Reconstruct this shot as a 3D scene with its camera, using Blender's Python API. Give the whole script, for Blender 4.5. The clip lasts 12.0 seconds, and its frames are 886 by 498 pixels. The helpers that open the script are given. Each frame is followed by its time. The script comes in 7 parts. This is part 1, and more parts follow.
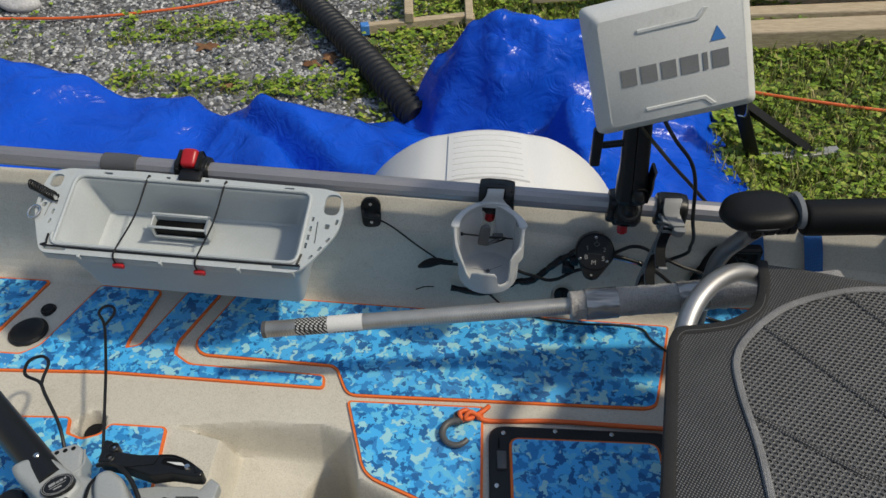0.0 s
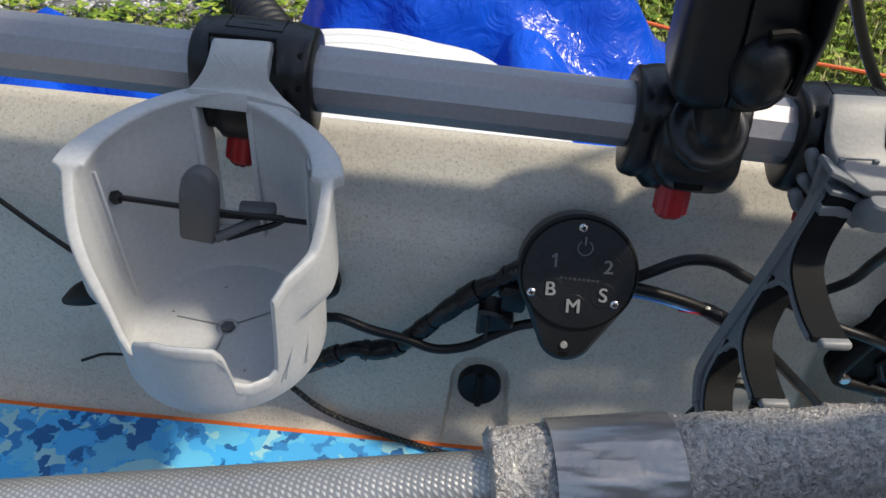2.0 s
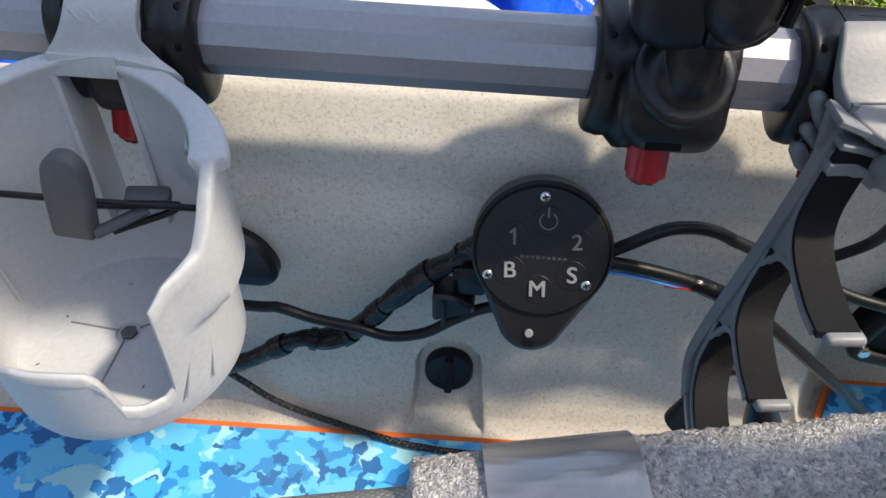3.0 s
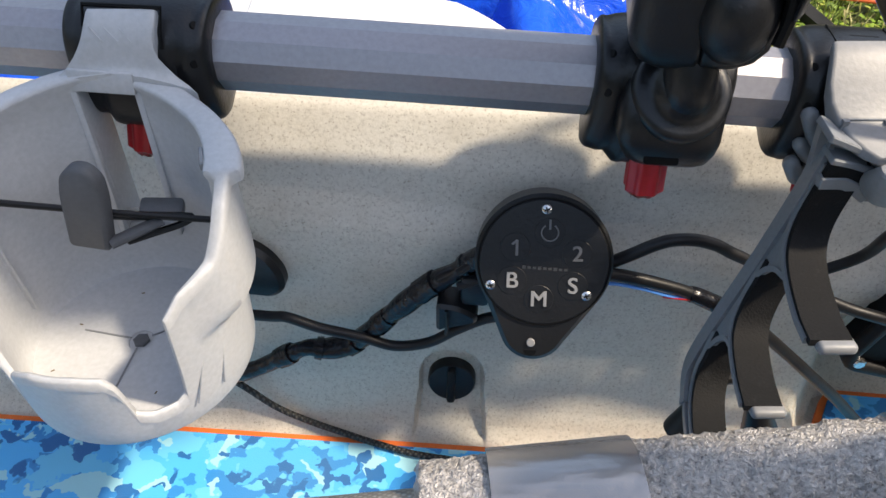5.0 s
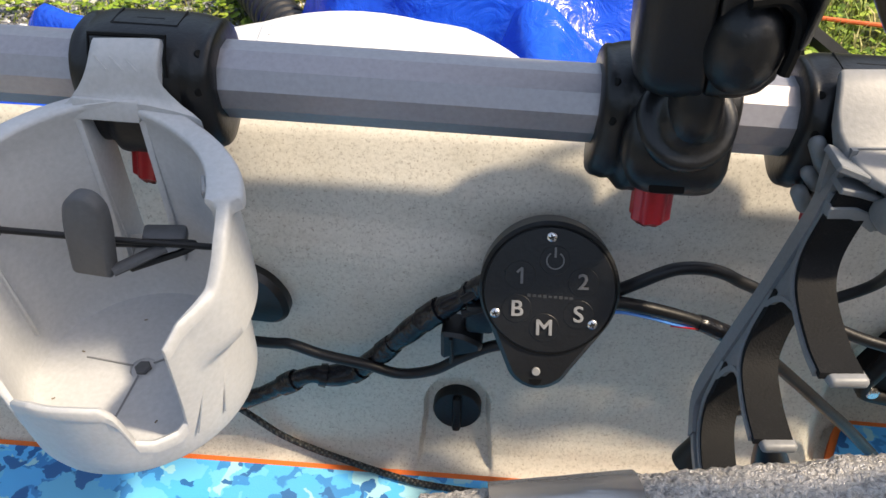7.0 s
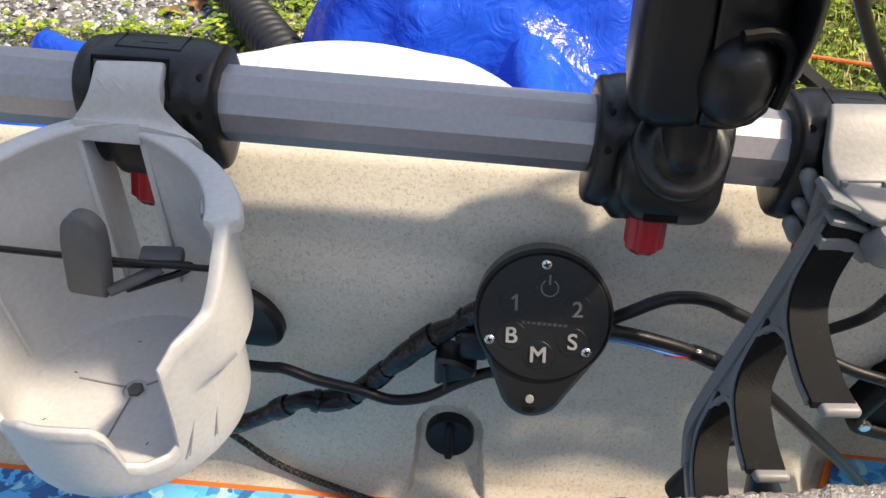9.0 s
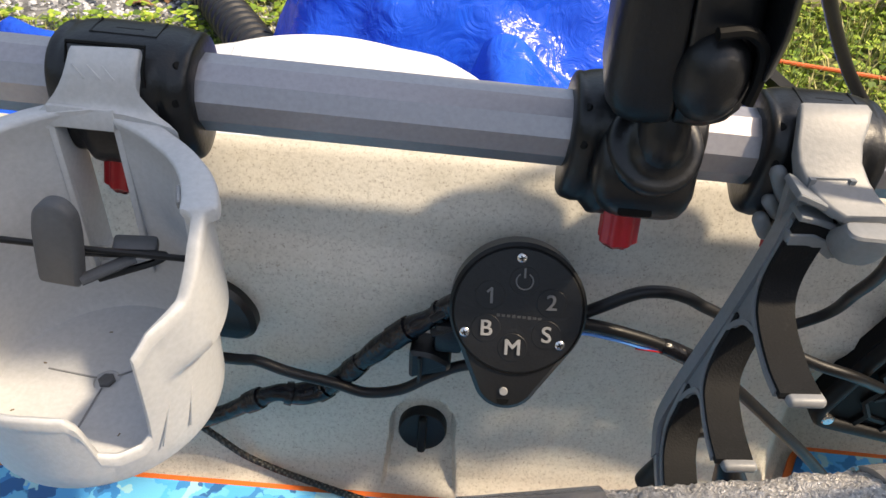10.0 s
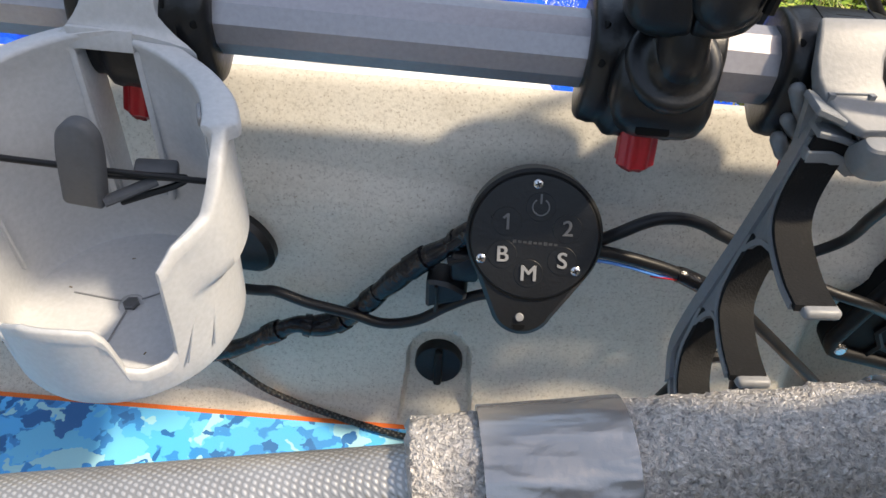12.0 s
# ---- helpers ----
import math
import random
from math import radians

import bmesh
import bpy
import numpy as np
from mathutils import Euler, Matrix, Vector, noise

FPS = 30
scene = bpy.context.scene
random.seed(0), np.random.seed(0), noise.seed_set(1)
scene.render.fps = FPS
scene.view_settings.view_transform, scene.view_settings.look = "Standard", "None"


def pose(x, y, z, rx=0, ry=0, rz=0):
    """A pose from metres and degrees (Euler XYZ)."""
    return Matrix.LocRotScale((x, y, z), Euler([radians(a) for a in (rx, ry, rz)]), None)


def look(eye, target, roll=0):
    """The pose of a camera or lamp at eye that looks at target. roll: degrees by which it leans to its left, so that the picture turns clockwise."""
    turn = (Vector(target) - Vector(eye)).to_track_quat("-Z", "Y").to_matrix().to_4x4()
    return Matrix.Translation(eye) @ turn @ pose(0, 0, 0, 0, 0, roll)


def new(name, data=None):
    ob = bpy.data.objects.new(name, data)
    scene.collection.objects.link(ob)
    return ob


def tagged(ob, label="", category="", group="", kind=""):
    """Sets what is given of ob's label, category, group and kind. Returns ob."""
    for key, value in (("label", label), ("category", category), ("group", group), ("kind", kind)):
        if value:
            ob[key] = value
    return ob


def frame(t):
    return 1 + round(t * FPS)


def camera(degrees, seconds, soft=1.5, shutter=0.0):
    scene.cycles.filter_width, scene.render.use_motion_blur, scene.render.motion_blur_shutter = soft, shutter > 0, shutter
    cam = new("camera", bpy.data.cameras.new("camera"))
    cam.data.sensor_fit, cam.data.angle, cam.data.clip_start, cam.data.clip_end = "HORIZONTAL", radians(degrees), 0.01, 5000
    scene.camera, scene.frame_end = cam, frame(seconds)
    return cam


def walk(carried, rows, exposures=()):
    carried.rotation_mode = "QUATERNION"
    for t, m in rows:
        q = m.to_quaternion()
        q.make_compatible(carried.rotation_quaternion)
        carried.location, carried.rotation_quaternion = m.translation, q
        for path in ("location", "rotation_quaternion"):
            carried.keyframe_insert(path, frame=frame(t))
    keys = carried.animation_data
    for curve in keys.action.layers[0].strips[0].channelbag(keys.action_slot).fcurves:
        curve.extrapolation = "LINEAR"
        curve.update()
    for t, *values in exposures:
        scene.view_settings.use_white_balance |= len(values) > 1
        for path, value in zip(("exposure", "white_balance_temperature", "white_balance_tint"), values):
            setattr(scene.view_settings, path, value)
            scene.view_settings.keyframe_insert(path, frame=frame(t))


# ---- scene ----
cam = camera(62.0, 12.0)
PATH = [
    (0, (0.158, 0.165, 1.68), (0.083, 1.644, 0.336), -1.3),
    (0.5, (0.165, 0.176, 1.626), (0.075, 1.604, 0.228), -2.9),
    (1, (0.214, 0.322, 1.527), (0.157, 1.716, 0.094), -4.0),
    (1.5, (0.274, 0.619, 1.253), (0.252, 2.013, -0.181), -3.1),
    (2, (0.288, 0.847, 1.065), (0.363, 2.342, -0.26), 4.2),
    (2.2, (0.299, 0.906, 1.026), (0.480, 2.404, -0.278), 8.4),
    (2.5, (0.31, 0.903, 1.027), (0.389, 2.372, -0.328), 4.6),
    (3, (0.331, 0.907, 1.037), (0.348, 2.292, -0.405), 0.3),
    (5, (0.329, 0.899, 1.043), (0.345, 2.312, -0.373), 0.4),
    (5.5, (0.334, 0.904, 1.042), (0.327, 2.336, -0.354), -0.1),
    (6, (0.332, 0.905, 1.044), (0.331, 2.343, -0.347), 0.0),
    (6.5, (0.33, 0.903, 1.043), (0.33, 2.345, -0.342), 0.0),
    (7, (0.332, 0.903, 1.043), (0.32, 2.357, -0.33), -0.2),
    (9, (0.331, 0.9, 1.043), (0.336, 2.409, -0.27), 1.1),
    (9.5, (0.329, 0.897, 1.045), (0.362, 2.397, -0.278), 2.1),
    (10, (0.328, 0.897, 1.042), (0.414, 2.402, -0.272), 3.7),
    (10.5, (0.327, 0.888, 1.014), (0.462, 2.337, -0.358), 5.5),
    (11, (0.328, 0.889, 1.025), (0.511, 2.3, -0.38), 6.0),
    (11.5, (0.328, 0.891, 1.03), (0.468, 2.29, -0.393), 4.4),
    (12, (0.325, 0.882, 1.03), (0.386, 2.322, -0.357), 2.9),
]
walk(cam, [(t, look(eye, target, roll)) for t, eye, target, roll in PATH],
     [(0.0, -0.46, 7650, 5), (1.5, -0.34, 7250, 5), (2.0, 0.16, 7500, 8), (2.5, 0.56, 7550, 9), (3.0, 0.60, 7600, 10), (5.5, 0.80, 8200, 11), (10.0, 0.84, 9000, 12), (12.0, 0.86, 8500, 11)])

# ---- world, sun ----
SUN_DIR = Vector((0.74, -0.15, 1.0)).normalized()
world = bpy.data.worlds.new("sky")
scene.world = world
world.use_nodes = True
wn = world.node_tree
sky = wn.nodes.new("ShaderNodeTexSky")
sky.sky_type, sky.sun_disc = "NISHITA", False
sky.sun_elevation = math.asin(SUN_DIR.z)
sky.sun_rotation = math.atan2(SUN_DIR.x, SUN_DIR.y)
wn.links.new(sky.outputs[0], wn.nodes["Background"].inputs[0])
wn.nodes["Background"].inputs[1].default_value = 0.24
lamp = bpy.data.lights.new("sun", "SUN")
lamp.energy, lamp.angle, lamp.color = 3.5, radians(3.4), (1.0, 0.945, 0.875)
sun = new("sun", lamp)
sun.matrix_basis = look(SUN_DIR * 10, (0, 0, 0))


# ---- materials ----
def nodes_of(name):
    m = bpy.data.materials.new(name)
    m.use_nodes = True
    t = m.node_tree
    return m, t, t.nodes["Principled BSDF"]


def add(t, kind, **sets):
    n = t.nodes.new(kind)
    for key, value in sets.items():
        n.inputs[key].default_value = value
    return n


def ramp(t, source, stops, constant=False):
    r = t.nodes.new("ShaderNodeValToRGB")
    if constant:
        r.color_ramp.interpolation = "CONSTANT"
    while len(r.color_ramp.elements) < len(stops):
        r.color_ramp.elements.new(0.5)
    for el, (p, c) in zip(r.color_ramp.elements, stops):
        el.position = p
        el.color = (*c, 1) if len(c) == 3 else c
    t.links.new(source, r.inputs[0])
    return r


def mixc(t, fac, a, b, mode="MIX"):
    m = t.nodes.new("ShaderNodeMix")
    m.data_type, m.blend_type = "RGBA", mode
    for sock, v in ((m.inputs[0], fac), (m.inputs[6], a), (m.inputs[7], b)):
        if hasattr(v, "links"):
            t.links.new(v, sock)
        elif isinstance(v, (int, float)):
            sock.default_value = v
        else:
            sock.default_value = (*v, 1)
    return m.outputs[2]


def coords(t, scale=(1, 1, 1), turn=(0, 0, 0)):
    c = t.nodes.new("ShaderNodeTexCoord")
    m = t.nodes.new("ShaderNodeMapping")
    m.inputs["Scale"].default_value = scale
    m.inputs["Rotation"].default_value = [radians(a) for a in turn]
    t.links.new(c.outputs["Object"], m.inputs["Vector"])
    return m.outputs[0]


def noise_of(t, vec, scale, detail=3.0, rough=0.55, dist=0.0):
    n = add(t, "ShaderNodeTexNoise", Scale=scale, Detail=detail, Roughness=rough, Distortion=dist)
    t.links.new(vec, n.inputs["Vector"])
    return n.outputs["Fac"]


def bump_of(t, b, height, strength, dist=0.001, chain=None):
    n = add(t, "ShaderNodeBump", Strength=strength, Distance=dist)
    t.links.new(height, n.inputs["Height"])
    if chain is not None:
        t.links.new(chain, n.inputs["Normal"])
    t.links.new(n.outputs[0], b.inputs["Normal"])
    return n.outputs[0]


def shade(c, k):
    return tuple(min(1, v * k) for v in c)


def plain(name, colour, rough=0.5, metal=0.0, var=0.18, scale=14.0, fine=420.0, bump=0.15, dist=0.0006, spec=0.5, dirt=None, coat=0.0):
    """A painted, moulded or cast surface: soft blotches, fine grain and uneven gloss."""
    m, t, b = nodes_of(name)
    v = coords(t)
    big = noise_of(t, v, scale, 4, 0.6)
    small = noise_of(t, v, fine, 2)
    c = ramp(t, big, [(0.25, shade(colour, 1 - var)), (0.75, shade(colour, 1 + var * 0.6))]).outputs[0]
    c = mixc(t, 0.25, c, ramp(t, small, [(0.3, shade(colour, 0.75)), (0.7, shade(colour, 1.2))]).outputs[0])
    if dirt:
        spots = ramp(t, noise_of(t, v, scale * 4, 6, 0.7), [(0.58, (0, 0, 0)), (0.72, (1, 1, 1))]).outputs[0]
        half = add(t, "ShaderNodeMath")
        half.operation = "MULTIPLY"
        half.inputs[1].default_value = 0.45
        t.links.new(spots, half.inputs[0])
        c = mixc(t, half.outputs[0], c, dirt)
    t.links.new(c, b.inputs["Base Color"])
    r = ramp(t, big, [(0.2, (rough * 0.85,) * 3), (0.8, (min(1, rough * 1.15),) * 3)])
    t.links.new(r.outputs[0], b.inputs["Roughness"])
    b.inputs["Metallic"].default_value = metal
    b.inputs["Specular IOR Level"].default_value = spec
    b.inputs["Coat Weight"].default_value = coat
    bump_of(t, b, small, bump, dist)
    return m


def hull_material():
    m, t, b = nodes_of("sand_polyethylene")
    v = coords(t)
    base = ramp(t, noise_of(t, v, 7, 5, 0.6), [(0.3, (0.48, 0.455, 0.395)), (0.7, (0.575, 0.55, 0.485))]).outputs[0]
    grain = ramp(t, noise_of(t, v, 420, 3, 0.7), [(0.33, (0.26, 0.235, 0.195)), (0.45, (0.53, 0.50, 0.44)), (0.62, (0.64, 0.61, 0.545))]).outputs[0]
    c = mixc(t, 0.40, base, grain)
    specks = ramp(t, noise_of(t, v, 720, 1, 0.5), [(0.0, (0.5, 0.5, 0.5)), (0.29, (0.5, 0.5, 0.5)), (0.36, (0, 0, 0))]).outputs[0]
    c = mixc(t, specks, c, (0.20, 0.165, 0.125))
    stain = ramp(t, noise_of(t, v, 22, 8, 0.78), [(0.52, (0, 0, 0)), (0.80, (0.5, 0.5, 0.5))]).outputs[0]
    c = mixc(t, stain, c, (0.33, 0.30, 0.24))
    t.links.new(c, b.inputs["Base Color"])
    b.inputs["Roughness"].default_value = 0.55
    bump_of(t, b, noise_of(t, v, 380, 3), 0.25, 0.0006)
    return m


def camo_material():
    m, t, b = nodes_of("blue_camo_foam")
    v = coords(t)
    warp = add(t, "ShaderNodeTexNoise", Scale=120.0, Detail=2.0)
    t.links.new(v, warp.inputs["Vector"])
    off = t.nodes.new("ShaderNodeVectorMath")
    off.operation = "MULTIPLY_ADD"
    off.inputs[1].default_value = (0.012, 0.012, 0.012)
    t.links.new(warp.outputs["Color"], off.inputs[0])
    t.links.new(v, off.inputs[2])

    def blot(shift, scale, edge):
        mp = t.nodes.new("ShaderNodeMapping")
        mp.inputs["Location"].default_value = shift
        t.links.new(off.outputs[0], mp.inputs["Vector"])
        return ramp(t, noise_of(t, mp.outputs[0], scale, 1.2, 0.5, 0.6), [(0.0, (0, 0, 0)), (edge - 0.006, (0, 0, 0)), (edge + 0.006, (1, 1, 1))]).outputs[0]

    c = mixc(t, blot((0, 0, 0), 43, 0.53), (0.045, 0.42, 0.84), (0.015, 0.23, 0.57))
    c = mixc(t, blot((3.1, 1.7, 0.4), 48, 0.58), c, (0.10, 0.50, 0.80))
    c = mixc(t, blot((7.3, 4.1, 0.9), 42, 0.60), c, (0.30, 0.62, 0.72))
    c = mixc(t, blot((9.9, 8.2, 0.2), 54, 0.60), c, (0.008, 0.125, 0.35))
    wear = ramp(t, noise_of(t, v, 9, 5, 0.6), [(0.45, (0, 0, 0)), (0.9, (0.25, 0.25, 0.25))]).outputs[0]
    c = mixc(t, wear, c, (0.25, 0.33, 0.38))
    t.links.new(c, b.inputs["Base Color"])
    b.inputs["Roughness"].default_value = 0.7
    b.inputs["Specular IOR Level"].default_value = 0.3
    bump_of(t, b, noise_of(t, v, 900, 2), 0.3, 0.0005)
    return m


def weave_material(name, dark, light, scale, turn=(0, 0, 45), rough=0.5, metal=0.0, bump=0.6):
    """Cloth, carbon or net: two crossing wave bands."""
    m, t, b = nodes_of(name)
    v = coords(t, (1, 1, 1), turn)
    waves = []
    for axis in ("X", "Y"):
        w = add(t, "ShaderNodeTexWave", Scale=scale, Distortion=0.6, Detail=1.0)
        w.inputs["Detail Scale"].default_value = 3.0
        w.bands_direction = axis
        t.links.new(v, w.inputs["Vector"])
        waves.append(w.outputs["Fac"])
    k = t.nodes.new("ShaderNodeMath")
    k.operation = "MULTIPLY"
    t.links.new(waves[0], k.inputs[0])
    t.links.new(waves[1], k.inputs[1])
    c = ramp(t, k.outputs[0], [(0.1, dark), (0.6, light)]).outputs[0]
    big = ramp(t, noise_of(t, coords(t), 16, 5, 0.6), [(0.3, (0.7, 0.7, 0.7)), (0.7, (1.1, 1.1, 1.1))]).outputs[0]
    c = mixc(t, 1.0, c, big, "MULTIPLY")
    t.links.new(c, b.inputs["Base Color"])
    b.inputs["Roughness"].default_value = rough
    b.inputs["Metallic"].default_value = metal
    bump_of(t, b, k.outputs[0], bump, 0.0012)
    return m


def foam_material():
    m, t, b = nodes_of("grey_foam")
    v = coords(t)
    cells = noise_of(t, v, 560, 3, 0.6, 0.6)
    c = ramp(t, cells, [(0.30, (0.20, 0.188, 0.18)), (0.44, (0.50, 0.473, 0.452)), (0.66, (0.70, 0.664, 0.637))]).outputs[0]
    t.links.new(c, b.inputs["Base Color"])
    b.inputs["Roughness"].default_value = 0.30
    b.inputs["Specular IOR Level"].default_value = 1.0
    b.inputs["Coat Weight"].default_value = 0.7
    b.inputs["Coat Roughness"].default_value = 0.3
    bump_of(t, b, cells, 1.0, 0.006)
    return m


def crinkled(name, colour, rough, stretch, scale, dist, spec=0.5):
    """Wrapped tape: long creases with gloss that follows them."""
    m, t, b = nodes_of(name)
    v = coords(t, stretch)
    fold = noise_of(t, v, scale, 3, 0.55, 0.3)
    c = ramp(t, fold, [(0.3, shade(colour, 0.88)), (0.7, shade(colour, 1.1))]).outputs[0]
    t.links.new(c, b.inputs["Base Color"])
    b.inputs["Roughness"].default_value = rough
    b.inputs["Specular IOR Level"].default_value = spec
    one = bump_of(t, b, fold, 0.9, dist)
    bump_of(t, b, noise_of(t, coords(t), 300, 3, 0.6), 0.2, 0.001, one)
    return m


def tarp_material():
    m, t, b = nodes_of("blue_tarpaulin")
    v = coords(t)
    c = ramp(t, noise_of(t, v, 3, 5, 0.6), [(0.3, (0.0, 0.058, 0.47)), (0.7, (0.0, 0.088, 0.62))]).outputs[0]
    t.links.new(c, b.inputs["Base Color"])
    b.inputs["Roughness"].default_value = 0.2
    b.inputs["Specular IOR Level"].default_value = 0.22
    one = bump_of(t, b, noise_of(t, v, 3.2, 2, 0.5, 1.6), 0.32, 0.05)
    two = bump_of(t, b, noise_of(t, v, 13, 3, 0.55, 1.6), 0.55, 0.016, one)
    bump_of(t, b, noise_of(t, v, 60, 2, 0.5), 0.12, 0.003, two)
    return m


def ground_material():
    m, t, b = nodes_of("gravel_and_soil")
    v = coords(t)
    stones = add(t, "ShaderNodeTexVoronoi", Scale=42.0)
    t.links.new(v, stones.inputs["Vector"])
    grit = ramp(t, stones.outputs["Color"], [(0.1, (0.035, 0.036, 0.038)), (0.5, (0.10, 0.10, 0.10)), (0.9, (0.22, 0.22, 0.215))]).outputs[0]
    soil = ramp(t, noise_of(t, v, 30, 6, 0.7), [(0.3, (0.045, 0.05, 0.015)), (0.5, (0.10, 0.11, 0.03)), (0.75, (0.16, 0.13, 0.07))]).outputs[0]
    sep = t.nodes.new("ShaderNodeSeparateXYZ")
    t.links.new(v, sep.inputs[0])
    side = add(t, "ShaderNodeMath")
    side.operation = "MULTIPLY_ADD"
    side.inputs[1].default_value = 1.4
    t.links.new(noise_of(t, v, 2.2, 4, 0.6), side.inputs[0])
    t.links.new(sep.outputs["X"], side.inputs[2])
    where = ramp(t, side.outputs[0], [(0.28, (0, 0, 0)), (0.5, (1, 1, 1))]).outputs[0]
    t.links.new(mixc(t, where, grit, soil), b.inputs["Base Color"])
    b.inputs["Roughness"].default_value = 0.9
    bump_of(t, b, stones.outputs["Distance"], -0.8, 0.012)
    return m


def random_material(name, stops, rough=0.6, spec=0.4):
    m, t, b = nodes_of(name)
    g = t.nodes.new("ShaderNodeNewGeometry")
    c = ramp(t, g.outputs["Random Per Island"], stops).outputs[0]
    n = ramp(t, noise_of(t, coords(t), 90, 4, 0.65), [(0.3, (0.65, 0.65, 0.65)), (0.7, (1.15, 1.15, 1.15))]).outputs[0]
    t.links.new(mixc(t, 1.0, c, n, "MULTIPLY"), b.inputs["Base Color"])
    b.inputs["Roughness"].default_value = rough
    b.inputs["Specular IOR Level"].default_value = spec
    return m


def wood_material():
    m, t, b = nodes_of("weathered_wood")
    v = coords(t, (2, 26, 26))
    g = noise_of(t, v, 6, 6, 0.65, 0.5)
    c = ramp(t, g, [(0.3, (0.30, 0.23, 0.15)), (0.6, (0.52, 0.42, 0.29)), (0.8, (0.62, 0.53, 0.38))]).outputs[0]
    t.links.new(c, b.inputs["Base Color"])
    b.inputs["Roughness"].default_value = 0.8
    bump_of(t, b, g, 0.4, 0.003)
    return m


HULL = hull_material()
CAMO = camo_material()
ORANGE = plain("orange_foam", (0.80, 0.16, 0.03), 0.7, var=0.12)
GREY = plain("light_grey_plastic", (0.44, 0.452, 0.464), 0.46, var=0.08, scale=22, dirt=(0.40, 0.40, 0.39))
TRAY = plain("pale_grey_plastic", (0.41, 0.445, 0.46), 0.5, var=0.10, scale=16, dirt=(0.38, 0.36, 0.30))
DRIVE = plain("drive_grey_plastic", (0.31, 0.33, 0.335), 0.45, var=0.12, dirt=(0.2, 0.19, 0.16))
SLATE = plain("slate_grey_plastic", (0.18, 0.194, 0.208), 0.45, var=0.12)
PALE = plain("worn_pale_plastic", (0.205, 0.213, 0.222), 0.48, var=0.05)
DARKGREY = plain("dark_grey_plastic", (0.085, 0.087, 0.092), 0.45, var=0.2)
BLACK = plain("black_plastic", (0.0078, 0.0084, 0.0098), 0.38, var=0.3, bump=0.3, spec=0.40)
RUBBER = plain("black_rubber", (0.0065, 0.0065, 0.007), 0.5, var=0.3, bump=0.4, spec=0.26)
# Near-black: the grille plate, and shade painted into holes, slots and gaps.
PITCH = plain("black_and_recess_shade", (0.0035, 0.0037, 0.004), 0.6, var=0.2, spec=0.15)
TABGREY = plain("dull_grey_nylon", (0.085, 0.087, 0.092), 0.55, var=0.3, scale=60, dirt=(0.05, 0.05, 0.052))
DRYSOIL = plain("dry_soil_crumb", (0.16, 0.12, 0.07), 0.9, var=0.3)
CABLE = plain("black_cable", (0.009, 0.009, 0.010), 0.40, var=0.2, spec=0.33)
TAPE = crinkled("black_tape", (0.006, 0.006, 0.008), 0.24, (1, 1, 1), 70, 0.003, 0.35)
SILVERTAPE = crinkled("grey_duct_tape", (0.36, 0.347, 0.338), 0.25, (0.30, 1, 1), 30, 0.009, 0.8)
SILVERTAPE.node_tree.nodes["Principled BSDF"].inputs["Metallic"].default_value = 0.6
RED = plain("red_plastic", (0.42, 0.012, 0.018), 0.35, var=0.2)
RAIL = plain("grey_anodised_rail", (0.335, 0.322, 0.338), 0.38, 0.55, var=0.02, scale=9, bump=0.05)
ALU = plain("brushed_aluminium", (0.42, 0.42, 0.43), 0.44, 0.8, var=0.08, bump=0.1)
# Darker copy of the aluminium, with the armrest tube's shade in its colour.
SHADEALU = plain("aluminium_in_painted_shade", (0.16, 0.165, 0.175), 0.38, 0.5, var=0.1)
STEEL = plain("stainless_steel", (0.62, 0.61, 0.6), 0.25, 1.0, var=0.1)
WHITE = plain("white_fender_plastic", (0.69, 0.69, 0.685), 0.42, var=0.04, scale=6)
COVER = plain("pale_cover_plastic", (0.62, 0.63, 0.62), 0.5, var=0.06, scale=10, dirt=(0.42, 0.42, 0.40))
LETTER = plain("grey_print", (0.20, 0.205, 0.21), 0.6)
PRINT = plain("white_print", (0.25, 0.254, 0.258), 0.6)
FAINT = plain("faded_print", (0.045, 0.046, 0.048), 0.6)
DIMPRINT = plain("worn_print", (0.13, 0.132, 0.135), 0.6)
BLUEPRINT = plain("blue_print", (0.06, 0.24, 0.62), 0.5)
STRAP = weave_material("blue_webbing", (0.01, 0.10, 0.36), (0.03, 0.24, 0.62), 150, rough=0.6)
CORD = plain("orange_cord", (0.75, 0.13, 0.03), 0.55, var=0.2, fine=900, bump=0.5)
BRAID = weave_material("black_braid", (0.006, 0.006, 0.006), (0.07, 0.07, 0.066), 120, rough=0.6)
CARBON = weave_material("silver_carbon_weave", (0.34, 0.335, 0.32), (0.56, 0.55, 0.53), 150, (20, 35, 30), 0.30, 0.6, 0.25)
NETWRAP = weave_material("black_white_net", (0.01, 0.01, 0.01), (0.62, 0.62, 0.6), 75, (0, 40, 45), 0.5, 0.0, 0.3)
LABELPAPER = plain("white_label", (0.66, 0.66, 0.65), 0.5, var=0.05)
FOAM = foam_material()
FOAMPAD = plain("black_foam_liner", (0.0085, 0.009, 0.010), 0.75, var=0.5, scale=60, fine=900, bump=0.5, spec=0.2, dirt=(0.03, 0.03, 0.03))
CLOTH = weave_material("charcoal_seat_cloth", (0.017, 0.017, 0.018), (0.155, 0.155, 0.16), 95, (0, 0, 35), 0.6)
HEM = weave_material("black_hem_tape", (0.008, 0.008, 0.009), (0.030, 0.030, 0.033), 240, (0, 0, 20), 0.75)
NET = plain("charcoal_net_cord", (0.095, 0.095, 0.098), 0.55, var=0.35, scale=30, fine=900, bump=0.3)
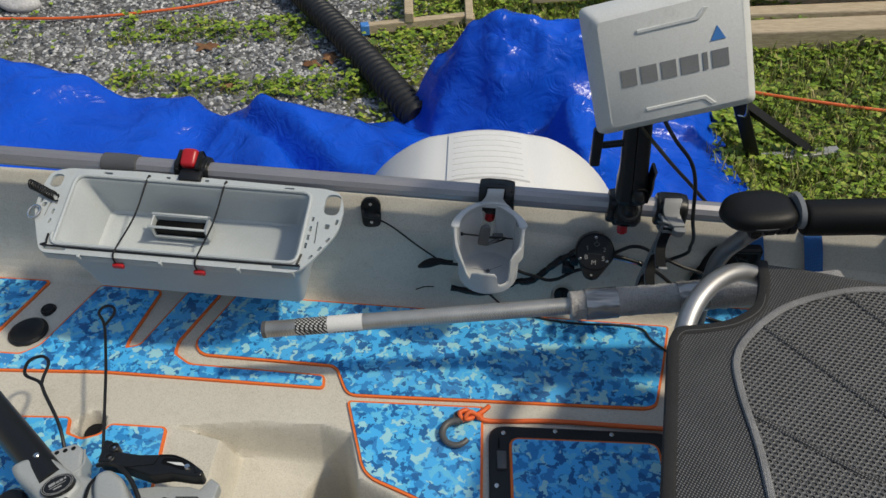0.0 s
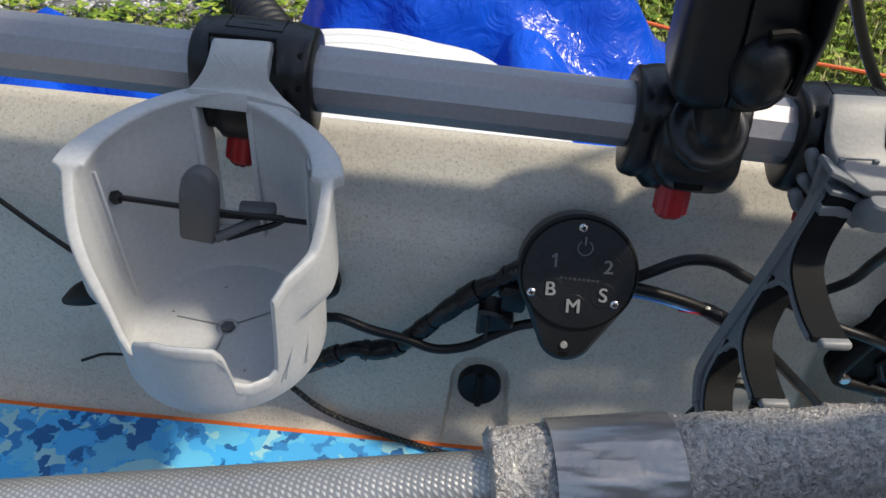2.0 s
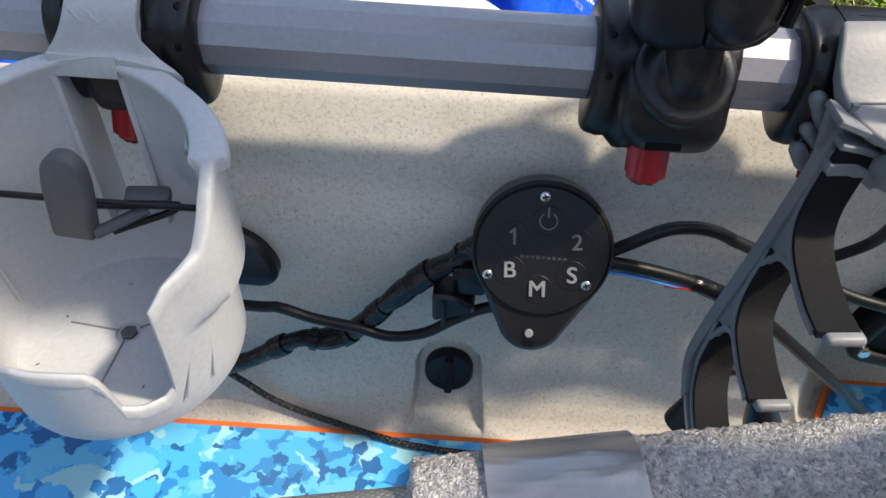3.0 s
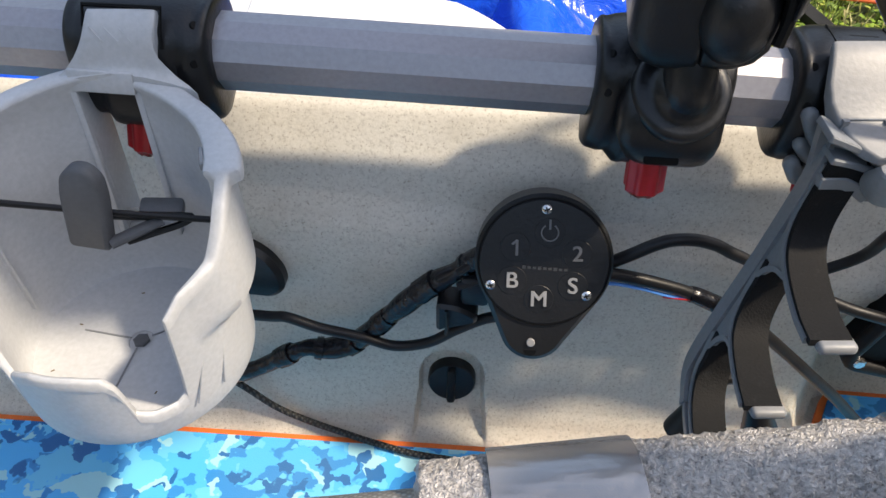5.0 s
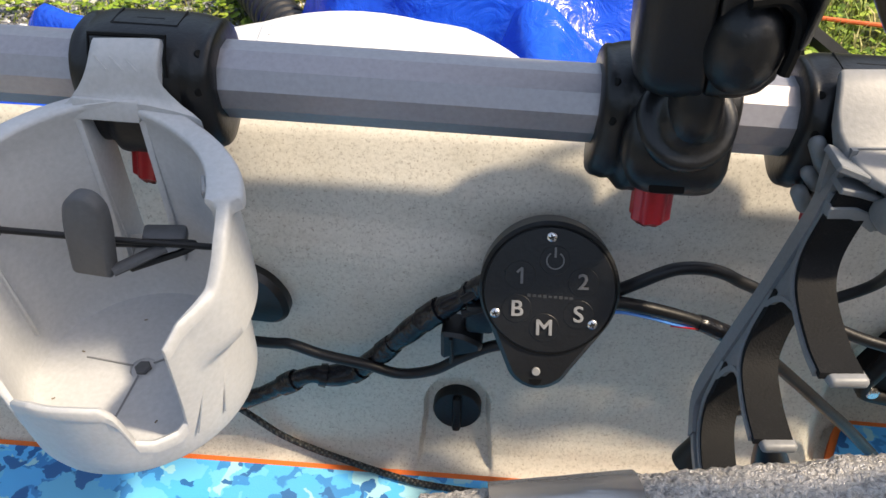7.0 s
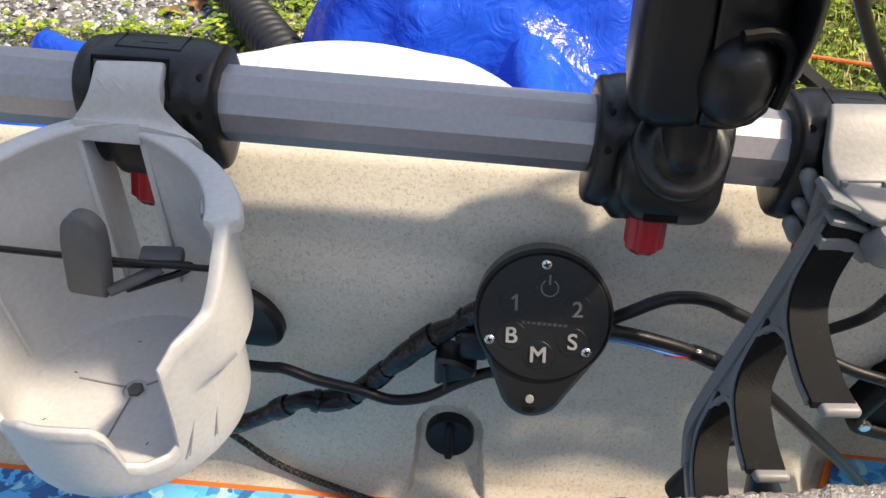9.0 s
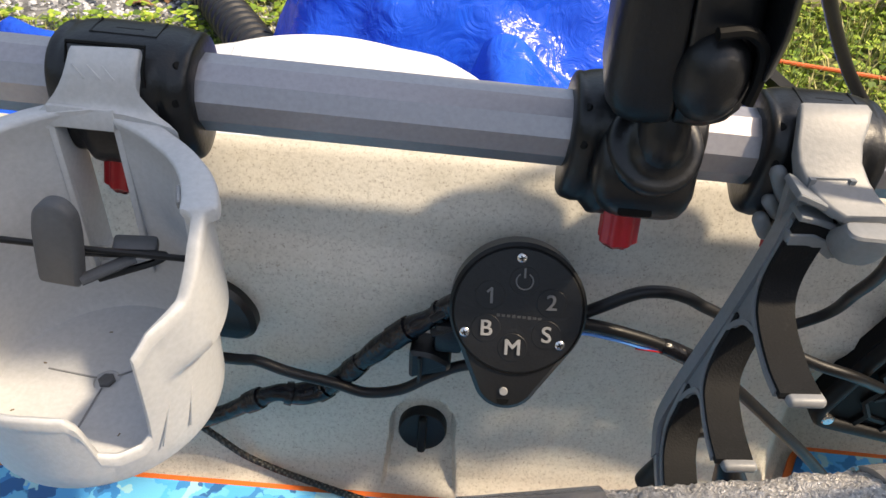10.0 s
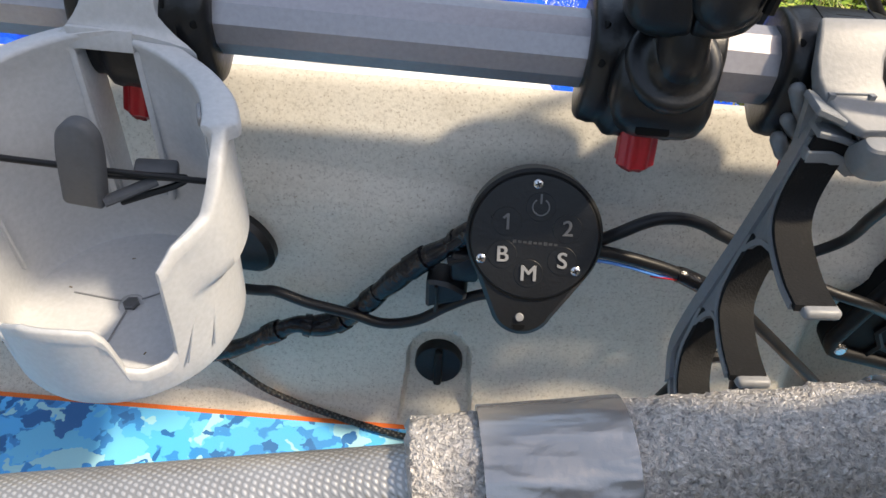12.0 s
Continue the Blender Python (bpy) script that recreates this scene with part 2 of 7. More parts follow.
PIPING = weave_material("grey_piping", (0.16, 0.16, 0.165), (0.36, 0.36, 0.37), 190, (0, 0, 20), 0.7)
TARP = tarp_material()
GROUND = ground_material()
STONE = random_material("grey_gravel", [(0.0, (0.07, 0.074, 0.08)), (0.40, (0.21, 0.218, 0.23)), (0.75, (0.42, 0.425, 0.435)), (1.0, (0.64, 0.64, 0.64))], 0.75)
LEAF = random_material("green_leaves", [(0.0, (0.05, 0.10, 0.010)), (0.45, (0.17, 0.28, 0.022)), (0.8, (0.29, 0.40, 0.045)), (1.0, (0.42, 0.44, 0.09))], 0.55)
BLADE = random_material("grass_blades", [(0.0, (0.09, 0.13, 0.015)), (0.55, (0.20, 0.27, 0.04)), (0.8, (0.32, 0.31, 0.09)), (1.0, (0.48, 0.40, 0.20))], 0.6)
# Dark green for the added, unseen ring that cuts light from the horizon.
BACKDROP_GREEN = plain("added_backdrop_green", (0.045, 0.060, 0.030), 0.8, var=0.5, scale=3, fine=30, bump=0.8, dist=0.05)
DEADLEAF = random_material("dry_leaves", [(0.0, (0.16, 0.07, 0.03)), (1.0, (0.34, 0.20, 0.10))], 0.7)
WOOD = wood_material()
PIPE = plain("black_corrugated_pipe", (0.014, 0.014, 0.015), 0.4, var=0.3)
ALUPLATE = plain("dull_metal_strip", (0.36, 0.36, 0.35), 0.5, 0.4, var=0.2)
GALV = plain("galvanised_steel", (0.38, 0.39, 0.40), 0.45, 0.8, var=0.2)


# ---- mesh helpers ----
def finish(name, bm, material, sharp=38):
    bmesh.ops.recalc_face_normals(bm, faces=bm.faces)
    lim = radians(sharp)
    for e in bm.edges:
        e.smooth = len(e.link_faces) == 2 and e.calc_face_angle(0) < lim
    for f in bm.faces:
        f.smooth = True
    me = bpy.data.meshes.new(name)
    bm.to_mesh(me)
    bm.free()
    me.materials.append(material)
    return me


def thing(name, place, label, category, group="", kind=""):
    ob = new(name)
    ob.empty_display_size = 0.05
    ob.matrix_basis = Matrix.Translation(place)
    return tagged(ob, label, category, group, kind)


def part(name, bm, material, parent, label="", sharp=38):
    """One mesh, given in world metres, under a thing or under a part."""
    ob = new(name, finish(name, bm, material, sharp))
    if parent is not None:
        ob.parent = parent
        if parent.type == "EMPTY":
            ob.matrix_parent_inverse = parent.matrix_basis.inverted()
    if label:
        ob["label"] = label
    return ob


def single(name, bm, material, label, category, group="", kind="", sharp=38):
    return tagged(part(name, bm, material, None, "", sharp), label, category, group, kind)


def loft(rings, caps=True, closed=True, bm=None):
    """Skin rings of equal length."""
    bm = bm or bmesh.new()
    vs = [[bm.verts.new(p) for p in r] for r in rings]
    n = len(rings[0])
    for a, b in zip(vs, vs[1:]):
        for i in range(n if closed else n - 1):
            j = (i + 1) % n
            bm.faces.new((a[i], a[j], b[j], b[i]))
    if caps and closed:
        bm.faces.new(vs[0][::-1])
        bm.faces.new(vs[-1])
    return bm


def smooth_path(points, per=6):
    """Points along a curve through the given ones."""
    p = [Vector(q) for q in points]
    if len(p) < 3 or per < 2:
        return p
    ext = [2 * p[0] - p[1]] + p + [2 * p[-1] - p[-2]]
    out = []
    for i in range(1, len(ext) - 2):
        a, b, c, d = ext[i - 1:i + 3]
        for k in range(per):
            s = k / per
            out.append(0.5 * (2 * b + (c - a) * s + (2 * a - 5 * b + 4 * c - d) * s * s + (3 * b - a - 3 * c + d) * s ** 3))
    out.append(p[-1])
    return out


def tube(points, r, n=10, per=6, squash=1.0, rough=0.0, bm=None):
    p = smooth_path(points, per)
    rings = []
    up = Vector((0, 0, 1))
    for i, q in enumerate(p):
        d = (p[min(i + 1, len(p) - 1)] - p[max(i - 1, 0)]).normalized()
        side = d.cross(up)
        if side.length < 0.05:
            side = d.cross(Vector((0, 1, 0)))
        side.normalize()
        top = side.cross(d)
        up = top
        rad = r(i / (len(p) - 1)) if callable(r) else r
        rad *= 1 + rough * noise.noise(q * 60)
        rings.append([q + side * (math.cos(a) * rad) + top * (math.sin(a) * rad * squash) for a in (2 * math.pi * k / n for k in range(n))])
    return loft(rings, bm=bm)


def rbox(size, bevel=0.004, seg=2, m=None):
    bm = bmesh.new()
    bmesh.ops.create_cube(bm, size=1.0)
    bmesh.ops.scale(bm, vec=size, verts=bm.verts)
    if bevel:
        bmesh.ops.bevel(bm, geom=bm.edges[:], offset=bevel, segments=seg, profile=0.5, affect="EDGES")
    if m is not None:
        bm.transform(m)
    return bm


def rounded(poly, r, seg=4):
    """Round the corners of a flat outline; r: one radius or one a corner."""
    out, n = [], len(poly)
    for i in range(n):
        a, b, c = (Vector(poly[(i + k) % n]).to_2d() for k in (-1, 0, 1))
        rad = r[i] if isinstance(r, (list, tuple)) else r
        da, dc = (a - b), (c - b)
        cut = min(rad, da.length * 0.45, dc.length * 0.45)
        s, e = b + da.normalized() * cut, b + dc.normalized() * cut
        for k in range(seg + 1):
            u = k / seg
            out.append((1 - u) ** 2 * s + 2 * u * (1 - u) * b + u * u * e)
    return out


def inset(poly, d):
    """Move a flat outline inwards by d (counter-clockwise outlines)."""
    n, out = len(poly), []
    area = sum(poly[i].x * poly[(i + 1) % n].y - poly[(i + 1) % n].x * poly[i].y for i in range(n))
    sgn = 1 if area > 0 else -1
    for i in range(n):
        a, b, c = poly[i - 1], poly[i], poly[(i + 1) % n]
        e1, e2 = (b - a), (c - b)
        if e1.length < 1e-7 or e2.length < 1e-7:
            out.append(b.copy())
            continue
        n1 = Vector((-e1.y, e1.x)).normalized()
        n2 = Vector((-e2.y, e2.x)).normalized()
        k = (n1 + n2)
        k = k / max(0.35, k.length_squared / 2)
        out.append(b + k * d * sgn)
    return out


def outline_of(points, r, d, seg=5):
    """A rounded outline, moved inwards by d while its corners are still sharp."""
    sharp = inset([Vector(p) for p in points], d)
    return rounded(sharp, [max(0.003, q - d) for q in r] if isinstance(r, (list, tuple)) else max(0.003, r - d), seg)


def prism(poly, z0, z1, edge=0.0, m=None, bm=None):
    """Extrude a flat outline from z0 up to z1, with a chamfered top edge."""
    rings = [[(p.x, p.y, z0) for p in poly]]
    if edge:
        rings.append([(p.x, p.y, z1 - edge) for p in poly])
        rings.append([(p.x, p.y, z1) for p in inset(poly, edge)])
    else:
        rings.append([(p.x, p.y, z1) for p in poly])
    bm = loft(rings, bm=bm)
    if m is not None:
        bm.transform(m)
    return bm


def disc(r, z0, z1, edge=0.0, n=32, m=None, flute=0.0, flutes=8):
    poly = [Vector((math.cos(a), math.sin(a))) * (r * (1 - flute * (0.5 + 0.5 * math.cos(flutes * a)))) for a in (2 * math.pi * k / n for k in range(n))]
    return prism(poly, z0, z1, edge, m)


def lathe(profile, n=32, m=None):
    """Turn (radius, height) pairs about the z axis."""
    rings = [[(r * math.cos(a), r * math.sin(a), z) for a in (2 * math.pi * k / n for k in range(n))] for r, z in profile]
    bm = loft(rings)
    if m is not None:
        bm.transform(m)
    return bm


def axes(origin, x, y):
    """A frame with its x axis along x and its y axis near y."""
    x = Vector(x).normalized()
    z = x.cross(Vector(y)).normalized()
    y = z.cross(x)
    return Matrix(((x.x, y.x, z.x, origin[0]), (x.y, y.y, z.y, origin[1]), (x.z, y.z, z.z, origin[2]), (0, 0, 0, 1)))


def along(a, b):
    """A frame at a with its z axis towards b."""
    return Matrix.Translation(a) @ (Vector(b) - Vector(a)).to_track_quat("Z", "Y").to_matrix().to_4x4()


def smoothstep(a, b, x):
    s = min(1, max(0, (x - a) / (b - a)))
    return s * s * (3 - 2 * s)


def inside(poly, x, y):
    """Signed distance to an outline, positive inside."""
    best, hit, n = 9.0, False, len(poly)
    for i in range(n):
        ax, ay = poly[i]
        bx, by = poly[(i + 1) % n]
        if (ay > y) != (by > y) and x < (bx - ax) * (y - ay) / (by - ay) + ax:
            hit = not hit
        dx, dy = bx - ax, by - ay
        s = min(1, max(0, ((x - ax) * dx + (y - ay) * dy) / (dx * dx + dy * dy)))
        best = min(best, math.hypot(x - ax - s * dx, y - ay - s * dy))
    return best if hit else -best


def lettering(text, size, m, material, parent, name="marking", depth=0.0004):
    cu = bpy.data.curves.new(name, "FONT")
    cu.body, cu.size, cu.extrude = text, 1.0, depth / size
    cu.align_x, cu.align_y = "CENTER", "CENTER"
    tmp = bpy.data.objects.new(name, cu)
    me = bpy.data.meshes.new_from_object(tmp)
    bpy.data.objects.remove(tmp)
    bpy.data.curves.remove(cu)
    # two strokes side by side make the bold print
    bm = bmesh.new()
    for dx, dz in ((-0.017, 0.0), (0.017, 0.006)):
        me.transform(Matrix.Translation((dx, 0, dz)))
        bm.from_mesh(me)
        me.transform(Matrix.Translation((-dx, 0, -dz)))
    bm.transform(m @ Matrix.Scale(size, 4))
    bm.to_mesh(me)
    bm.free()
    me.materials.clear()
    me.materials.append(material)
    ob = new(name, me)
    ob.parent = parent
    if parent.type == "EMPTY":
        ob.matrix_parent_inverse = parent.matrix_basis.inverted()
    return ob


# ---- ground ----
DECK = 0.6
SIDE = Matrix.Translation((0, 1.19, DECK)) @ pose(0, 0, 0, 0, 0, math.degrees(math.atan(-0.08)))
RAIL_DIR = Vector((1, -0.08, -0.028)).normalized()


def rail_at(x):
    return Vector((x, 1.2154 - 0.08 * x, 0.8777 - 0.028 * x))


def rail_frame(x):
    """x along the rail, y outboard, z up."""
    return axes(rail_at(x), RAIL_DIR, (0.08, 1, 0))


def ground_height(x, y):
    return 0.02 * noise.noise(Vector((x * 0.7, y * 0.7, 0))) - 0.012


def build_ground():
    bm = bmesh.new()
    n = 70
    steps = [-60, -20, -8] + [-4 + 8 * i / n for i in range(n + 1)] + [8, 20, 60]
    grid = [[bm.verts.new((x, y + 3, ground_height(x, y + 3))) for x in steps] for y in steps]
    for a, b in zip(grid, grid[1:]):
        for i in range(len(steps) - 1):
            bm.faces.new((a[i], a[i + 1], b[i + 1], b[i]))
    single("ground", bm, GROUND, "gravel yard that turns into weedy grass", "ground", kind="structure")


def build_unseen_backdrop():
    """Tall greenery added out of view, closing the yard to dim the low sky, well away from the trailer."""
    n = 180
    rings = []
    for k in range(n + 1):
        a = 2 * math.pi * k / n
        c = Vector((math.cos(a), math.sin(a), 0))
        far = 13 + 1.2 * noise.noise(c * 4)
        high = 5.6 + 1.1 * noise.noise(c * 5 + Vector((3, 0, 0))) + 0.5 * noise.noise(c * 21)
        rings.append([Vector((0, 2, 0)) + c * (far + o + 0.25 * noise.noise(c * 30 + Vector((0, 0, h)))) + Vector((0, 0, h * high - 0.05)) for o, h in ((0, 0), (-0.5, 0.2), (-0.4, 0.5), (-0.1, 0.8), (0.6, 1.0), (1.6, 0.96), (2.0, 0.0))])
    single("backdrop", loft(rings, caps=False), BACKDROP_GREEN, "tall dark green ring, added unseen to dim the low sky", "hedge", kind="structure", sharp=70)


PATCHES = ((-1.30, 3.64, 0.50, 0.13), (-0.85, 3.68, 0.22, 0.14), (-1.40, 3.17, 0.16, 0.10), (-1.07, 3.09, 0.22, 0.09), (-0.60, 3.06, 0.34, 0.13), (-0.25, 3.35, 0.20, 0.35))


def patch_share(x, y):
    """How weedy a spot of the gravel is."""
    wob = 0.5 * noise.noise(Vector((x * 7, y * 7, 4)))
    return max(1 - smoothstep(0.55, 1.15, math.hypot((x - cx) / rx, (y - cy) / ry) + wob) for cx, cy, rx, ry in PATCHES)


def gravel_share(x, y):
    """How much of the ground is gravel: bare stones on the bow side, weeds towards the stern."""
    return 1 - smoothstep(-0.55, 0.15, x + 0.7 * noise.noise(Vector((x * 1.1, y * 1.1, 3))) + 0.10 * (3.2 - y))


def joined(name, verts, faces, material, label, category):
    me = bpy.data.meshes.new(name)
    me.from_pydata(verts, [], faces)
    me.materials.append(material)
    return tagged(new(name, me), label, category, kind="stuff")


def build_gravel():
    rnd = random.Random(4)
    verts, faces = [], []
    base = [(1, 0, 0), (0.3, 0.95, 0), (-0.8, 0.6, 0), (-0.8, -0.6, 0), (0.3, -0.95, 0), (0.55, 0.3, 0.6), (-0.35, 0.35, 0.65), (-0.1, -0.5, 0.55)]
    tri = [(0, 1, 5), (1, 6, 5), (1, 2, 6), (2, 3, 6), (3, 7, 6), (3, 4, 7), (4, 0, 7), (0, 5, 7), (5, 6, 7)]
    for _ in range(32000):
        x, y = rnd.uniform(-2.8, 0.9), rnd.uniform(2.4, 4.8)
        if rnd.random() > gravel_share(x, y) + 0.03:
            continue
        s = rnd.uniform(0.006, 0.014) * (1.5 if rnd.random() < 0.12 else 1)
        t = Matrix.Translation((x, y, ground_height(x, y) - 0.001)) @ pose(0, 0, 0, rnd.uniform(-35, 35), rnd.uniform(-35, 35), rnd.uniform(0, 360))
        k = len(verts)
        sx, sy, sz = s * rnd.uniform(0.7, 1.4), s * rnd.uniform(0.6, 1.1), s * rnd.uniform(0.6, 1.2)
        verts += [t @ Vector((p[0] * sx * rnd.uniform(0.8, 1.2), p[1] * sy, p[2] * sz)) for p in base]
        faces += [tuple(i + k for i in f) for f in tri]
    joined("gravel", verts, faces, STONE, "loose crushed grey gravel stones on the yard", "gravel")


LOW_TARP = [(-2.6, 1.35), (0.25, 1.35), (0.25, 2.30), (-0.02, 2.70), (-0.30, 2.76), (-0.60, 2.76), (-0.87, 2.76), (-1.06, 2.80), (-1.35, 2.86), (-1.7, 2.88), (-2.6, 2.90)]
HEAPED_TARP = [(-0.22, 2.30), (-0.05, 1.95), (1.02, 1.90), (1.17, 2.28), (1.10, 2.55), (1.17, 2.80), (1.20, 2.95), (0.8, 3.02), (0.0, 3.0), (-0.16, 2.85)]


def build_weeds():
    rnd = random.Random(8)
    verts, faces = [], []
    bv, bf = [], []
    for _ in range(60000):
        x, y = rnd.uniform(-2.6, 3.6), rnd.uniform(1.9, 4.9)
        clump = noise.noise(Vector((x * 2.1, y * 2.1, 9)))
        dense = (1 - gravel_share(x, y)) * (0.85 + 0.5 * clump) + 0.6 * patch_share(x, y) + 0.02
        if rnd.random() > dense or max(inside(LOW_TARP, x, y), inside(HEAPED_TARP, x, y)) > 0.03:
            continue
        z = ground_height(x, y)
        if rnd.random() < 0.55:
            h = rnd.uniform(0.012, 0.075) * (0.6 + 1.5 * max(0, clump))
            for k in range(3):
                a = rnd.uniform(0, 6.28)
                s = rnd.uniform(0.007, 0.016) * (1.25 if x > 0.6 and clump > 0.1 else 1)
                c = Vector((x + math.cos(a) * s, y + math.sin(a) * s, z + h))
                u = Vector((math.cos(a), math.sin(a), rnd.uniform(-0.4, 0.5))) * s
                w = Vector((-math.sin(a), math.cos(a), rnd.uniform(-0.3, 0.3))) * s * 0.75
                i = len(verts)
                verts += [c - u, c - u * 0.3 + w * 0.8, c + u * 0.7 + w, c + u * 0.9, c + u * 0.7 - w, c - u * 0.3 - w * 0.8]
                faces += [(i, i + 1, i + 2, i + 3), (i, i + 3, i + 4, i + 5)]
        else:
            for k in range(4):
                a = rnd.uniform(0, 6.28)
                h, lean = rnd.uniform(0.025, 0.09) * (0.45 if x < 0.1 else 1), rnd.uniform(0.01, 0.06)
                d = Vector((math.cos(a), math.sin(a), 0))
                w = Vector((-d.y, d.x, 0)) * rnd.uniform(0.0012, 0.003)
                p = Vector((x + rnd.uniform(-0.02, 0.02), y + rnd.uniform(-0.02, 0.02), z - 0.003))
                i = len(bv)
                bv += [p - w, p + w, p + d * lean * 0.4 + w + Vector((0, 0, h * 0.7)), p + d * lean * 0.4 - w + Vector((0, 0, h * 0.7)), p + d * lean + Vector((0, 0, h))]
                bf += [(i, i + 1, i + 2, i + 3), (i + 3, i + 2, i + 4)]
    joined("weeds", verts, faces, LEAF, "low broad-leaved green weeds on the yard", "weeds")
    joined("grass", bv, bf, BLADE, "tufts of green and dry grass on the yard", "grass")


def build_dead_leaf(x, y, size, turn):
    bm = bmesh.new()
    rim = [Vector((math.cos(a) * size * (1 + 0.35 * math.cos(5 * a)), math.sin(a) * size * 0.7 * (1 + 0.3 * math.cos(5 * a)), 0.008 * math.sin(3 * a))) for a in (2 * math.pi * k / 20 for k in range(20))]
    top = [bm.verts.new(p + Vector((0, 0, 0.002))) for p in rim]
    low = [bm.verts.new(p) for p in rim]
    mid, under = bm.verts.new((0, 0, 0.014)), bm.verts.new((0, 0, 0.012))
    for i in range(20):
        j = (i + 1) % 20
        bm.faces.new((top[i], top[j], mid))
        bm.faces.new((low[j], low[i], under))
        bm.faces.new((low[i], low[j], top[j], top[i]))
    bm.transform(pose(x, y, ground_height(x, y) + 0.014, 8, 5, turn))
    single("dead_leaf", bm, DEADLEAF, "curled brown fallen leaf on the gravel", "leaf", "dead leaves")


# ---- kayak: hull, deck, rail ----
WELL = [(-0.355, 0.893), (-0.22, 0.905), (-0.10, 0.903), (-0.045, 0.885), (-0.022, 0.80), (0.03, 0.775), (0.085, 0.745), (0.105, 0.70), (0.12, 0.40), (-0.262, 0.40), (-0.268, 0.868)]


def deck_height(x, y):
    z = DECK - 0.006
    d = inside(WELL, x, y)
    if d > -0.02:
        z -= 0.075 * smoothstep(-0.003, 0.024, d) + 0.03 * smoothstep(-0.25, -0.10, x) * smoothstep(0.0, 0.06, d)
        e = math.hypot((x + 0.078) / 0.060, (y - 0.770) / 0.110)
        z -= 0.30 * (1 - smoothstep(0.45, 1.02, e)) * smoothstep(-0.002, 0.02, d)
    for cx, cy, r, deep in ((-0.505, 0.893, 0.024, 0.06), (-0.715, 1.105, 0.040, 0.012), (-0.70, 1.165, 0.016, 0.012)):
        z -= deep * (1 - smoothstep(r * 0.6, r * 1.15, math.hypot(x - cx, y - cy)))
    z += 0.0012 * noise.noise(Vector((x * 6, y * 6, 1)))
    return z


def wall_shift(u):
    """The side wall steps outboard towards the stern."""
    return 0.060 * smoothstep(0.556, 0.602, u)


WALL = [(-0.02, -0.0068), (-0.006, -0.0065), (0.0, -0.003), (0.006, 0.004), (0.012, 0.016), (0.0175, 0.032), (0.0225, 0.055), (0.0262, 0.080), (0.0282, 0.105), (0.0294, 0.135), (0.0304, 0.154), (0.0314, 0.1635), (0.0334, 0.1705), (0.0375, 0.1785), (0.046, 0.1930), (0.054, 0.2065), (0.0600, 0.2170), (0.0635, 0.2222), (0.067, 0.2245), (0.072, 0.222), (0.078, 0.212), (0.081, 0.19), (0.083, 0.10), (0.080, -0.10), (0.03, -0.27), (-0.1, -0.36), (-0.3, -0.40)]


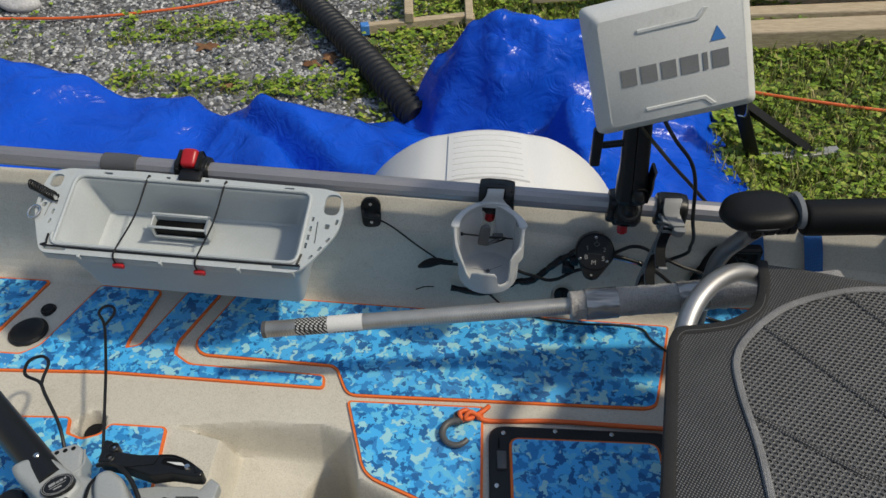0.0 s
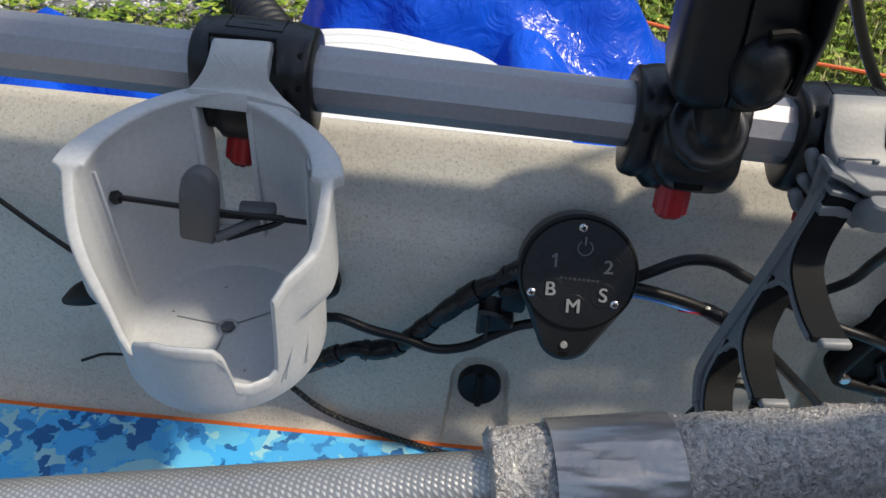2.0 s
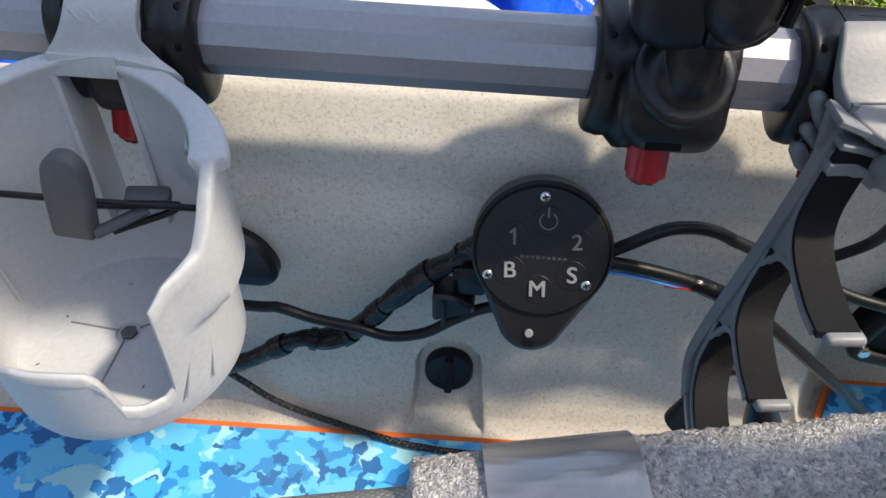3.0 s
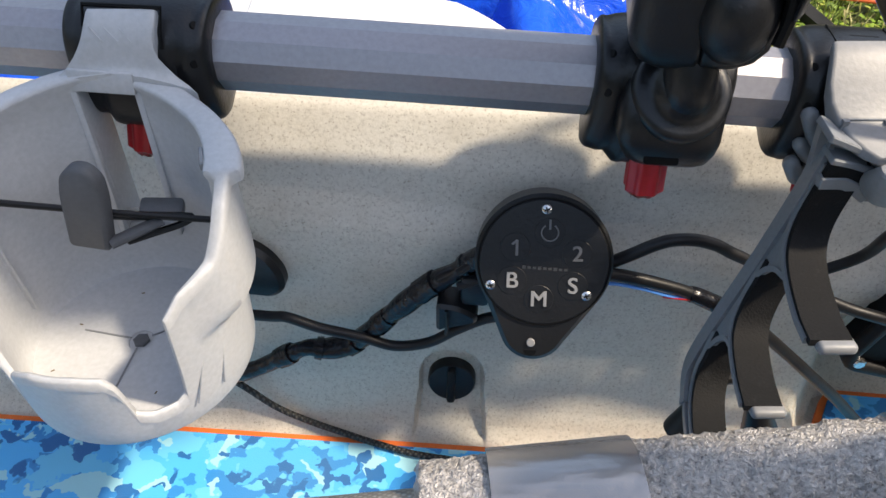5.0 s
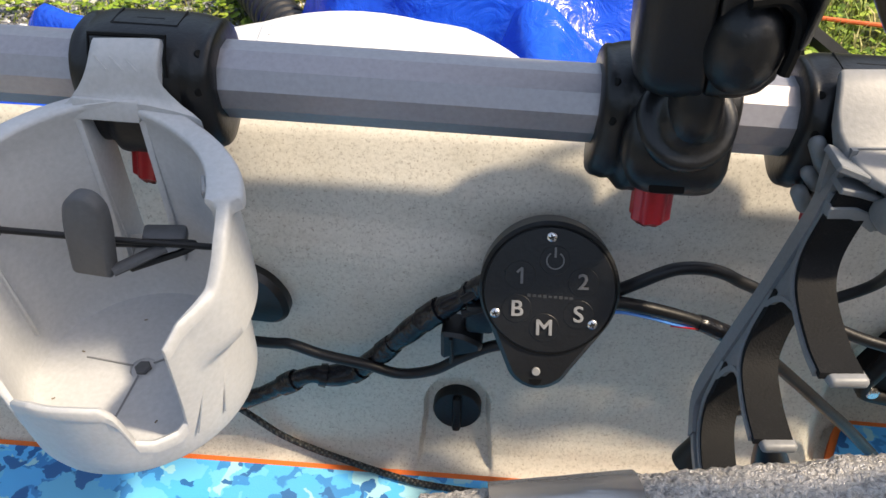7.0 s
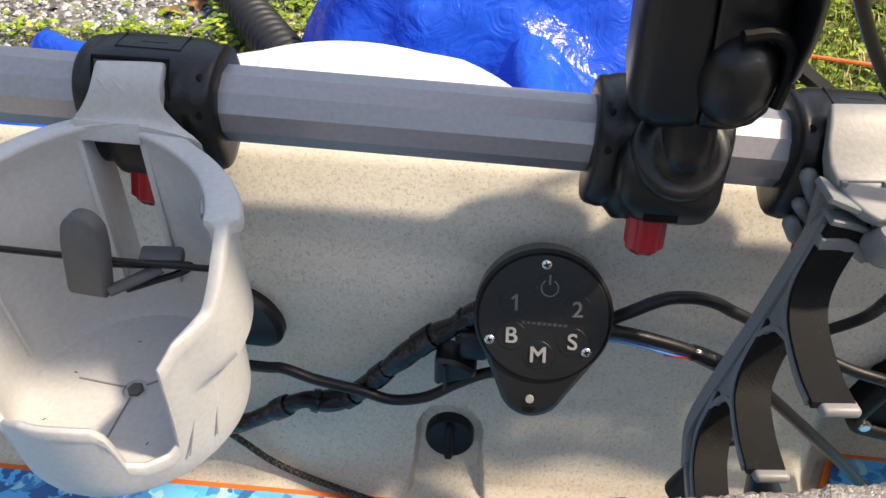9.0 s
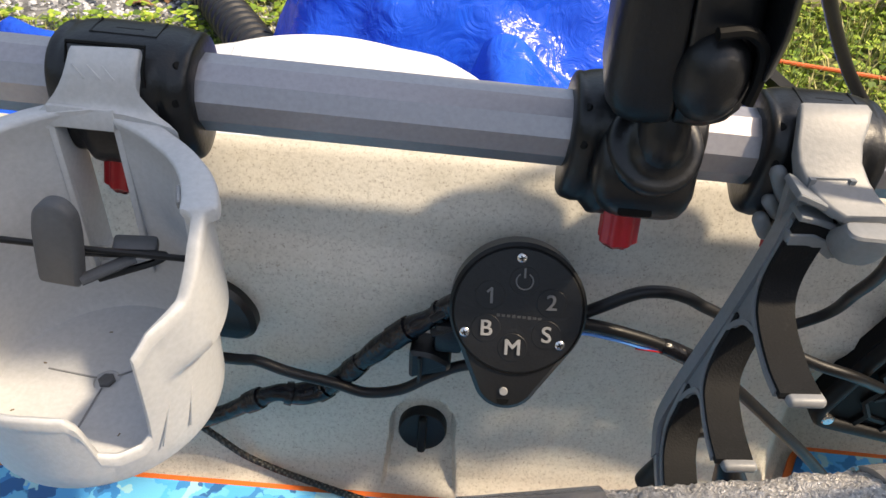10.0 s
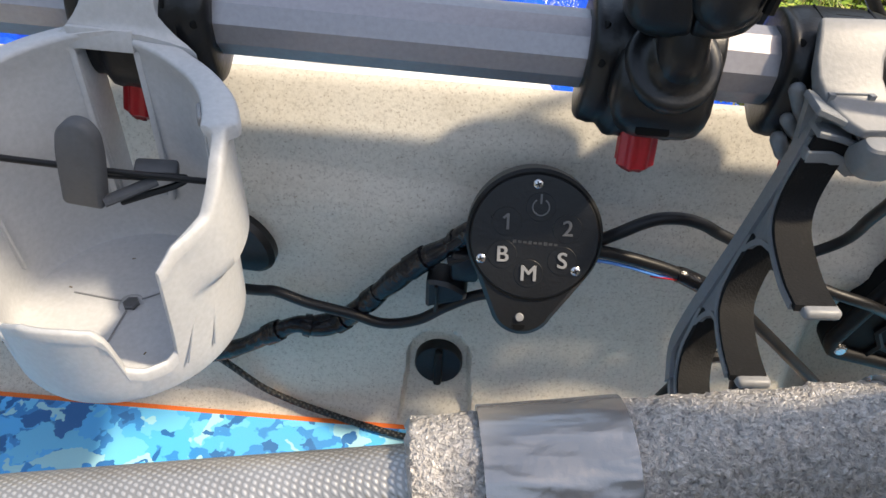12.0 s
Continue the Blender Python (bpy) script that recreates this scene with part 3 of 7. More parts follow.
def build_kayak():
    kayak = thing("kayak", (0, 0.7, 0.2), "sand-coloured plastic fishing kayak with blue camo deck pads, on a trailer", "kayak")
    bm = bmesh.new()
    xs = [-1.3 + i * 0.02 for i in range(0, 38)] + [-0.54 + i * 0.005 for i in range(0, 70)] + [-0.19 + i * 0.003 for i in range(0, 108)] + [0.135 + i * 0.02 for i in range(0, 40)]
    ys = [0.24 + i * 0.012 for i in range(0, 34)] + [0.648 + i * 0.004 for i in range(0, 68)] + [0.922 + i * 0.01 for i in range(0, 42)]
    grid = [[bm.verts.new((x, y, deck_height(x, y))) for y in ys if 0.335 - 0.08 * x < y < 1.19 - 0.08 * x + wall_shift(x) + 0.018] for x in xs]
    for a, b in zip(grid, grid[1:]):
        for j in range(min(len(a), len(b)) - 1):
            quad = (a[j], b[j], b[j + 1], a[j + 1])
            if max(v.co.z for v in quad) > 0.30:
                bm.faces.new(quad)
    bmesh.ops.delete(bm, geom=[v for v in bm.verts if not v.link_faces], context="VERTS")
    part("deck", bm, HULL, kayak)
    bm = bmesh.new()
    us = [-1.35 + 0.02 * i for i in range(76)] + [0.17 + 0.005 * i for i in range(20)] + [0.27 + 0.00125 * i for i in range(112)] + [0.41 + 0.005 * i for i in range(42)] + [0.62 + 0.02 * i for i in range(20)]
    prof = []
    for (v0, w0), (v1, w1) in zip(WALL, WALL[1:]):
        k = (9 if w0 < 0.08 else 5) if 0 <= w0 < 0.19 and v0 < 0.05 else 2
        prof += [(v0 + (v1 - v0) * i / k, w0 + (w1 - w0) * i / k) for i in range(k)]
    prof.append(WALL[-1])
    grid = []
    for u in us:
        row = []
        for i, (v, w) in enumerate(prof):
            inner = v < 0.03 and w < 0.15 and w > -0.005
            dv = wall_shift(u) * (1 - smoothstep(0.06, 0.17, w)) if i < len(prof) * 0.6 else 0
            dw = (-0.030 * u - 0.046 * max(0.0, u - 0.14)) * smoothstep(0.05, 0.2, w) if i < len(prof) * 0.75 else -0.03 * u * 0.5
            if inner:
                # moulded pocket round the drain plug
                a = abs(u - 0.338)
                top = 0.0605 - max(0, a - 0.006) ** 2 * 75
                dv += 0.008 * (1 - smoothstep(0.0185 + 0.10 * max(0, 0.03 - w), 0.0222 + 0.10 * max(0, 0.03 - w), a)) * (1 - smoothstep(top - 0.003, top + 0.0025, w))
            row.append(bm.verts.new((u, v + dv, w + dw)))
        grid.append(row)
    for a, b in zip(grid, grid[1:]):
        for j in range(len(prof) - 1):
            bm.faces.new((a[j], a[j + 1], b[j + 1], b[j]))
    other = bm.copy()
    bm.transform(SIDE)
    part("hull_side", bm, HULL, kayak)
    for vert in other.verts:
        vert.co.y = -0.84 - vert.co.y
    other.transform(SIDE)
    part("hull_side", other, HULL, kayak)
    # closed bow and stern
    half = [(0.066, 0.226), (0.081, 0.19), (0.083, 0.10), (0.080, -0.10), (0.03, -0.27), (-0.1, -0.36), (-0.3, -0.40)]
    outline = half + [(-0.84 - v, w) for v, w in reversed(half)] + [(-0.70, 0.245), (-0.42, 0.255), (-0.14, 0.245)]
    for name, stations in (("bow_deck", ((-1.352, 1.0, 0.0), (-1.6, 0.92, 0.02), (-1.9, 0.70, 0.09), (-2.1, 0.44, 0.18), (-2.22, 0.20, 0.26), (-2.26, 0.06, 0.32))), ("stern_deck", ((1.022, 1.0, 0.0), (1.25, 0.95, 0.02), (1.45, 0.85, 0.06), (1.55, 0.72, 0.12), (1.58, 0.60, 0.16)))):
        rings = []
        for u, s, rise in stations:
            rings.append([SIDE @ Vector((u, -0.42 + (v + 0.42) * s, w - 0.030 * u * smoothstep(0.05, 0.2, w) + rise * (0.23 - w) / 0.63)) for v, w in outline])
        part(name, loft(rings), HULL, kayak)
    # Black plate under the open hole stands in for its deep shade.
    part("well_slot", prism([Vector(p) for p in ((-0.155, 0.45), (-0.005, 0.45), (-0.005, 0.80), (-0.05, 0.845), (-0.10, 0.865), (-0.14, 0.85))], 0.24, 0.29, 0.0), RUBBER, kayak, "black plate for the shade deep in the well")
    # twelve-sided rail and its sleeve
    rings = [[rail_frame(x) @ Vector((0, 0.0176 * math.cos(a), 0.0176 * math.sin(a))) for a in (2 * math.pi * (k + 0.5) / 12 for k in range(12))] for x in (-1.3, -0.6, 0.0, 0.4, 1.05)]
    part("side_rail", loft(rings), RAIL, kayak, "grey twelve-sided aluminium rail", 20)
    part("rail_sleeve", lathe([(0.0178, -0.034), (0.0205, -0.032), (0.0212, 0), (0.0205, 0.032), (0.0178, 0.034)], 24, rail_frame(-0.485) @ pose(0, 0, 0, 0, 90, 0)), DARKGREY, kayak, "dark grey rubber sleeve on the rail")
    for x in (-1.2, 0.95):
        part("rail_bracket", rbox((0.05, 0.04, 0.09), 0.01, 2, rail_frame(x) @ pose(0, 0.02, -0.045)), DARKGREY, kayak)
    pads = {
        "main": ([(-0.062, 0.961), (0.470, 0.944), (0.490, 0.952), (0.519, 1.045), (0.545, 1.140), (-0.322, 1.209), (-0.374, 1.078), (-0.352, 1.048), (-0.098, 1.027), (-0.088, 1.018)], [0.02, 0.02, 0.02, 0.02, 0.01, 0.008, 0.02, 0.02, 0.02, 0.012]),
        "bow": ([(-0.104, 0.975), (-0.107, 1.007), (-0.366, 1.028), (-0.400, 1.052), (-0.402, 1.082), (-0.352, 1.212), (-0.425, 1.218), (-0.478, 1.072), (-0.499, 1.066), (-0.500, 1.085), (-0.478, 1.218), (-0.615, 1.232), (-0.672, 1.068), (-0.70, 1.046), (-0.95, 1.062), (-0.95, 1.004), (-0.523, 1.003)], 0.012),
        "far": ([(-0.725, 1.243), (-0.775, 1.085), (-1.0, 1.09), (-1.0, 1.262)], 0.012),
        "centre": ([(-0.365, 0.888), (-0.468, 0.893), (-0.478, 0.872), (-0.505, 0.862), (-0.534, 0.872), (-0.542, 0.905), (-0.9, 0.905), (-0.9, 0.50), (-0.32, 0.50)], 0.010),
        "side": ([(-0.060, 0.951), (-0.014, 0.802), (0.046, 0.776), (0.098, 0.752), (0.116, 0.71), (0.118, 0.50), (0.178, 0.50), (0.184, 0.943)], [0.01, 0.03, 0.02, 0.03, 0.02, 0.005, 0.005, 0.006]),
        "seat": ([(0.520, 0.940), (0.70, 0.935), (0.70, 1.00), (0.560, 1.04), (0.530, 1.005)], 0.012),
        "stern": ([(0.566, 1.085), (0.75, 1.05), (0.95, 1.04), (0.95, 1.165), (0.645, 1.196), (0.606, 1.200), (0.584, 1.165)], 0.012),
    }
    for outline, r in pads.values():
        pad = part("deck_pad", prism(outline_of(outline, r, 0.0045), DECK - 0.012, DECK, 0.0), CAMO, kayak, "blue camo foam deck pad")
        part("pad_border", prism(outline_of(outline, r, 0.0), DECK - 0.0115, DECK - 0.0016, 0.0), ORANGE, pad, "orange edge of the foam pad")
    # hatch beside the seat
    hatch = part("hatch_frame", prism(rounded([(0.192, 0.40), (0.505, 0.40), (0.505, 0.893), (0.192, 0.902)], 0.03, 6), DECK - 0.012, DECK + 0.004, 0.003), BLACK, kayak, "black hatch frame")
    poly = rounded([(0.226, 0.43), (0.474, 0.43), (0.476, 0.871), (0.226, 0.877)], 0.02, 6)
    part("hatch_border", prism(poly, DECK, DECK + 0.0068, 0.002), ORANGE, hatch, "orange edge of the hatch pad")
    part("hatch_pad", prism(inset(poly, 0.0045), DECK, DECK + 0.0085, 0.0008), CAMO, hatch, "blue camo hatch pad")
    cut = [(0.339, 0.640), (0.339, 0.690), (0.355, 0.709), (0.375, 0.727), (0.396, 0.733), (0.421, 0.722), (0.445, 0.705), (0.458, 0.688), (0.458, 0.640)]
    part("handle_border", prism(outline_of(cut, 0.012, 0.0), DECK + 0.006, DECK + 0.0094, 0.0012), ORANGE, hatch, "orange edge round the hatch handle")
    well = part("hatch_handle", prism(outline_of(cut, 0.012, 0.0035), DECK + 0.006, DECK + 0.0104, 0.001), BLACK, hatch)
    for r in (0.030, 0.017):
        part("handle_ridge", tube([(0.396 + r * math.cos(radians(k)), 0.690 + r * 0.85 * math.sin(radians(k)), DECK + 0.0106) for k in range(-20, 201, 10)], 0.0028, 8, 1), BLACK, well)
    for x, y in ((0.217, 0.886), (0.305, 0.891), (0.40, 0.887), (0.486, 0.871), (0.204, 0.787), (0.206, 0.70)):
        part("hatch_screw", disc(0.0042, DECK + 0.003, DECK + 0.0055, 0.001, 12, Matrix.Translation((x, y, 0))), STEEL, hatch)
    part("hatch_latch", rbox((0.016, 0.034, 0.006), 0.002, 2, pose(0.213, 0.832, DECK + 0.006)), DARKGREY, hatch)
    # Near-black bar drawn as the shade of a slot in the frame.
    part("hatch_slot", rbox((0.0025, 0.020, 0.003), 0.0005, 1, pose(0.209, 0.866, DECK + 0.004)), PITCH, hatch)
    # plug in its pocket
    m = SIDE @ pose(0.338, 0.0225, 0.034, 90 - 12, 0, 0) @ Matrix.Diagonal((1.04, 1.04, 1, 1))
    plug = part("drain_plug", lathe([(0.0152, -0.006), (0.0152, 0.003), (0.0142, 0.0048), (0.004, 0.0052)], 32, m), BLACK, kayak, "round black drain plug")
    part("plug_grip", rbox((0.0055, 0.027, 0.006), 0.002, 2, m @ pose(0, 0, 0.007)), RUBBER, plug)
    # round scupper fittings
    for x, y, r in ((-0.715, 1.105, 0.037), (-0.70, 1.165, 0.015), (0.562, 1.012, 0.030)):
        part("scupper_fitting", lathe([(r, -0.004), (r, 0.004), (r * 0.86, 0.007), (r * 0.7, 0.003), (r * 0.3, 0.001)], 28, Matrix.Translation((x, y, DECK - 0.006 if x > 0 else DECK - 0.010))), BLACK, kayak, "black round scupper fitting")
    # Black insert closes the dip and supplies the hole's darkness as colour.
    part("scupper_hole", lathe([(0.017, -0.040), (0.018, -0.030), (0.006, -0.032)], 20, Matrix.Translation((-0.505, 0.893, DECK))), RUBBER, kayak)
    # other side of the hull and floor below, closing the boat
    bm = bmesh.new()
    bmesh.ops.create_grid(bm, x_segments=2, y_segments=2, size=1.0, matrix=SIDE @ Matrix.Translation((-0.165, -0.42, -0.396)) @ Matrix.Diagonal((1.19, 0.14, 1, 1)))
    part("hull_bottom", bm, HULL, kayak)
    return kayak


# ---- clamps ----
def build_clamp(parent, x, label="black rail clamp", knob=True, knob_turn=0.0, wide=0.031, heel=0.6, pins=(-1, 1)):
    """A moulded clamp round the rail: swelling body, end collars, a heavier heel below, lid and painted pin-hole shade.
    """
    f = rail_frame(x)
    secs = []
    steps, n = 36, 72
    for i in range(steps + 1):
        s = math.sin(math.pi / 2 * (-1 + 2 * i / steps))
        ring = []
        for k in range(n):
            a = 2 * math.pi * k / n
            deg = 360 * k / n
            c, d = math.cos(a), math.sin(a)
            q = (abs(c) ** 2.4 + abs(d) ** 2.4) ** (-1 / 2.4)
            r = 0.0187 + 0.0078 * (1 - abs(s) ** 5) ** 0.6
            # end collar, fuller above and below
            r += 0.0030 * smoothstep(0.80, 0.97, abs(s)) * (1 - smoothstep(0.985, 1.0, abs(s))) * (0.25 + 0.75 * d * d)
            # heel
            lobe = math.exp(-((deg - 236) / 34) ** 2)
            r += 0.0125 * heel * lobe * (1 - 0.55 * s * s)
            # drawn-in folds between the body and the collars
            front = smoothstep(120, 175, deg) * (1 - smoothstep(235, 300, deg))
            r -= 0.0024 * front * math.exp(-((abs(s) - 0.66 - 0.10 * math.sin(a * 1.5)) / 0.10) ** 2)
            r += 0.0012 * front * math.exp(-((abs(s) - 0.47) / 0.08) ** 2)
            out = 1 + 0.10 * lobe * heel
            ring.append(f @ Vector((s * wide * out, c * q * r, d * q * r)))
        secs.append(ring)
    clamp = part("clamp", loft(secs), BLACK, parent, label, 50)
    lid = part("hinge", rbox((wide * 0.86, 0.012, 0.0045), 0.0014, 3, f @ pose(0, 0.003, 0.0240, -3, 0, 0)), BLACK, clamp)
    part("hinge_gap", tube([f @ Vector((sx * wide * 0.46, sy, 0.0262)) for sx, sy in ((-1, 0.009), (-1, -0.0045), (1, -0.0045), (1, 0.009))], 0.0006, 5, 1), RUBBER, lid)
    part("hinge_mark", rbox((0.012, 0.0006, 0.0006), 0, 1, f @ pose(0.001, 0.001, 0.0263, -3, 0, 0)), RUBBER, lid)
    for s in pins:
        for deg, rr in ((164, 0.0252), (128, 0.0262)):
            a = radians(deg)
            at = Vector((s * wide * 0.84, rr * math.cos(a) * 0.985, rr * math.sin(a) * 0.985))
            # Near-black disc on the surface paints the shade of a pin hole.
            part("pin_hole", disc(0.0019, -0.002, 0.0005, 0.0003, 14, f @ along(at, at + Vector((s * 0.8, math.cos(a), math.sin(a))))), PITCH, clamp)
    if knob:
        k = f @ pose(0.000, -0.022, -0.022, 180 - 8, knob_turn - 4, 0)
        part("knob", disc(0.0092, -0.004, 0.022, 0.003, 48, k, 0.14, 8), RED, parent, "fluted red plastic knob")
    return clamp


# ---- cup holder ----
CUP_RIM = [(-180, 0.878), (-125, 0.871), (-92, 0.867), (-70, 0.836), (-46, 0.794), (-37, 0.784), (-34.5, 0.800), (-20, 0.807), (0, 0.808), (11, 0.806), (15, 0.800), (18, 0.780), (25, 0.776), (36, 0.776), (41.5, 0.780), (43, 0.826), (52, 0.834), (69, 0.840), (81, 0.857), (92, 0.866), (108, 0.868), (140, 0.870), (180, 0.878)]
CUP_C = Vector((0.189, 1.116, 0.757))


def cup_rim(deg):
    for (a, za), (b, zb) in zip(CUP_RIM, CUP_RIM[1:]):
        if a <= deg <= b:
            return za + (zb - za) * (deg - a) / (b - a)
    return CUP_RIM[-1][1]


def cup_section(deg, top):
    """Wall outline of the cup at one bearing, as (radius, height) from the foot up the outside and down the inside."""
    side = abs(deg)
    shelf = smoothstep(90.5, 93.0, side)
    swell = smoothstep(50, 78, side) * (1 - smoothstep(126, 146, side))
    wide = 0.0605 + 0.0050 * math.exp(-((side - 92) / 26) ** 2)

    def outside(z):
        k = max(0.0, (z - CUP_C.z) / 0.12)
        return 0.0524 + 0.0036 * k + 0.0068 * swell * smoothstep(0.8015, 0.8085, z) * (1 - 0.25 * smoothstep(0.81, 0.86, z))

    def within(z):
        k = max(0.0, (z - CUP_C.z) / 0.12)
        return 0.0490 + 0.0036 * k + 0.0030 * swell * smoothstep(0.80, 0.83, z) * (1 - shelf)

    rows = [(outside(CUP_C.z) - 0.0035, CUP_C.z), (outside(CUP_C.z) - 0.0008, CUP_C.z + 0.0012), (outside(CUP_C.z), CUP_C.z + 0.004)]
    for z in (0.770, 0.780, 0.790, 0.7985, 0.8015, 0.8035, 0.8055, 0.8085, 0.814, 0.822, 0.830, 0.838, 0.846, 0.854):
        z = min(z, top - 0.0075)
        rows.append((outside(z), z))
    lip = outside(top) * (1 - shelf) + wide * shelf
    hem = 0.0505 * shelf + within(top) * (1 - shelf)
    rows += [(outside(top), top - 0.0066), (lip, top - 0.0058), (lip, top - 0.0018), (lip - 0.0006, top - 0.0006), (lip - 0.0016, top), (hem + 0.0012, top - 0.0004), (hem + 0.0003, top - 0.0011), (hem, top - 0.0024), (within(top - 0.006), top - 0.0066)]
    for z in (0.854, 0.838, 0.822, 0.806, 0.790, 0.778, 0.769):
        z = min(z, top - 0.0075)
        rows.append((within(z), z))
    rows.append((within(0.767) - 0.002, 0.7655))
    return rows


def build_cup_holder():
    cup = thing("cup_holder", CUP_C, "light grey plastic cup holder with handle cut-outs clamped to the rail", "cup holder")
    bm = bmesh.new()
    n = 300
    cols = []
    for k in range(n):
        deg = -180 + 360 * k / n
        d = Vector((math.sin(radians(deg)), -math.cos(radians(deg)), 0))
        cols.append([bm.verts.new(Vector((CUP_C.x, CUP_C.y, z)) + d * r) for r, z in cup_section(deg, cup_rim(deg))])
    m = len(cols[0])

    def slot(k, j):
        off = abs(((-180 + 360 * (k + 0.5) / n) % 360) - 180)
        return off < 13.2 and (7 <= j <= 17 or 25 <= j <= 29)

    for k in range(n):
        l = (k + 1) % n
        for j in range(m - 1):
            if not slot(k, j):
                bm.faces.new((cols[k][j], cols[l][j], cols[l][j + 1], cols[k][j + 1]))
    bm.faces.new([c[0] for c in cols])
    bmesh.ops.remove_doubles(bm, verts=bm.verts, dist=0.00003)
    body = part("cup", bm, GREY, cup, "", 40)
    floor_m = Matrix.Translation((CUP_C.x, CUP_C.y, 0.765))
    part("cup_floor", lathe([(0.0487, -0.0015), (0.0480, 0.0006), (0.035, 0.0), (0.006, -0.0004), (0.0055, -0.002)], 48, floor_m), GREY, body)
    # Uncut floor: a dark hexagon carries the drain hole's shade.
    part("drain_hole", disc(0.0040, -0.001, 0.0008, 0.0006, 6, floor_m), DARKGREY, body, "dark hexagon for the shade in the drain hole")
    for deg in (-62, 78, 172):
        part("floor_seam", rbox((0.024, 0.0007, 0.0005), 0, 1, floor_m @ pose(0, 0, 0.0002, 0, 0, 90 + deg) @ pose(0.017, 0, 0)), PALE, body)
    for x, y, turn in ((0.154, 1.098, 30), (0.158, 1.125, -20), (0.204, 1.086, 70), (0.182, 1.145, 10)):
        part("grit", rbox((0.0016, 0.0006, 0.0002), 0, 1, pose(x, y, 0.7655, 0, 0, turn)), DRYSOIL, body)
    for deg, tilt, z, tall in ((52, 24, 0.790, 0.040), (64, 20, 0.785, 0.030)):
        d = Vector((math.sin(radians(deg)), -math.cos(radians(deg)), 0))
        mm = Matrix.Translation(Vector((CUP_C.x, CUP_C.y, z)) + d * 0.0532) @ pose(0, 0, 0, 0, 0, deg) @ pose(0, 0, 0, -3, tilt, 0)
        part("mould_line", rbox((0.0009, 0.0010, tall), 0.0004, 1, mm), GREY, body)
    # inner corner ribs and the small catch at the shelf
    for deg in (-100, 118):
        d = Vector((math.sin(radians(deg)), -math.cos(radians(deg)), 0))
        part("inner_rib", rbox((0.0016, 0.0030, 0.080), 0.0006, 1, Matrix.Translation(Vector((CUP_C.x, CUP_C.y, 0.818)) + d * 0.0500) @ pose(0, 0, 0, 2, 0, deg)), GREY, body)
    d = Vector((math.sin(radians(104)), -math.cos(radians(104)), 0))
    part("catch", rbox((0.011, 0.0022, 0.0045), 0.0006, 1, Matrix.Translation(Vector((CUP_C.x, CUP_C.y, 0.8635)) + d * 0.0497) @ pose(0, 0, 0, 0, 0, 104)), PALE, body)
    # cheeks of the slot
    for x in (0.1755, 0.2025):
        part("slot_cheek", rbox((0.0030, 0.0240, 0.084), 0.0008, 2, pose(x, 1.1755, 0.8315, -4, 0, 0)), GREY, body)
    part("slot_sill", rbox((0.030, 0.020, 0.003), 0.0008, 1, pose(0.189, 1.174, 0.7905)), GREY, body)
    # neck up to the clamp
    secs = []
    stations = [(1.1800, 0.8995, 0.1862, 0.2152, 0.006, 0.0), (1.1780, 0.8985, 0.1860, 0.2150, 0.009, 0.0), (1.1745, 0.8945, 0.1850, 0.2138, 0.010, 0.0), (1.1725, 0.8910, 0.1836, 0.2130, 0.010, 0.0), (1.1712, 0.8878, 0.1815, 0.2128, 0.010, 0.0004), (1.1705, 0.8850, 0.1790, 0.2138, 0.010, 0.001), (1.1698, 0.8822, 0.1755, 0.2165, 0.010, 0.002), (1.1690, 0.8800, 0.1710, 0.2200, 0.009, 0.004), (1.1680, 0.8788, 0.1650, 0.2245, 0.008, 0.0065), (1.1660, 0.8782, 0.1600, 0.2280, 0.006, 0.0085)]
    for y, z, x0, x1, h, drop in stations:
        mid, half = (x0 + x1) / 2, (x1 - x0) / 2
        edge = [(mid + half * u, z - drop * abs(u) ** 1.6 - (0.0012 if abs(u) == 1 else 0)) for u in (-1, -0.93, -0.7, -0.4, 0, 0.4, 0.7, 0.93, 1)]
        secs.append([(x, y, zz) for x, zz in edge] + [(x, y, zz - h) for x, zz in reversed(edge)])
    neck = part("neck", loft(secs), GREY, cup, "", 50)
    part("neck_lip", rbox((0.028, 0.004, 0.0095), 0.0008, 2, pose(0.189, 1.1676, 0.8735, -12, 2, -4)), GREY, neck)
    for k, (x0, x1) in enumerate(((0.1880, 0.1925), (0.1940, 0.1990), (0.2000, 0.2045))):
        part("neck_mark", tube([(x0, 1.1742, 0.8946 - 0.0004 * k), (x1, 1.1716, 0.8895 - 0.0003 * k)], 0.0005, 5, 1), GREY, neck)
    # Near-black tube drawn as the shade in the gap at the neck.
    part("neck_gap", tube([(0.1846, 1.1768, 0.8935), (0.1846, 1.1822, 0.9005), (0.2168, 1.1802, 0.8998), (0.2160, 1.1745, 0.8925), (0.2158, 1.1716, 0.8860)], 0.0010, 6, 1), PITCH, neck, "dark line for the gap's shade round the seated neck")
    # strap tab, its web and the elastic cord
    tm = pose(0.1812, 1.1310, 0.8330, -8, 8, -4) @ Matrix.Diagonal((0.86, 0.86, 0.95, 1))
    shape = rounded([(-0.0100, -0.0190), (0.0105, -0.0190), (0.0110, 0.008), (0.0095, 0.019), (0.0040, 0.0245), (-0.0035, 0.0245), (-0.0095, 0.019), (-0.0110, 0.008)], [0.003, 0.003, 0.010, 0.006, 0.006, 0.006, 0.006, 0.010], 5)
    tab = part("strap_tab", prism(shape, -0.0035, 0.0045, 0.0022, tm @ pose(0, 0, 0, 90, 0, 0)), TABGREY, cup, "dark grey rounded strap tab", 60)
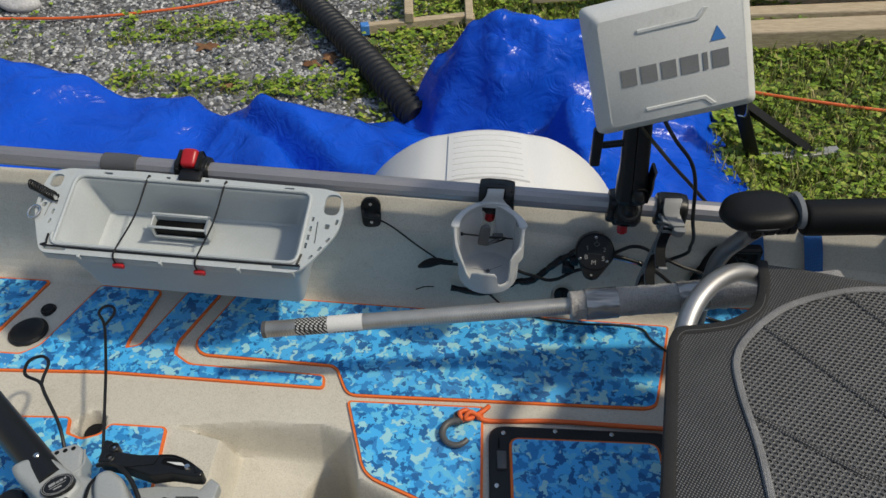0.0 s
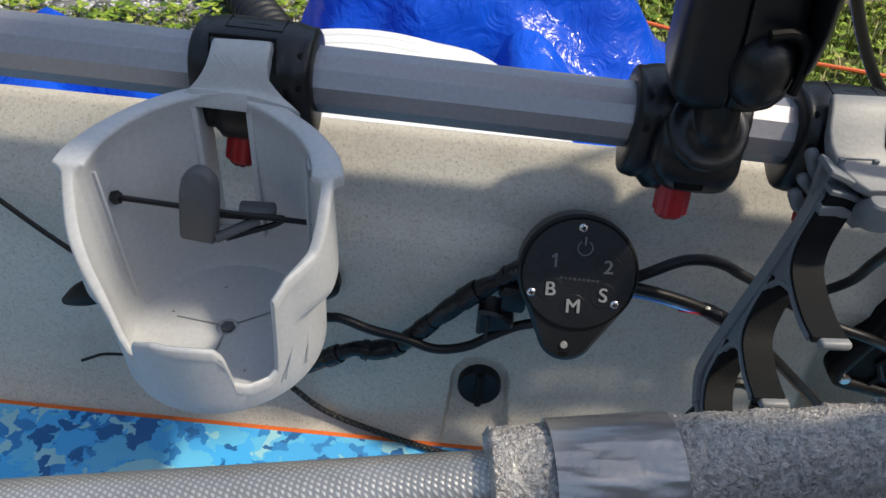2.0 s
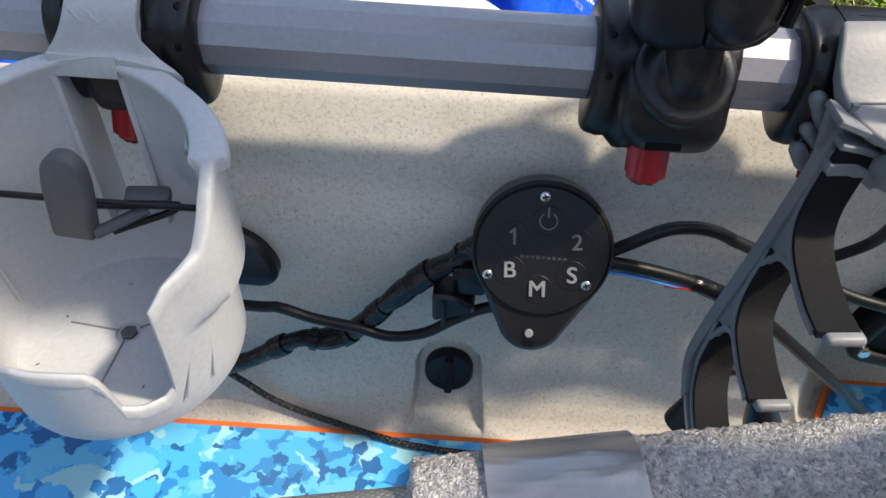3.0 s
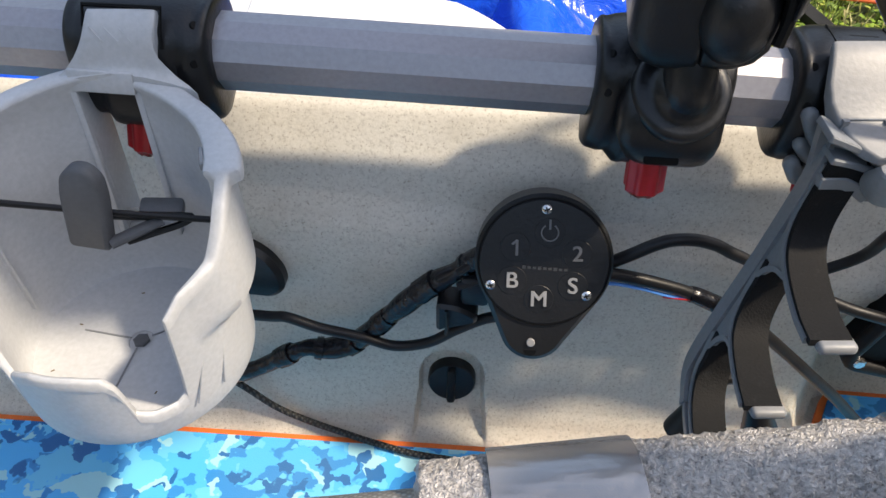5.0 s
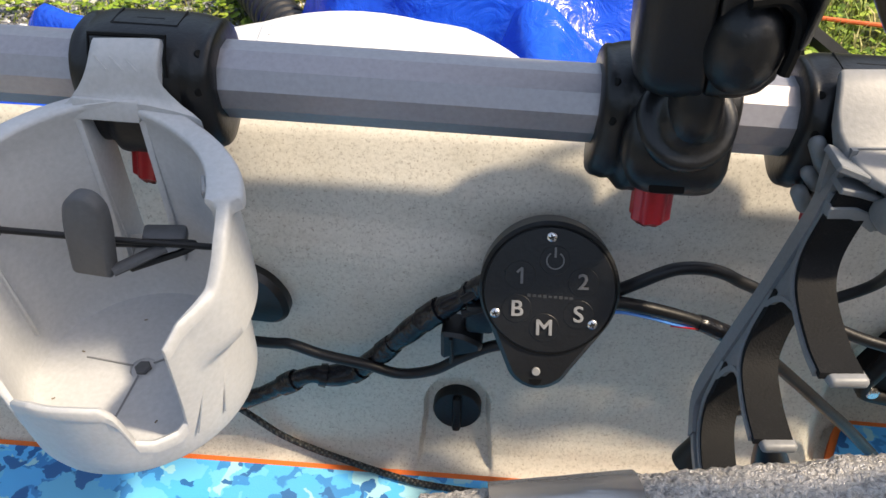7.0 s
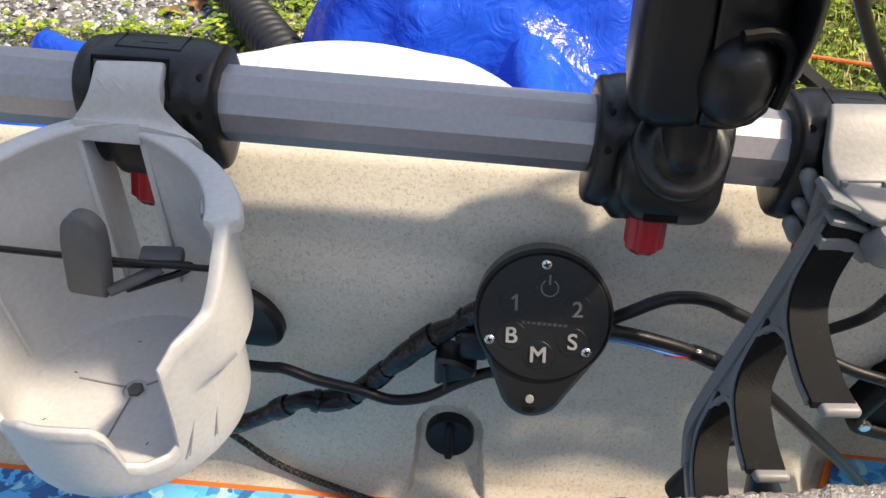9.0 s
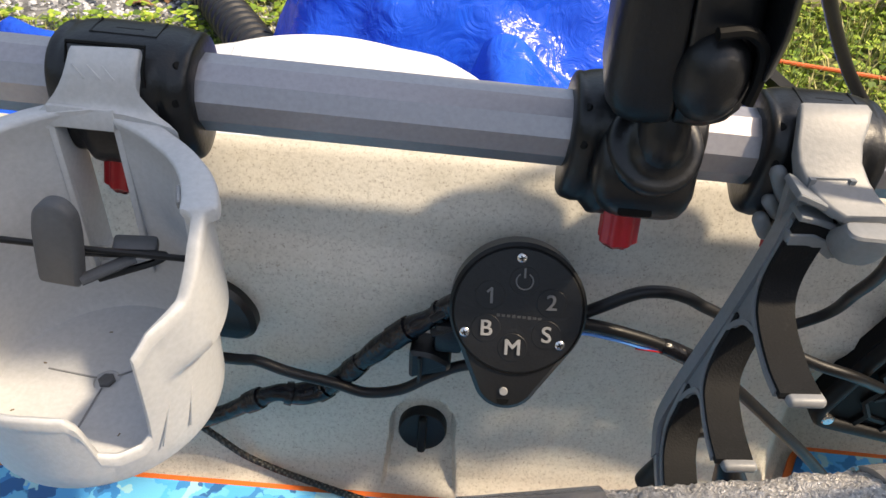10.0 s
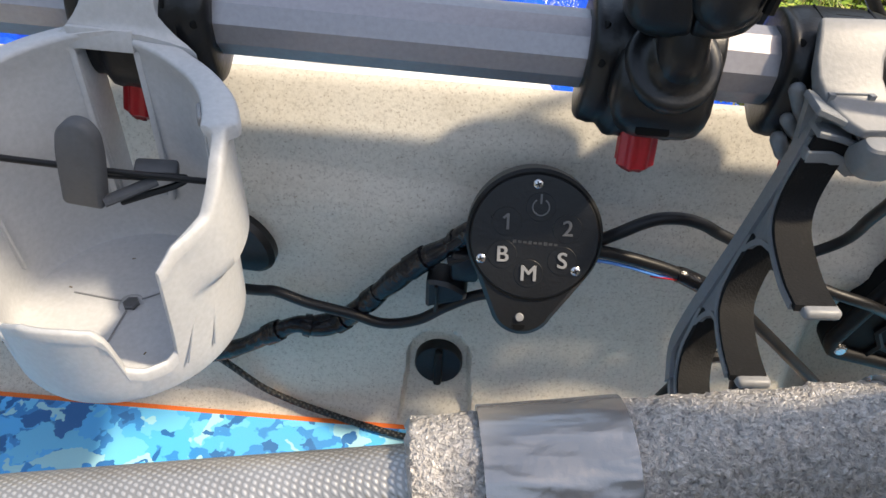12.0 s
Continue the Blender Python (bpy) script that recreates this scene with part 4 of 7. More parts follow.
    part("tab_web", tube([tm @ Vector(p) for p in ((0.010, -0.002, -0.015), (0.020, 0.006, -0.012), (0.031, 0.014, -0.008))], 0.0032, 10, 4, squash=0.7), TABGREY, tab)
    part("tab_hook", rbox((0.019, 0.009, 0.007), 0.002, 2, pose(0.2055, 1.1470, 0.8205, 12, 8, 8)), DARKGREY, tab)
    part("tab_loop", tube([(0.188, 1.1365, 0.8255), (0.201, 1.1395, 0.8225), (0.2165, 1.1425, 0.8200), (0.2190, 1.1430, 0.8185), (0.2140, 1.1415, 0.8160), (0.203, 1.1395, 0.8130), (0.1900, 1.1370, 0.8095)], 0.0017, 8, 4), CABLE, tab, "black wire loop")
    part("elastic_cord", tube([(0.140, 1.1310, 0.8388), (0.165, 1.1338, 0.8330), (0.190, 1.1360, 0.8278), (0.215, 1.1383, 0.8230), (0.2382, 1.1409, 0.8185)], 0.0015, 8), CABLE, cup, "thin black elastic cord")
    part("cord_knot", lathe([(0.0015, -0.003), (0.0034, -0.0015), (0.0034, 0.0015), (0.0015, 0.003)], 12, pose(0.1425, 1.1308, 0.8383, 0, 80, 10)), CABLE, cup)
    build_clamp(cup, 0.203, knob=False, heel=0.62, pins=(1,))
    part("knob", disc(0.0092, -0.010, 0.020, 0.004, 48, pose(0.1935, 1.188, 0.843, 180 - 10, 10, 0), 0.14, 8), RED, cup, "fluted red plastic knob")
    return cup


# ---- tray ----
def build_tray():
    m = axes((-0.338, 1.1275, 0.870), (0.42, -0.024, -0.018), (0.007, 0.135, 0.040)) @ Matrix.Diagonal((1.0, 1.09, 1.0, 1.0))
    tray = thing("tackle_tray", (-0.342, 1.16, 0.72), "pale grey plastic tackle tray clamped to the kayak rail", "tray")

    def ring(half_x, half_y, z, r, n=6):
        return [m @ Vector((p.x, p.y, z)) for p in rounded([(-half_x, -half_y), (half_x, -half_y), (half_x, half_y), (-half_x, half_y)], r, n)]

    deep = 0.160
    secs = [ring(0.196, 0.057, -deep, 0.014), ring(0.212, 0.064, -0.004, 0.018), ring(0.214, 0.066, 0.0, 0.018), ring(0.210, 0.062, 0.001, 0.016), ring(0.206, 0.059, -0.004, 0.016), ring(0.180, 0.0535, -0.083, 0.016), ring(0.172, 0.050, -0.088, 0.014)]
    part("bin", loft(secs), TRAY, tray, "", 32)
    outline = [(-0.262, 0.068), (-0.268, 0.030), (-0.262, -0.010), (-0.236, -0.060), (-0.222, -0.083), (0.214, -0.083), (0.236, -0.060), (0.270, -0.006), (0.274, 0.040), (0.262, 0.070), (0.235, 0.076), (0.10, 0.078), (-0.10, 0.082), (-0.235, 0.078)]
    out = rounded(outline, 0.016, 4)
    hole = rounded([(-0.2115, -0.0635), (0.2115, -0.0635), (0.2115, 0.0635), (-0.2115, 0.0635)], 0.018, 4)
    bm = bmesh.new()

    def loop_edges(poly, z):
        vs = [bm.verts.new((p.x, p.y, z)) for p in poly]
        return [bm.edges.new((vs[i], vs[(i + 1) % len(vs)])) for i in range(len(vs))]

    slots = [(-0.246, 0.052, 0.011, 0.013), (0.252, 0.046, 0.014, 0.020), (-0.20, -0.073, 0.020, 0.0042), (0.196, -0.073, 0.024, 0.0046), (-0.16, 0.0735, 0.008, 0.002), (0.17, 0.0705, 0.009, 0.002), (-0.05, 0.0735, 0.004, 0.002), (0.02, 0.0735, 0.004, 0.002)]
    edges = loop_edges(out, 0) + loop_edges(hole, 0)
    for x, y, a, b in slots:
        edges += loop_edges(rounded([(x - a, y - b), (x + a, y - b), (x + a, y + b), (x - a, y + b)], min(a, b) * 0.95, 4), 0)
    for x, y, a, b, turn in ((0.2235, 0.016, 0.0022, 0.0042, 0), (0.2225, -0.002, 0.0024, 0.0050, 0), (0.2215, -0.018, 0.0024, 0.0050, 0), (0.2205, -0.033, 0.0024, 0.0050, 0), (0.2335, -0.008, 0.0012, 0.0200, 3), (0.2650, 0.014, 0.0028, 0.0050, -10), (0.2560, -0.020, 0.0024, 0.0046, -32), (0.2450, -0.037, 0.0024, 0.0046, -36), (0.2330, -0.053, 0.0024, 0.0046, -40), (0.2500, 0.004, 0.0042, 0.0048, 0), (-0.2300, 0.010, 0.0022, 0.0046, 0), (-0.2290, -0.008, 0.0022, 0.0046, 0), (-0.2280, -0.026, 0.0022, 0.0046, 0), (-0.2400, 0.000, 0.0012, 0.0170, -3), (-0.2570, 0.012, 0.0026, 0.0050, 10), (-0.2530, -0.016, 0.0026, 0.0046, 28), (-0.2490, 0.004, 0.0036, 0.0042, 0)):
        ca, sa = math.cos(radians(turn)), math.sin(radians(turn))
        edges += loop_edges([Vector((x + p.x * ca - p.y * sa, y + p.x * sa + p.y * ca)) for p in rounded([(-a, -b), (a, -b), (a, b), (-a, b)], min(a, b) * 0.6, 2)], 0)
    bmesh.ops.triangle_fill(bm, edges=edges, use_beauty=True)
    ext = bmesh.ops.extrude_face_region(bm, geom=bm.faces[:])
    bmesh.ops.translate(bm, vec=(0, 0, 0.006), verts=[v for v in ext["geom"] if isinstance(v, bmesh.types.BMVert)])
    bm.transform(m @ pose(0, 0, -0.003))
    part("rim", bm, TRAY, tray, "", 30)
    part("rim_bead", tube([m @ Vector((p.x, p.y, 0.004)) for p in rounded([(-0.2125, -0.0665), (0.2125, -0.0665), (0.2125, 0.0655), (-0.2125, 0.0655)], 0.018, 5)] + [m @ Vector((-0.205, -0.0665, 0.004))], 0.0035, 8, 1), TRAY, tray)
    part("rim_cord", tube([m @ Vector(p) for p in ((-0.219, -0.050, 0.0045), (-0.216, -0.066, 0.0045), (-0.206, -0.0712, 0.0045), (0.0, -0.0722, 0.0045), (0.200, -0.0712, 0.0045), (0.213, -0.067, 0.0045), (0.2175, -0.050, 0.0045))], 0.0018, 8, 5), CABLE, tray, "black elastic cord round the rim")
    skirt = rbox((0.43, 0.004, 0.020), 0.0015, 1, m @ pose(-0.004, -0.081, -0.008))
    part("skirt", skirt, TRAY, tray)
    for x in (-0.155, -0.015, 0.118):
        part("rim_rib", rbox((0.006, 0.007, 0.012), 0.001, 1, m @ pose(x, -0.083, -0.002)), TRAY, tray)
    for x in (-0.094, 0.046):
        part("elastic_cord", tube([m @ Vector(p) for p in ((x + 0.011, 0.074, 0.004), (x + 0.009, 0.066, 0.006), (x + 0.005, 0.0, -0.004), (x, -0.068, 0.007), (x - 0.001, -0.082, 0.004), (x, -0.086, -0.008))], 0.0016, 8), CABLE, tray, "thin black elastic cord")
        part("cord_hook", rbox((0.020, 0.007, 0.011), 0.003, 2, m @ pose(x + 0.003, -0.087, -0.016)), RED, tray, "small red plastic cord hook")
    # holder inside
    h = m @ pose(-0.028, 0.017, -0.063) @ Matrix.Diagonal((0.96, 1.0, 0.85, 1))
    for px, py, sx, sy, sz in ((0, 0.012, 0.108, 0.004, 0.044), (0, -0.012, 0.108, 0.004, 0.010), (-0.052, 0, 0.004, 0.028, 0.044), (0.052, 0, 0.004, 0.028, 0.044)):
        part("inner_holder", rbox((sx, sy, sz), 0.0012, 1, h @ pose(px, py, -0.017 if sz < 0.02 else 0)), TRAY, tray)
    for py in (-0.013, 0.013):
        part("holder_ridge", rbox((0.112, 0.004, 0.005), 0.0012, 1, h @ pose(0, py, 0.0225)), TRAY, tray)
    # Near-black filler puts the shade of the open holder into colour.
    part("holder_slot", rbox((0.098, 0.019, 0.026), 0.001, 1, h @ pose(0, 0, -0.006)), PITCH, tray, "dark block for the shade inside the holder")
    build_clamp(tray, -0.347, knob=False)
    f = rail_frame(-0.347)
    part("release_button", rbox((0.030, 0.036, 0.020), 0.008, 4, f @ pose(0, -0.008, 0.032, 32, 0, 0)), RED, tray, "red release button of the clamp")
    for s in (-1, 1):
        part("button_cheek", rbox((0.006, 0.040, 0.034), 0.006, 3, f @ pose(s * 0.0185, -0.006, 0.020, 20, 0, 0)), BLACK, tray)
    part("tray_hanger", rbox((0.040, 0.020, 0.012), 0.003, 2, m @ pose(-0.010, 0.078, 0.006)), BLACK, tray)
    # coiled lead at the bow end
    pts = []
    for k in range(90):
        s = k / 89
        a = s * 2 * math.pi * 11
        c = m @ Vector((-0.285 + 0.055 * s, 0.036 - 0.020 * s, 0.010 + 0.002 * math.sin(s * 6)))
        pts.append(c + Vector((0.0, math.cos(a) * 0.008, math.sin(a) * 0.008)))
    lead = single("coiled_lead", tube(pts, 0.0016, 6, 1), CABLE, "black coiled tool lead clipped to the tray", "lead")
    part("lead_clip", tube([m @ Vector((-0.258 + 0.010 * math.cos(0.5236 * k), -0.014 + 0.012 * math.sin(0.5236 * k), 0.008)) for k in range(13)], 0.0022, 8, 1), STEEL, lead)
    return tray


# ---- fish finder ----
def build_fish_finder():
    corner = Vector((0.3470, 1.0592, 1.0720))
    m = axes(corner, (0.9593, 0.0727, 0.2728), (-0.2823, 0.2679, 0.9212)) @ pose(0.111, 0.03, 0) @ pose(0, 0, 0, 0, 0, -3) @ pose(-0.111, -0.03, 0)
    unit = thing("fish_finder", rail_at(0.425), "fish finder under a pale grey sun cover on black arm", "fish finder")
    w, h = 0.226, 0.184

    def ring(d, z, r):
        return [m @ Vector((p.x, p.y, z)) for p in rounded([(d, d), (w - d, d), (w - d, h - d), (d, h - d)], r, 5)]

    part("cover", loft([ring(0.003, -0.040, 0.010), ring(0.0, -0.037, 0.011), ring(0.003, -0.022, 0.011), ring(0.014, -0.003, 0.010), ring(0.018, 0.0, 0.009)]), COVER, unit, "pale grey plastic sun cover", 30)
    part("display_body", loft([ring(0.03, -0.065, 0.02), ring(0.012, -0.055, 0.02), ring(0.008, -0.030, 0.02)]), BLACK, unit)
    cover = unit.children[0]
    # raised ridges above and below the mark
    for y, s in ((0.140, 1), (0.036, -1)):
        part("cover_ridge", prism([Vector(p) for p in ((0.068, y), (0.150, y), (0.164, y + 0.014 * s), (0.157, y + 0.015 * s), (0.147, y + 0.005 * s), (0.068, y + 0.005 * s))], -0.001, 0.0020, 0.0008, m), COVER, cover)
    # plain bars for the brand mark
    x = 0.040
    for wide in (0.021, 0.022, 0.020, 0.024, 0.006, 0.022):
        part("mark_bar", rbox((wide, 0.024, 0.0012), 0, 1, m @ pose(x + wide / 2, 0.083, 0.0004)), LETTER, cover, "plain grey bar of the maker's mark")
        x += wide + 0.006
    part("mark_triangle", prism([Vector(p) for p in ((0.163, 0.108), (0.183, 0.108), (0.173, 0.127))], -0.001, 0.0010, 0, m), BLUEPRINT, cover, "blue triangle")
    # arm: two shells that grip a ball at each end
    a, b = Vector((0.428, 1.158, 0.908)), m @ Vector((0.082, 0.055, -0.082))
    d = (b - a).normalized()
    am = axes(a, d, (0.15, 1, 0.1))
    span = (b - a).length
    for s in (-1, 1):
        secs = []
        for t, half, depth in ((-0.0165, 0.006, 0.008), (-0.0155, 0.0105, 0.0135), (-0.0138, 0.0145, 0.0180), (-0.010, 0.0185, 0.0225), (-0.005, 0.0208, 0.0255), (0.003, 0.0218, 0.0268), (0.026, 0.0212, 0.0262), (0.055, 0.0185, 0.0230), (0.5 * span, 0.0175, 0.0225), (span - 0.05, 0.0165, 0.0210), (span - 0.02, 0.021, 0.019), (span + 0.004, 0.022, 0.020), (span + 0.020, 0.015, 0.012)):
            poly = rounded([(-half, 0.0003), (half, 0.0003), (half, depth), (-half, depth)], [0.002, 0.002, depth * 0.7, depth * 0.7], 6)
            secs.append([am @ Vector((t, p.x, p.y * s)) for p in poly])
        part("arm_shell", loft(secs), BLACK, unit, "", 45)
    for c, r in ((a, 0.0185), (b, 0.0185)):
        part("ball", lathe([(r * math.cos(radians(k)), r * math.sin(radians(k))) for k in range(-84, 85, 14)], 24, Matrix.Translation(c)), RUBBER, unit)
    lobe_at = Vector((0.4345, 1.1375, 0.9185))
    part("socket_lobe", lathe([(0.0148 * math.cos(radians(k)), 0.0148 * math.sin(radians(k))) for k in range(-84, 85, 12)], 32, Matrix.Translation(lobe_at) @ Matrix.Diagonal((0.92, 0.85, 1.20, 1))), BLACK, unit, "round socket end of the arm")
    # outer jaw that wraps the lobe
    secs = []
    for k in range(19):
        u = k / 18
        z = -0.008 + 0.058 * u
        grow = 0.35 + 0.65 * smoothstep(0.0, 0.16, u)
        out = 0.0190 - 0.0035 * smoothstep(0.35, 0.8, u)
        c = lobe_at + Vector((0.0, 0.0, z)) + d * 0.004
        deep = 0.0165 * grow
        poly = rounded([(out - 0.0050 * grow, -deep), (out, -deep * 0.7), (out, deep), (out - 0.0050 * grow, deep)], 0.0022, 4)
        secs.append([c + Vector((p.x + 0.12 * z, p.y + 0.004, 0)) for p in poly])
    part("arm_jaw", loft(secs), BLACK, unit, "", 45)
    # Near-black tube draws the shade between lobe and jaw.
    part("jaw_gap", tube([lobe_at + Vector(p) for p in ((0.0125, -0.009, -0.006), (0.0138, -0.008, 0.004), (0.0125, -0.007, 0.014), (0.005, -0.008, 0.0205), (-0.006, -0.009, 0.0200))], 0.0024, 8, 5), PITCH, unit)
    mid = am @ Vector((0.5 * span, 0, 0))
    part("clamp_screw", tube([mid + Vector((0.02, 0, 0)), mid + Vector((-0.058, -0.010, -0.004))], 0.006, 10, 1), BLACK, unit)
    part("arm_handle", rbox((0.016, 0.014, 0.068), 0.003, 2, Matrix.Translation(mid + Vector((-0.064, -0.012, -0.006)))), BLACK, unit, "black clamping handle")
    # clamp block with a dished round boss that carries the ball
    clamp = build_clamp(unit, 0.425, wide=0.0285, heel=0.72, pins=(-1,))
    f = rail_frame(0.425)
    secs = []
    for z, half, y, deep, shift in ((0.020, 0.0150, -0.014, 0.010, 0.004), (0.013, 0.0195, -0.020, 0.013, 0.003), (0.004, 0.0215, -0.0240, 0.0145, 0.0025), (-0.006, 0.0218, -0.0255, 0.0150, 0.003), (-0.012, 0.0205, -0.0250, 0.0145, 0.004), (-0.0180, 0.0185, -0.0240, 0.0130, 0.005), (-0.0215, 0.0165, -0.0225, 0.0110, 0.006)):
        poly = rounded([(-half, -deep), (half, -deep), (half, deep), (-half, deep)], 0.009, 5)
        secs.append([f @ Vector((p.x + shift, y + p.y, z)) for p in poly])
    block = part("clamp_block", loft(secs), BLACK, clamp, "", 45)
    # Thin near-black plate in place of a shaded recess in the block.
    part("block_recess", prism(rounded([(-0.012, -0.0035), (0.013, -0.0030), (0.011, 0.0035), (-0.012, 0.0028)], 0.0025, 4), 0.0, 0.0008, 0.0, f @ pose(0.001, -0.0386, -0.0138, 82, 0, 0) @ Matrix.Diagonal((0.6, 0.8, 1, 1))), PITCH, block)
    bn = (f.to_3x3() @ Vector((0.06, -0.66, 0.75))).normalized()
    boss_at = f @ Vector((0.0045, -0.0265, 0.0105))
    part("boss", lathe([(0.0180, -0.016), (0.0200, -0.007), (0.0206, 0.000), (0.0205, 0.0022), (0.0199, 0.0038), (0.0188, 0.0048), (0.0174, 0.0052), (0.0156, 0.0056), (0.0138, 0.0066), (0.0124, 0.0084), (0.0112, 0.0108), (0.0098, 0.0125)], 56, along(boss_at, boss_at + bn)), BLACK, block, "round boss that flares into the neck", 60)
    part("ball_stem", tube([boss_at, boss_at + bn * 0.010, a], 0.0106, 24, 5), BLACK, unit)
    leads = (
        [m @ Vector((0.064, 0.030, -0.050)), m @ Vector((0.062, 0.0, -0.052)), (0.460, 1.170, 0.993), (0.502, 1.210, 0.931), (0.548, 1.235, 0.873), (0.583, 1.230, 0.836)],
        [m @ Vector((0.102, 0.030, -0.050)), m @ Vector((0.100, 0.0, -0.052)), (0.476, 1.140, 1.027), (0.506, 1.140, 0.989), (0.519, 1.130, 0.952), (0.530, 1.130, 0.880), (0.545, 1.142, 0.826), (0.550, 1.157, 0.792), (0.552, 1.172, 0.761), (0.520, 1.178, 0.735)],
    )
    for pts in leads:
        part("lead", tube(pts, 0.0032, 10, 8), CABLE, unit, "black power lead")
    return unit


# ---- rod holder ----
def strip(profile, x0, x1, thick, shear=0.0):
    """A bent strip whose outline runs in the y-z plane, from x0 to x1; shear: metres of x a metre of z."""
    p = smooth_path([(0, y, z) for y, z in profile], 5)
    out = []
    for i, q in enumerate(p):
        d = (p[min(i + 1, len(p) - 1)] - p[max(0, i - 1)]).normalized()
        out.append((q, Vector((0, -d.z, d.y)) * thick / 2))
    rings = []
    for q, nrm in out:
        k = shear * (q.z - 0.80) + 0.16 * (min(q.y, 1.13) - 1.13)
        rings.append([(x0 + k, *(q + nrm).yz), (x1 + k, *(q + nrm).yz), (x1 + k, *(q - nrm).yz), (x0 + k, *(q - nrm).yz)])
    return loft(rings)


def build_rod_holder():
    x = 0.474
    rack = thing("rod_holder", rail_at(0.512), "grey rod rack with three foam-lined cradles hung from the rail", "rod holder")
    sh = 0.2
    wide = 0.0170
    part("spine", strip([(1.1400, 0.875), (1.1395, 0.869), (1.1385, 0.862), (1.137, 0.852), (1.135, 0.840), (1.132, 0.802), (1.131, 0.771), (1.129, 0.741), (1.124, 0.727), (1.109, 0.721), (1.092, 0.720), (1.080, 0.722)], x, x + wide, 0.0044, sh), SLATE, rack, "", 40)
    cradles = (
        [(1.1335, 0.857), (1.132, 0.846), (1.1285, 0.830), (1.121, 0.821), (1.108, 0.8175), (1.087, 0.8175), (1.072, 0.820)],
        [(1.1285, 0.806), (1.126, 0.795), (1.124, 0.785), (1.119, 0.775), (1.110, 0.770), (1.092, 0.769), (1.075, 0.771)],
        [(1.126, 0.758), (1.122, 0.746), (1.118, 0.735), (1.108, 0.7275), (1.092, 0.725), (1.076, 0.727)],
    )
    for pts in cradles:
        c = part("cradle", strip(pts, x, x + wide, 0.0030, sh), SLATE, rack, "", 40)
        lined = [(y - 0.0028, z + 0.0022) for y, z in pts]
        part("cradle_liner", strip(lined, x + 0.0004, x + wide - 0.0006, 0.0030, sh), FOAMPAD, c, "black foam liner", 40)
        k = sh * (pts[-1][1] - 0.80) + 0.16 * (pts[-1][0] - 1.13)
        part("cradle_tip", rbox((wide - 0.002, 0.008, 0.0048), 0.002, 3, pose(x + k + wide / 2 + 0.002, pts[-1][0] - 0.003, pts[-1][1] + 0.001, -10, 0, 0)), PALE, c, "pale worn tip")
    ribs = ((1.1400, 0.875), (1.1395, 0.869), (1.1385, 0.862), (1.137, 0.852), (1.135, 0.840), (1.132, 0.802), (1.131, 0.771), (1.129, 0.741), (1.124, 0.727), (1.109, 0.721))
    for x0, x1 in ((x - 0.0010, x + 0.0014), (x + wide - 0.0014, x + wide + 0.0010)):
        part("spine_rib", strip(ribs, x0, x1, 0.0078, sh), SLATE, rack, "", 40)
    sheared = Matrix(((0.16, sh, 1, x - sh * 0.80 - 0.16 * 1.13), (1, 0, 0, 0), (0, 1, 0, 0), (0, 0, 0, 1)))
    for outline in (((1.1330, 0.838), (1.1275, 0.829), (1.1210, 0.8200), (1.1080, 0.8165), (1.1170, 0.8120), (1.1230, 0.8050), (1.1260, 0.7950), (1.1310, 0.790)), ((1.1310, 0.790), (1.1240, 0.7840), (1.1185, 0.7740), (1.1090, 0.7690), (1.1155, 0.7660), (1.1200, 0.7590), (1.1220, 0.7480), (1.1290, 0.745))):
        web = part("web", prism([Vector(q) for q in outline], 0.0012, wide - 0.0012, 0.0, sheared), SLATE, rack)
        for s0 in (0.0002, wide - 0.0024):
            part("web_edge", strip([outline[k] for k in (3, 4, 5, 6)], x + s0, x + s0 + 0.0022, 0.0026, sh), SLATE, web)
    # cap over the clamp, nose and webs
    secs = []
    for y, z, x0, x1, h in ((1.1640, 0.8945, 0.4870, 0.5165, 0.005), (1.1610, 0.8938, 0.4862, 0.5170, 0.006), (1.1560, 0.8905, 0.4850, 0.5150, 0.007), (1.1500, 0.8850, 0.4838, 0.5118, 0.008), (1.1440, 0.8795, 0.4842, 0.5112, 0.008), (1.1380, 0.8745, 0.4868, 0.5135, 0.007), (1.1320, 0.8710, 0.4905, 0.5165, 0.006), (1.1265, 0.8690, 0.4950, 0.5190, 0.005), (1.1230, 0.8680, 0.4990, 0.5180, 0.004)):
        poly = rounded([(x0, -h), (x1, -h), (x1, 0), (x0, 0)], 0.0018, 3)
        secs.append([(p.x, y, z + p.y) for p in poly])
    part("cap", loft(secs), PALE, rack, "light grey cap over the clamp", 45)
    secs = []
    for z, x0, x1, y0, y1 in ((0.8662, 0.5005, 0.5175, 1.1120, 1.1205), (0.8658, 0.4990, 0.5190, 1.1106, 1.1216), (0.8645, 0.4982, 0.5196, 1.1100, 1.1225), (0.8570, 0.4986, 0.5194, 1.1115, 1.1290), (0.8510, 0.5000, 0.5186, 1.1140, 1.1320), (0.8475, 0.5020, 0.5172, 1.1160, 1.1320), (0.8462, 0.5040, 0.5155, 1.1180, 1.1300)):
        secs.append([(p.x, p.y, z) for p in rounded([(x0, y0 + 0.002), (x1 - 0.004, y0), (x1, y0 + 0.005), (x1 - 0.003, y1), (x0, y1)], 0.005, 4)])
    part("cap_nose", loft(secs), PALE, rack, "", 35)
    # moulded web with two open pockets between spine and nose
    upright = Matrix(((1, 0, 0, 0), (0, 0, -1, 0), (0, 1, 0, 0), (0, 0, 0, 1)))

    def wall(pts, half, front=-1.1275, back=-1.1420):
        pts = [Vector(p) for p in pts]
        left, right = [], []
